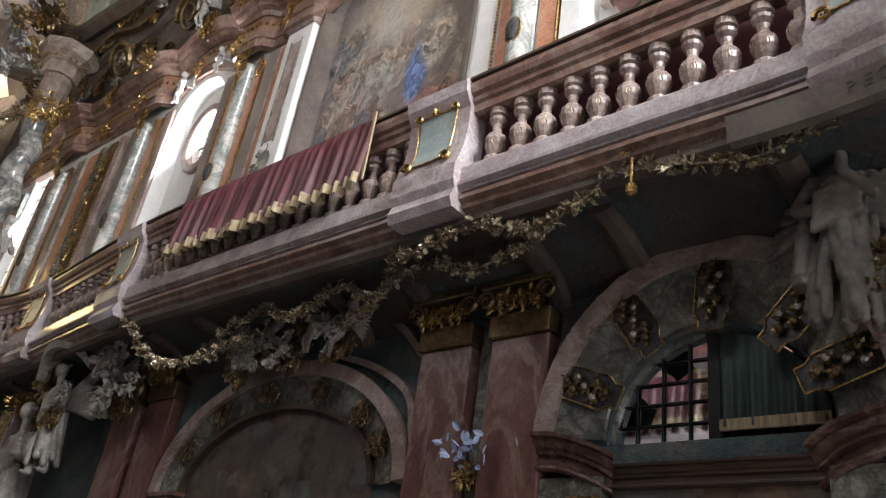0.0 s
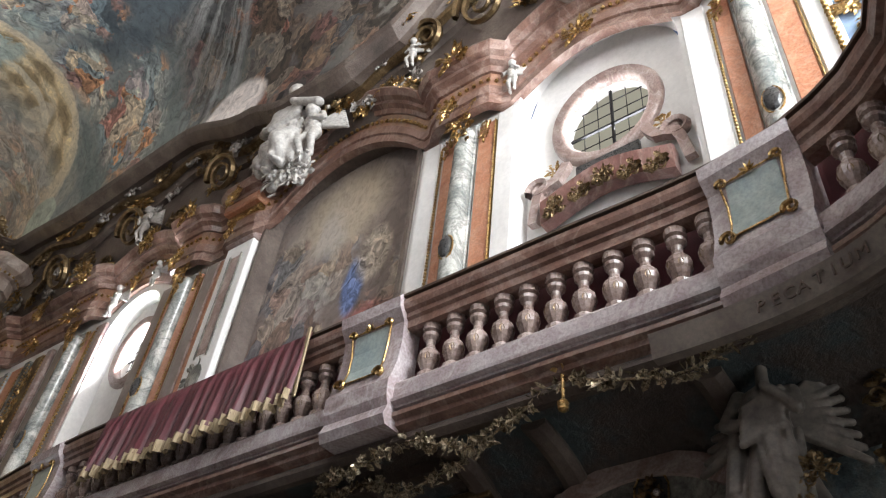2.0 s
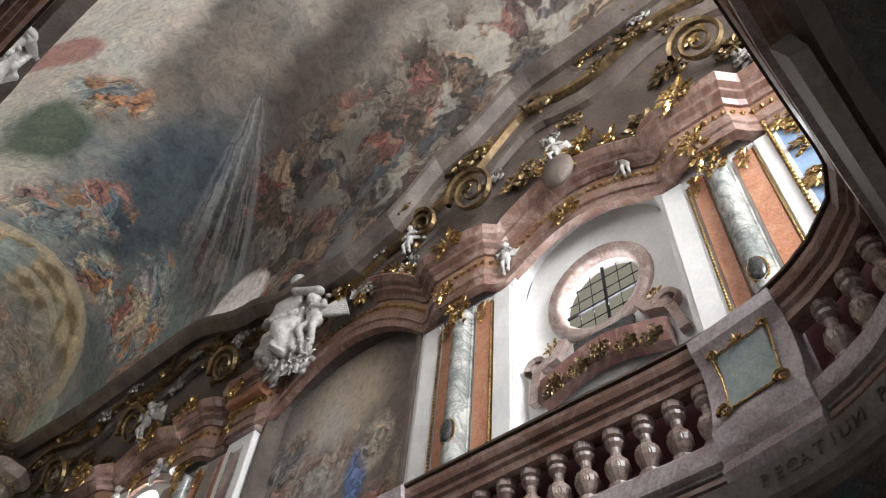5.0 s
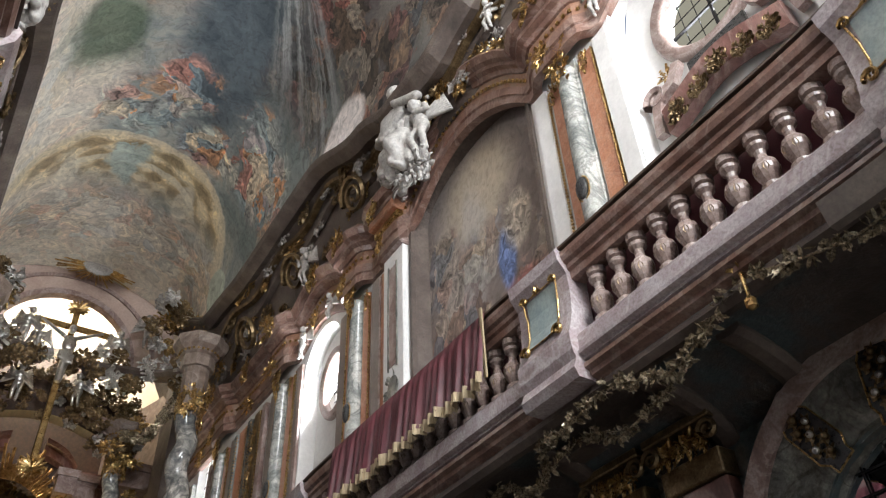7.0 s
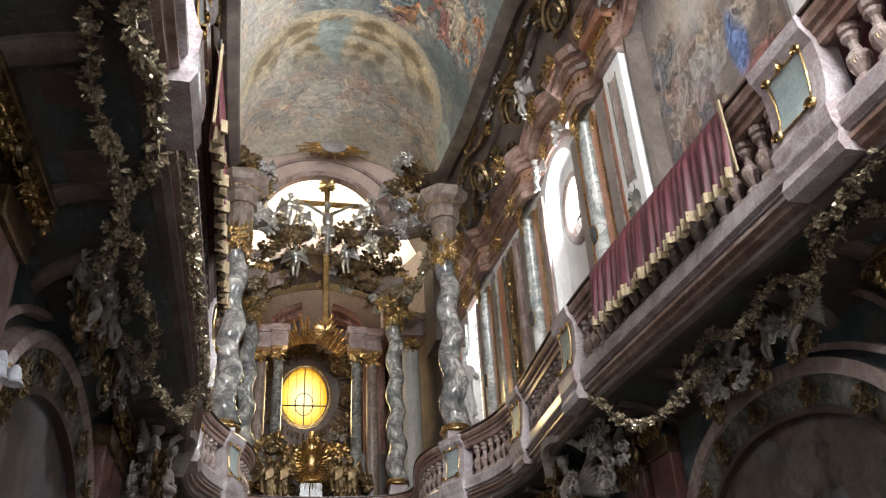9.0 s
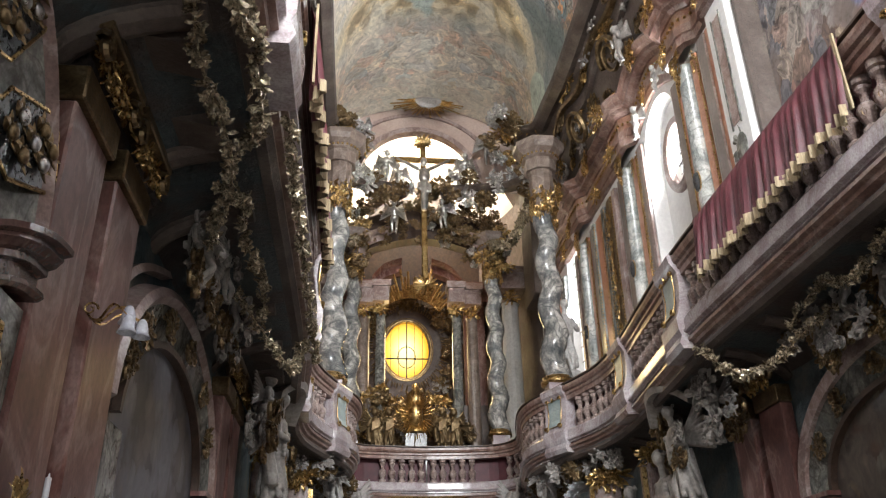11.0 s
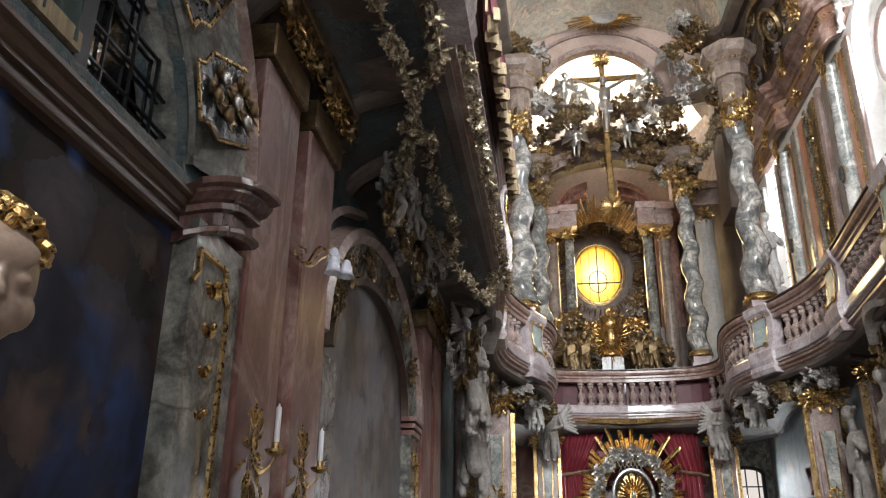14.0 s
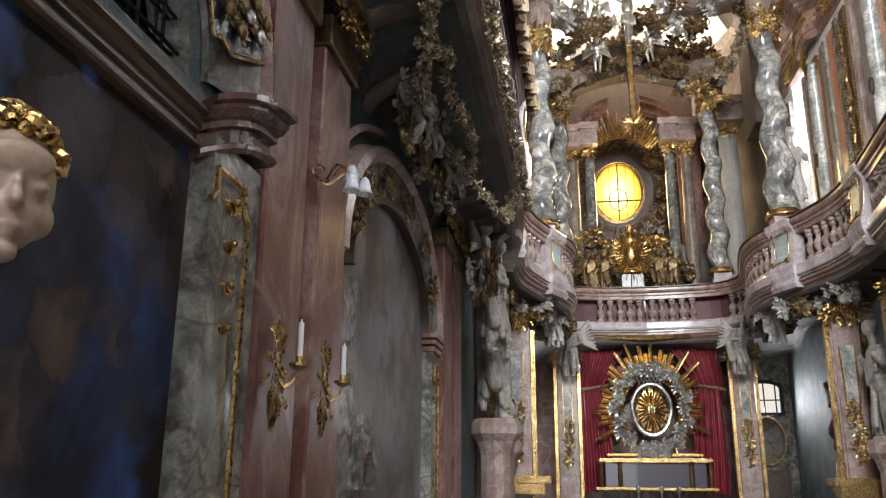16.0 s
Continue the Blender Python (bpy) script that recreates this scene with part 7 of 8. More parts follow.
for s, nm in SIDES:
    south = s > 0
    # first bay: arched recess
    g = thing("arch_bay", "round arched recess framed in grey marble with brown mouldings", "arch", kind="structure")
    moulding("outer_moulding", arc_pts(s, 3.42, 2.4, 3.36, 1.3, 1.36), [(-0.09, -0.09), (-0.1, 0.04), (-0.03, 0.1), (0.05, 0.06), (0.1, 0.02), (0.09, -0.09)], PINK_MARBLE, g, up=Vector((1, 0, 0)))
    bm = bmesh.new()
    arch_band(bm, s, 2.4, 3.36, 1.24, 1.3, 3.36, 0.84, 0.84, 3.47)
    arch_band(bm, s, 2.4, 3.36, 0.84, 0.84, 3.47, 0.8, 0.78, 3.62)
    part("archivolt", bm, GREY_MARBLE, g)
    for y0, y1 in ((3.18, 3.715), (1.085, 1.62)):
        bm = bmesh.new()
        box(bm, (side_x(s, 3.45), (y0 + y1) / 2, 1.53), (0.16, y1 - y0, 3.06))
        part("jamb", bm, GREY_MARBLE, g, "grey veined marble jamb")
    prof = [(s * u, v * 0.62 + 0.04) for u, v in ((0.1, -0.28), (-0.04, -0.28), (-0.065, -0.25), (-0.06, -0.21), (-0.02, -0.19), (-0.02, -0.09), (-0.06, -0.07), (-0.06, -0.02), (-0.09, 0.0), (-0.12, 0.06), (-0.12, 0.09), (-0.16, 0.11), (-0.16, 0.16), (0.1, 0.16))]
    for y0, y1, y2 in ((3.72, 3.3, 3.14), (1.08, 1.5, 1.66)):
        pts = spline([(side_x(s, 3.36), y0, 3.24), (side_x(s, 3.36), (y0 + y1) / 2, 3.22), (side_x(s, 3.38), y1, 3.15), (side_x(s, 3.46), y2, 3.06)], 0.06)
        moulding("impost", pts if y0 < y2 else pts[::-1], prof, IMPOST, g)
    moulding("sill_moulding", [(side_x(s, 3.46), 1.6, 3.06), (side_x(s, 3.46), 3.2, 3.06)], [(u * 0.55, v * 0.6) for u, v in prof], DARK_WOOD, g)
    bm = bmesh.new()
    box(bm, (side_x(s, 3.492), 2.4, 2.0), (0.02, 1.7, 2.1))
    cv = thing("altar_painting", "dark altar painting with a blue cloudy sky" if not south else "dim brown altar painting", "painting")
    part("canvas", bm, ALTARPIECE if not south else BROWN_CANVAS, cv)
    bm = bmesh.new()
    for yy in (1.57, 3.23):
        box(bm, (side_x(s, 3.475), yy, 2.0), (0.05, 0.05, 2.1))
    part("frame", bm, DARK_WOOD, cv, "thin dark frame")
    # lunette window: mirror-dark glass on one half, green curtain on the other
    g = thing("window_" + ("6" if south else "7"), "half-round leaded window with a dark green gold-fringed curtain", "window", kind="structure")
    bm = bmesh.new()
    x = side_x(s, 3.62)
    bm.faces.new([bm.verts.new(p) for p in [(x, 2.4 + 0.82 * math.cos(math.pi * k / 24), 3.32 + 0.82 * math.sin(math.pi * k / 24)) for k in range(25)]])
    gm, gt_, gb_ = shader("reflecting_pane_" + nm, 0.04, 0.0)
    gb_.inputs["Base Color"].default_value = (0.8, 0.82, 0.86, 1)
    gb_.inputs["Metallic"].default_value = 1.0
    part("pane", bm, gm, g)
    bm = bmesh.new()
    for k in range(-3, 4):
        y = 2.4 + 0.21 * k
        hh = math.sqrt(max(0.01, 0.8 ** 2 - (y - 2.4) ** 2))
        box(bm, (side_x(s, 3.6), y, 3.32 + hh / 2), (0.014, 0.012, hh))
    for k in range(1, 5):
        hw = math.sqrt(max(0.01, 0.8 ** 2 - (0.16 * k) ** 2))
        box(bm, (side_x(s, 3.6), 2.4, 3.32 + 0.16 * k), (0.014, 2 * hw, 0.012))
    box(bm, (side_x(s, 3.57), 2.4, 3.72), (0.05, 0.09, 0.8))
    part("glazing_bars", bm, IRON, g)
    bm = bmesh.new()
    rows = []
    for i in range(61):
        y = 1.62 + 0.74 * i / 60
        top = 3.32 + math.sqrt(max(0.004, 0.8 ** 2 - (y - 2.4) ** 2))
        o = 0.025 * math.sin(i * 0.8) + 0.012 * math.sin(i * 0.37)
        rows.append([bm.verts.new((side_x(s, 3.55 - o * k / 4), y, top + (3.4 - top) * k / 4)) for k in range(5)])
    for a, b in zip(rows, rows[1:]):
        for k in range(4):
            bm.faces.new((a[k], a[k + 1], b[k + 1], b[k]))
    part("curtain", bm, GREEN_CLOTH, g, "dark green curtain", smooth=True)
    bm = bmesh.new()
    box(bm, (side_x(s, 3.54), 1.99, 3.42), (0.03, 0.74, 0.08))
    part("curtain_fringe", bm, FRINGE, g, "gold fringe")
    for ang in (22, 58, 95, 132, 160):
        a = radians(ang)
        rosette_panel(s, 2.4 + 1.0 * math.cos(a), 3.36 + 1.02 * math.sin(a), 3.37, (90 - ang) * (-1 if s > 0 else 1) * (-1), "dark cartouche with pearl and gilt rosettes on the grey arch")
    gold_panel(s, 3.12, 3.52, 0.3, 2.9, 3.355, "gilt-lined panel with hanging husks on the grey jamb")

    # piers with paired red pilasters
    for base in (0.0, 5.6):
        g = thing("pier_" + nm, "pair of mottled red marble pilasters with gilt capitals", "pier", kind="structure")
        for y0, y1 in ((3.72, 4.32), (4.55, 5.15)):
            y0, y1 = y0 + base, y1 + base
            strip("pilaster", s, y0, y1, 0.3, 4.28, 0.16, RED_MARBLE, g, "", 0.015)
            strip("pilaster_base", s, y0 - 0.05, y1 + 0.05, 0, 0.3, 0.22, GREY_MARBLE, g)
            strip("capital_block", s, y0 - 0.02, y1 + 0.02, 4.28, 4.5, 0.2, OLD_GOLD, g)
            strip("capital_abacus", s, y0 - 0.08, y1 + 0.08, 4.72, 4.8, 0.3, OLD_GOLD, g)
            for k in range(5):
                part("capital_leaf", RND.choice(CLUMPS), None, g, at=wallm(s, y0 + 0.06 + 0.12 * k, 4.6, 3.28) @ Matrix.Diagonal((0.45, 0.5, 0.5, 1)))
            for yy in (y0 - 0.02, y1 + 0.02):
                bm = bmesh.new()
                scroll(bm, Matrix.Identity(4), 0.09, 1.6, 0.024)
                part("capital_volute", bm, OLD_GOLD, g, at=wallm(s, yy, 4.62, 3.24))
            # fluted console above
            bm = bmesh.new()
            pts = spline([(side_x(s, 3.4), (y0 + y1) / 2, 4.8), (side_x(s, 3.2), (y0 + y1) / 2, 4.92), (side_x(s, 2.8), (y0 + y1) / 2, 4.86)], 0.08)
            sweep(bm, pts, [(-0.16, -0.06), (-0.16, 0.05), (0.16, 0.05), (0.16, -0.06)])
            part("console", bm, STUCCO, g)
        strip("recess_strip", s, 4.33 + base, 4.54 + base, 0, 4.8, 0.03, GREY_MARBLE, g)
    # second bay: wide flat arch with a painting
    g = thing("arch_bay", "wide depressed arch of grey and brown stucco round a dim painting", "arch", kind="structure")
    moulding("outer_moulding", arc_pts(s, 3.42, 7.2, 3.1, 2.0, 1.28, 36), [(-0.07, -0.09), (-0.08, 0.04), (-0.02, 0.09), (0.05, 0.06), (0.08, -0.09)], PINK_MARBLE, g, up=Vector((1, 0, 0)))
    bm = bmesh.new()
    arch_band(bm, s, 7.2, 3.1, 1.94, 1.22, 3.38, 1.55, 0.88, 3.48, 36)
    part("archivolt", bm, GREY_MARBLE, g)
    moulding("inner_moulding", arc_pts(s, 3.46, 7.2, 3.1, 1.56, 0.88, 36), [(-0.03, -0.05), (-0.03, 0.05), (0.03, 0.05), (0.03, -0.05)], DARK_WOOD, g, up=Vector((1, 0, 0)))
    for y0, y1 in ((8.76, 9.16), (5.24, 5.64)):
        bm = bmesh.new()
        box(bm, (side_x(s, 3.45), (y0 + y1) / 2, 1.48), (0.14, y1 - y0, 2.96))
        part("jamb", bm, GREY_MARBLE, g)
        for k in range(3 if y0 > 7 else 0):
            bm = bmesh.new()
            box(bm, (side_x(s, 3.43 - 0.015 * k), (y0 + y1) / 2, 2.94 + 0.07 * k), (0.16, y1 - y0 + 0.06 + 0.04 * k, 0.05))
            part("impost", bm, RED_MARBLE, g)
    cv = thing("wall_painting", "dim painting under the wide arch", "painting")
    bm = bmesh.new()
    bm.faces.new([bm.verts.new(p) for p in [(side_x(s, 3.49), 5.65, 0.2), (side_x(s, 3.49), 8.75, 0.2)] + [(side_x(s, 3.49), 7.2 + 1.55 * math.cos(math.pi * k / 24), 3.1 + 0.88 * math.sin(math.pi * k / 24)) for k in range(25)]])
    part("canvas", bm, BROWN_CANVAS if south else painted("grey_blue_canvas", ([(0.3, (0.06, 0.06, 0.075)), (0.5, (0.12, 0.125, 0.15)), (0.7, (0.2, 0.2, 0.23))], [(0.3, (0.05, 0.045, 0.05)), (0.5, (0.13, 0.11, 0.1)), (0.7, (0.2, 0.2, 0.22))]), 0.7, 2.0, 0.35, dark=0.3), cv)
    for ang in (28, 55, 84, 112, 140, 160):
        a = radians(ang)
        ornament(DARK, wallm(s, 7.2 + 1.75 * math.cos(a), 3.1 + 1.05 * math.sin(a), 3.4, (90 - ang)), 0.55, "worn gilt foliage relief on the archivolt", "archivolt_relief")
    gold_panel(s, 8.82, 9.1, 0.4, 2.75, 3.375, "gilt-lined panel with hanging husks on the grey jamb")
    # ribs of brown stucco, scrolls on the spandrels
    for pts in ([(3.62, 3.6), (3.5, 4.2), (3.0, 4.75), (2.4, 4.9), (1.6, 4.86)], [(5.2, 4.3), (5.7, 4.75), (6.4, 4.85), (7.2, 4.75), (8.0, 4.85)], [(3.6, 4.85), (3.2, 4.8), (2.9, 4.95)], [(5.2, 3.4), (5.3, 3.9), (5.8, 4.25), (6.5, 4.5)]):
        bm = bmesh.new()
        sweep(bm, spline([(side_x(s, 3.47), y, z) for y, z in pts], 0.1), [(-0.03, -0.05), (-0.04, 0.04), (0.02, 0.06), (0.04, -0.05)], up=Vector((1, 0, 0)))
        tagged(part("stucco_rib", bm, PINK_MARBLE), "brown stucco rib curving over the blue-green wall", "rib")
    rr = random.Random(41 + s)
    for k in range(14):
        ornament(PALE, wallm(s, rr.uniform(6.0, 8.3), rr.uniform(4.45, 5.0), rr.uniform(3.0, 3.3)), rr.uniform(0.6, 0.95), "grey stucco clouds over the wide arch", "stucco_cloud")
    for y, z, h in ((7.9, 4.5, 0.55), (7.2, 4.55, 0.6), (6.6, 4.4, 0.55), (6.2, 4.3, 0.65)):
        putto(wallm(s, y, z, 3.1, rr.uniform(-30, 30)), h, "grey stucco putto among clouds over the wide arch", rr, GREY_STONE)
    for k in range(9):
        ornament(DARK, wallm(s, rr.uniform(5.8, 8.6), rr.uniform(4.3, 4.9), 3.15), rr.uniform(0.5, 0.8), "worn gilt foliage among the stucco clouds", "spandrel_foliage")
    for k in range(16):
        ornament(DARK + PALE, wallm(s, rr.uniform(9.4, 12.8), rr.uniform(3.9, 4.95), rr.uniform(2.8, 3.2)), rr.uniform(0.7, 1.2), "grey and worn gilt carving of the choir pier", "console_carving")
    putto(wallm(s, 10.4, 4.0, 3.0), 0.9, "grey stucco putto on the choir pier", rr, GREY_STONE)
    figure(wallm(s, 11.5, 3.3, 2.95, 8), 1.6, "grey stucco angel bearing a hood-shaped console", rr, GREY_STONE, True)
    bm = bmesh.new()
    sweep(bm, spline([(side_x(s, 2.95), 11.0, 4.75), (side_x(s, 2.75), 11.3, 5.0), (side_x(s, 2.7), 11.8, 5.02), (side_x(s, 2.85), 12.2, 4.7)], 0.08), [(-0.12, -0.05), (-0.14, 0.06), (0.14, 0.06), (0.12, -0.05)])
    tagged(part("hood_console", bm, GREY_STONE), "grey hood-shaped stucco console", "console")
    garland([(side_x(s, d), y, z) for d, y, z in ((2.5, 1.15, 4.97), (2.5, 1.6, 4.8), (2.48, 2.0, 4.86), (2.48, 2.45, 5.0), (2.5, 2.65, 5.0), (2.5, 2.95, 4.84), (2.5, 3.3, 4.72), (2.5, 3.65, 4.82), (2.5, 3.95, 4.96), (2.5, 4.25, 4.88), (2.5, 4.6, 4.8), (2.6, 4.9, 4.88), (2.8, 5.2, 4.82), (2.9, 5.55, 4.62), (3.0, 5.95, 4.58))],
            "pale gilt garland of leaves and flowers under the gallery", 0.062, 30, PALE_GILT, 51)
    if s < 0:
        garland([(side_x(s, 2.36), 4.9 + 0.35 * k, 5.02 - 0.06 * (k % 3)) for k in range(16)], "gilt garland along the lower edge of the gallery front", 0.05, 26, PALE_GILT, 57)
    garland([(side_x(s, 2.75 + 0.04 * (k % 2)), 3.4 + 0.4 * k, 4.86 - 0.1 * (k % 3)) for k in range(12)], "dim gilt garland under the gallery floor", 0.055, 26, PALE_GILT, 58)
    garland([(side_x(s, d), y, z) for d, y, z in ((2.5, 9.6, 5.0), (2.5, 9.3, 4.9), (2.5, 8.9, 4.55), (2.52, 8.4, 4.3), (2.6, 8.0, 4.3), (2.8, 7.7, 4.5), (3.0, 7.3, 4.7))], "pale gilt garland of leaves and flowers under the gallery", 0.062, 30, PALE_GILT, 52)
    bm = bmesh.new()
    tube(bm, (0, 0, 0), (0, 0, -0.3), 0.02, 0.012, 8)
    lathe(bm, [(0.012, -0.36), (0.04, -0.34), (0.045, -0.28), (0.015, -0.25)], 8)
    for k in range(5):
        leaf(bm, Matrix.Translation((0, 0, 0)) @ turn_to((math.cos(k * 1.26), math.sin(k * 1.26), -0.2), 1.5), 0.1, 0.05, 1.0)
    tagged(part("hanging_tassel", bm, GOLD, at=Matrix.Translation((side_x(s, 2.46), 2.5, 5.1))), "gilt tassel hanging from the gallery's edge", "tassel")

# ---- south side: the angel that bears the gallery, crystal sconce, inscription ----
rr = random.Random(77)
figure(wallm(1, 1.35, 3.7, 2.95, -8), 1.4, "large grey stucco angel bearing the gallery with spread wings and drapery", rr, SHADED_STONE, True)
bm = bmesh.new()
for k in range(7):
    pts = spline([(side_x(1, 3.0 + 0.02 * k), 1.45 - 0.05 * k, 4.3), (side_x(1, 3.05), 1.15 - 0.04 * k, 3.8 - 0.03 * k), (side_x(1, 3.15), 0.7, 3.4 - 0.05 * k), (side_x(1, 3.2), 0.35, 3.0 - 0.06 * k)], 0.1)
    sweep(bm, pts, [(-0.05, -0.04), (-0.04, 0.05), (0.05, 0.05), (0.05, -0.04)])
ob = part("stone_drapery", bm, SHADED_STONE, smooth=True)
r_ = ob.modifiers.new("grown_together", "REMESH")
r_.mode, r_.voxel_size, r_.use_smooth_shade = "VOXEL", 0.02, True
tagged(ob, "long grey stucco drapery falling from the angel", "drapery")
for y, z in ((1.05, 4.15), (1.2, 4.0)):
    ornament(DARK, wallm(1, y, z, 2.9), 0.4, "worn gilt folds of the angel's robe", "gilt_folds")
for k in range(8):
    ornament(DARK + PALE, wallm(1, rr.uniform(-0.2, 0.8), rr.uniform(4.2, 4.9), rr.uniform(3.1, 3.4)), rr.uniform(0.5, 0.8), "dim stucco scrollwork under the gallery's corner", "console_carving")
g = thing("inscribed_band", "curved stone band with engraved capitals under the gallery's corner", "inscription")
line = [p for p in gallery_path(1, 0, -0.6, 1.75, off=-0.1, step=0.02)]
bm = bmesh.new()
sweep(bm, line, [(-0.02, 4.82), (-0.06, 5.0), (0.04, 5.0), (0.06, 4.82)])
part("band", bm, mottled("band_stone", [(0.3, (0.13, 0.1, 0.085)), (0.7, (0.24, 0.2, 0.17))], 4, 30, 0.55), g)
TEXT = "PECATIUM PESSI"
acc = 0.0
rev = line[::-1]
want = 0.78
j = 0
for a, b in zip(rev, rev[1:]):
    acc += (b - a).length
    if acc >= want and j < len(TEXT):
        if TEXT[j] != " ":
            cu = bpy.data.curves.new("letter", "FONT")
            cu.body, cu.size, cu.extrude, cu.align_x = TEXT[j], 0.125, 0.005, "CENTER"
            cu.materials.append(DARK_WOOD)
            d = (b - a).normalized()
            m = Matrix((d, Vector((0, 0, 1)), d.cross(Vector((0, 0, 1))))).transposed()
            lo = new("letter", cu)
            lo.parent = g
            lo.matrix_basis = Matrix.Translation(Vector((a.x, a.y, 4.86)) + d.cross(Vector((0, 0, 1))) * 0.062) @ m.to_4x4()
        want = acc + 0.088
        j += 1
g = thing("crystal_sconce", "wall sconce of blue-white crystal drops on a gilt bracket", "sconce", wallm(1, 4.43, 3.1, 3.4))
CRYSTAL = plain("blue_crystal", (0.45, 0.55, 0.8), 0.12)
for k in range(30):
    p = Vector((rr.gauss(0, 0.14), rr.uniform(0.05, 0.25), rr.gauss(0.22, 0.07)))
    bm = bmesh.new()
    leaf(bm, Matrix.Translation(p) @ turn_to((rr.gauss(0, 1), rr.random(), rr.gauss(0, 1)), rr.uniform(0, 6)), 0.09, 0.05, 0.4, 3)
    part("crystal", bm, CRYSTAL, g, "blue-white crystal drop")
part("bracket", CLUMPS[0], None, g, at=Matrix.Translation((0, 0.06, 0)) @ Matrix.Diagonal((0.5, 0.6, 0.6, 1)))

# ---- north side: lamp, sconces, niche and putto ----
g = thing("tulip_lamp", "brass wall lamp with three frosted glass tulip shades", "lamp", wallm(-1, 4.43, 3.3, 3.35) @ Matrix.Scale(0.72, 4))
bm = bmesh.new()
for x1, y1, z1 in ((0.0, 0.34, 0.1), (-0.2, 0.4, 0.06), (0.12, 0.38, -0.02)):
    pts = spline([(0, 0, 0.08), (x1 * 0.3, 0.12, -0.02), (x1 * 0.7, 0.24, 0.1), (x1, y1, z1)], 0.04)
    sweep(bm, pts, [(-0.008, -0.008), (-0.008, 0.008), (0.008, 0.008), (0.008, -0.008)])
scroll(bm, Matrix.Translation((0.02, 0.05, 0.08)) @ Matrix.Rotation(1.57, 4, "Z"), 0.06, 1.3, 0.01)
part("arms", bm, GOLD, g, "brass arms")
frost = mottled("frosted_glass", [(0.3, (0.5, 0.52, 0.6)), (0.7, (0.72, 0.74, 0.8))], 8, 40, 0.25, dirt=0.2)
for x1, y1, z1 in ((0.0, 0.34, 0.1), (-0.2, 0.4, 0.06), (0.12, 0.38, -0.02)):
    bm = bmesh.new()
    lathe(bm, [(0.02, 0.02), (0.035, -0.0), (0.05, -0.05), (0.055, -0.09), (0.075, -0.13), (0.07, -0.128), (0.05, -0.09), (0.04, -0.04)], 14, Matrix.Translation((x1, y1, z1)))
    part("shade", bm, frost, g, "frosted glass tulip shade", smooth=True)
for y in (3.9, 4.68):
    g = thing("candle_sconce", "gilt rococo wall sconce with one white candle", "sconce", wallm(-1, y, 2.12, 3.33), "sconces on the pier")
    part("backplate", TALL[0], None, g, at=Matrix.Translation((0, 0.03, 0)) @ Matrix.Diagonal((0.95, 0.6, 0.95, 1)))
    bm = bmesh.new()
    sweep(bm, spline([(0, 0.04, -0.06), (-0.02, 0.07, -0.1), (-0.03, 0.12, -0.06), (-0.03, 0.14, 0.0)], 0.03), [(-0.008, -0.008), (-0.008, 0.008), (0.008, 0.008), (0.008, -0.008)])
    lathe(bm, [(0.015, 0.0), (0.05, 0.02), (0.055, 0.035), (0.02, 0.04), (0.02, 0.07)], 12, Matrix.Translation((-0.03, 0.14, -0.02)))
    part("arm", bm, GOLD, g)
    bm = bmesh.new()
    lathe(bm, [(0.014, 0.05), (0.014, 0.24), (0.006, 0.245), (0.003, 0.26)], 10, Matrix.Translation((-0.03, 0.14, -0.02)))
    part("candle", bm, plain("wax", (0.8, 0.8, 0.84), 0.5), g, "white candle")
g = thing("confessional_hood", "dark round-headed grey moulded niche at the foot of the wall", "niche", (0, 0, 0))
for k in range(3):
    moulding("hood_ring", arc_pts(-1, 3.44 - 0.03 * k, 5.95, 1.5, 0.42 - 0.09 * k, 0.5 - 0.09 * k, 20), [(-0.05, -0.06), (-0.05, 0.05), (0.05, 0.05), (0.05, -0.06)], GREY_MARBLE, g, up=Vector((1, 0, 0)))
# flat black sheet stands in for the shade inside the niche
bm = bmesh.new()
bm.faces.new([bm.verts.new(p) for p in arc_pts(-1, 3.47, 5.95, 1.5, 0.3, 0.36, 20) + [(side_x(-1, 3.47), 5.65, 0), (side_x(-1, 3.47), 6.25, 0)]])
part("niche_shade_sheet", bm, BLACK, g)

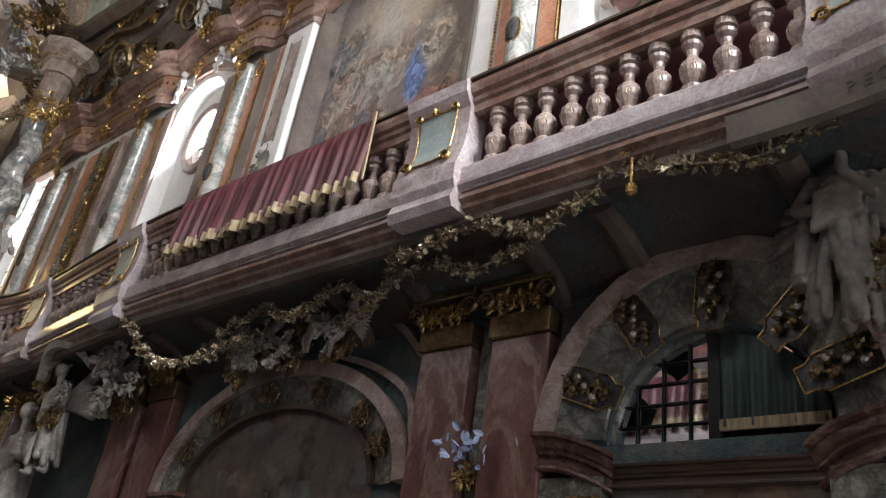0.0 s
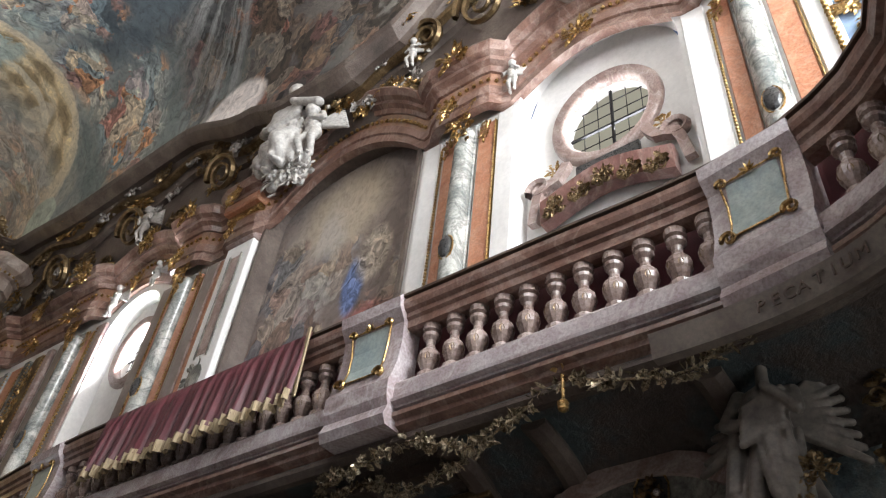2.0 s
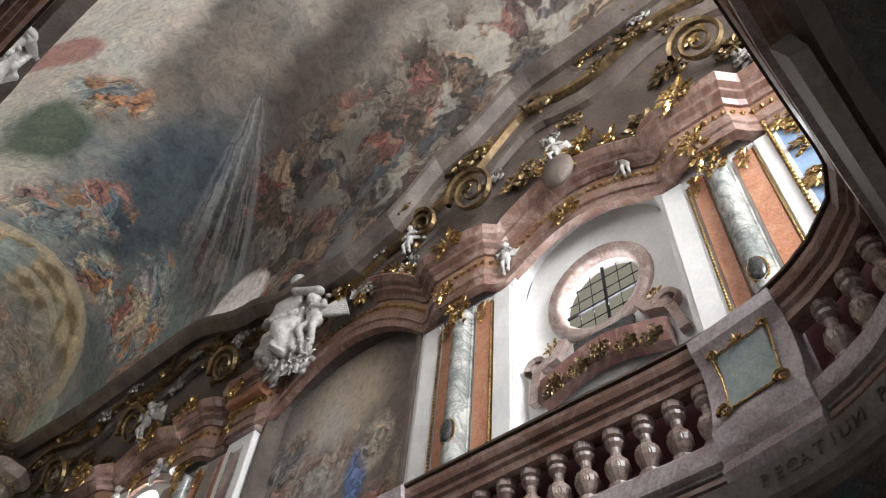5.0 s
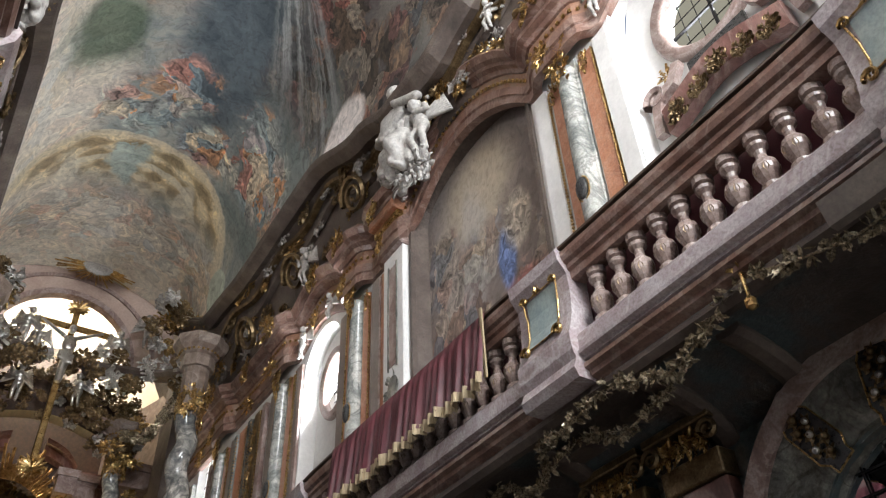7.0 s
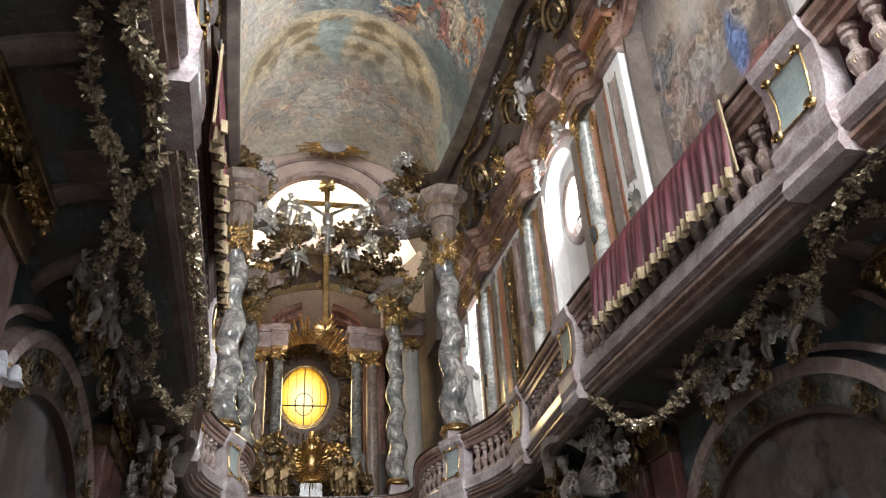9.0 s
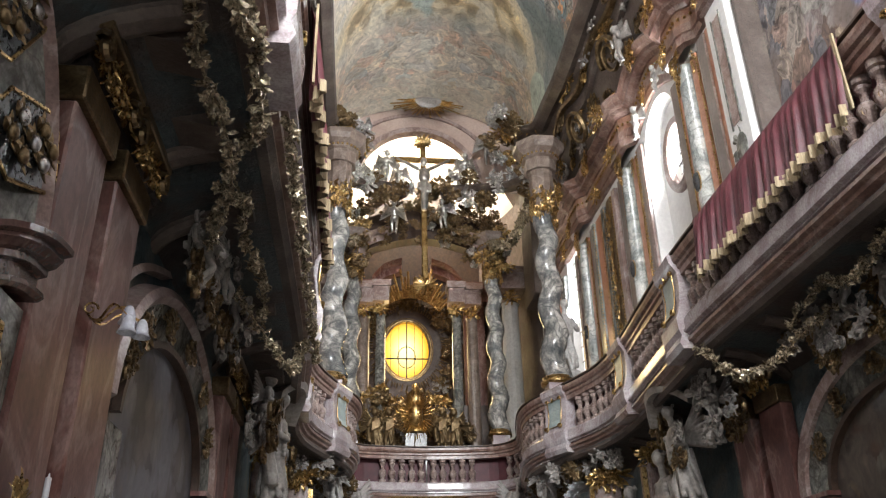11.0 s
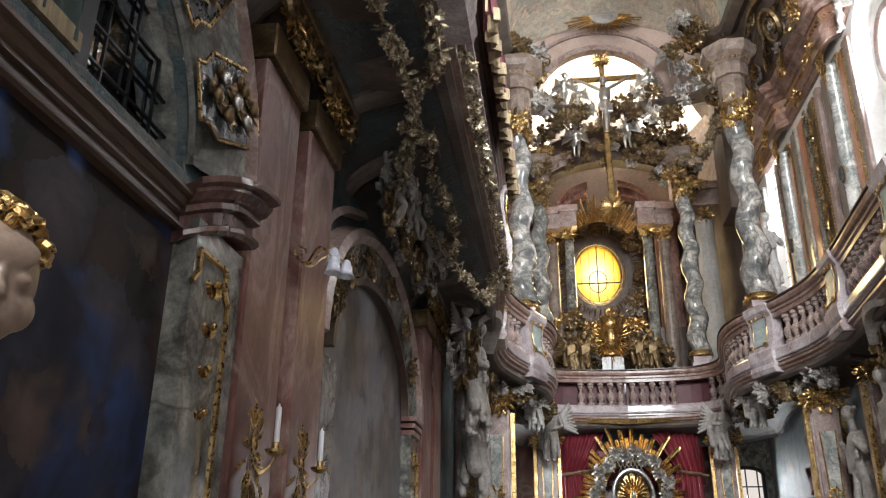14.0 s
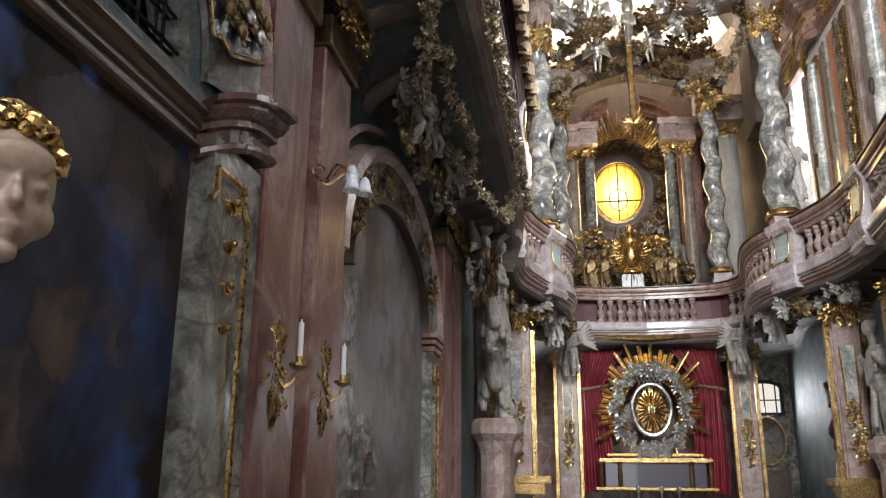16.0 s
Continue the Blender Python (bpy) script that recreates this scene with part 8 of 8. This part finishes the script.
# the painted putto near the camera: one carved mass with gilt curls
bm = bmesh.new()
for c, r in (((0, 0, 0), (0.088, 0.098, 0.115)), ((0.0, -0.06, -0.045), (0.06, 0.045, 0.055)), ((0.043, -0.055, -0.04), (0.036, 0.034, 0.036)), ((-0.043, -0.055, -0.04), (0.036, 0.034, 0.036)),
             ((0, -0.103, -0.018), (0.013, 0.016, 0.014)), ((0, -0.095, 0.0), (0.009, 0.012, 0.025)), ((0, -0.098, -0.058), (0.022, 0.012, 0.007)), ((0, -0.096, -0.07), (0.017, 0.012, 0.008)), ((0, -0.085, -0.098), (0.026, 0.024, 0.02)),
             ((0, -0.085, 0.045), (0.055, 0.018, 0.03)), ((0.036, -0.084, 0.008), (0.017, 0.012, 0.009)), ((-0.036, -0.084, 0.008), (0.017, 0.012, 0.009)),
             ((-0.12, 0.06, -0.26), (0.14, 0.1, 0.11)), ((-0.24, 0.1, -0.4), (0.13, 0.11, 0.18))):
    ball(bm, c, r, 3)
tube(bm, (-0.01, 0.01, -0.07), (-0.1, 0.05, -0.2), 0.05, 0.06, 12)
tube(bm, (-0.24, 0.1, -0.4), (-0.62, 1.02, -0.62), 0.1, 0.07, 12)
FLESH = mottled("painted_flesh", [(0.3, (0.15, 0.1, 0.075)), (0.7, (0.24, 0.17, 0.125))], 5, 40, 0.42, dirt=0.3, bumps=0.05)
ob = part("putto", bm, FLESH, smooth=True, at=Matrix.Translation((-0.812, 0.985, 1.98)) @ Matrix.Rotation(radians(58), 4, "Z") @ Matrix.Rotation(radians(12), 4, "X") @ Matrix.Scale(0.88, 4))
r_ = ob.modifiers.new("grown_together", "REMESH")
r_.mode, r_.voxel_size, r_.use_smooth_shade = "VOXEL", 0.0055, True
me = baked(ob)
bm = bmesh.new()
bm.from_mesh(me)
for f in bm.faces:
    f.material_index, f.smooth = 0, True
count = len(bm.faces)
for k in range(150):
    a, e = rr.uniform(0, 2 * math.pi), rr.uniform(0.0, 1.5)
    p = Vector((0.088 * math.cos(a) * math.cos(e), 0.098 * math.sin(a) * math.cos(e) + 0.01, 0.035 + 0.09 * math.sin(e)))
    if p.y < -0.045 and p.z < 0.09:
        continue
    scroll(bm, Matrix.Translation(p) @ Matrix.Rotation(rr.uniform(0, 6), 4, "Z") @ Matrix.Rotation(rr.uniform(-1, 1), 4, "X"), rr.uniform(0.014, 0.024), 1.2, 0.006, 12)
bm.faces.ensure_lookup_table()
for f in bm.faces[count:]:
    f.material_index = 1
me.materials.clear()
me.materials.append(FLESH)
me.materials.append(GOLD)
bm.to_mesh(me)
bm.free()
ob.modifiers.clear()
ob.data = me
tagged(ob, "painted wooden putto with gilt curls beside the altar painting", "statue")
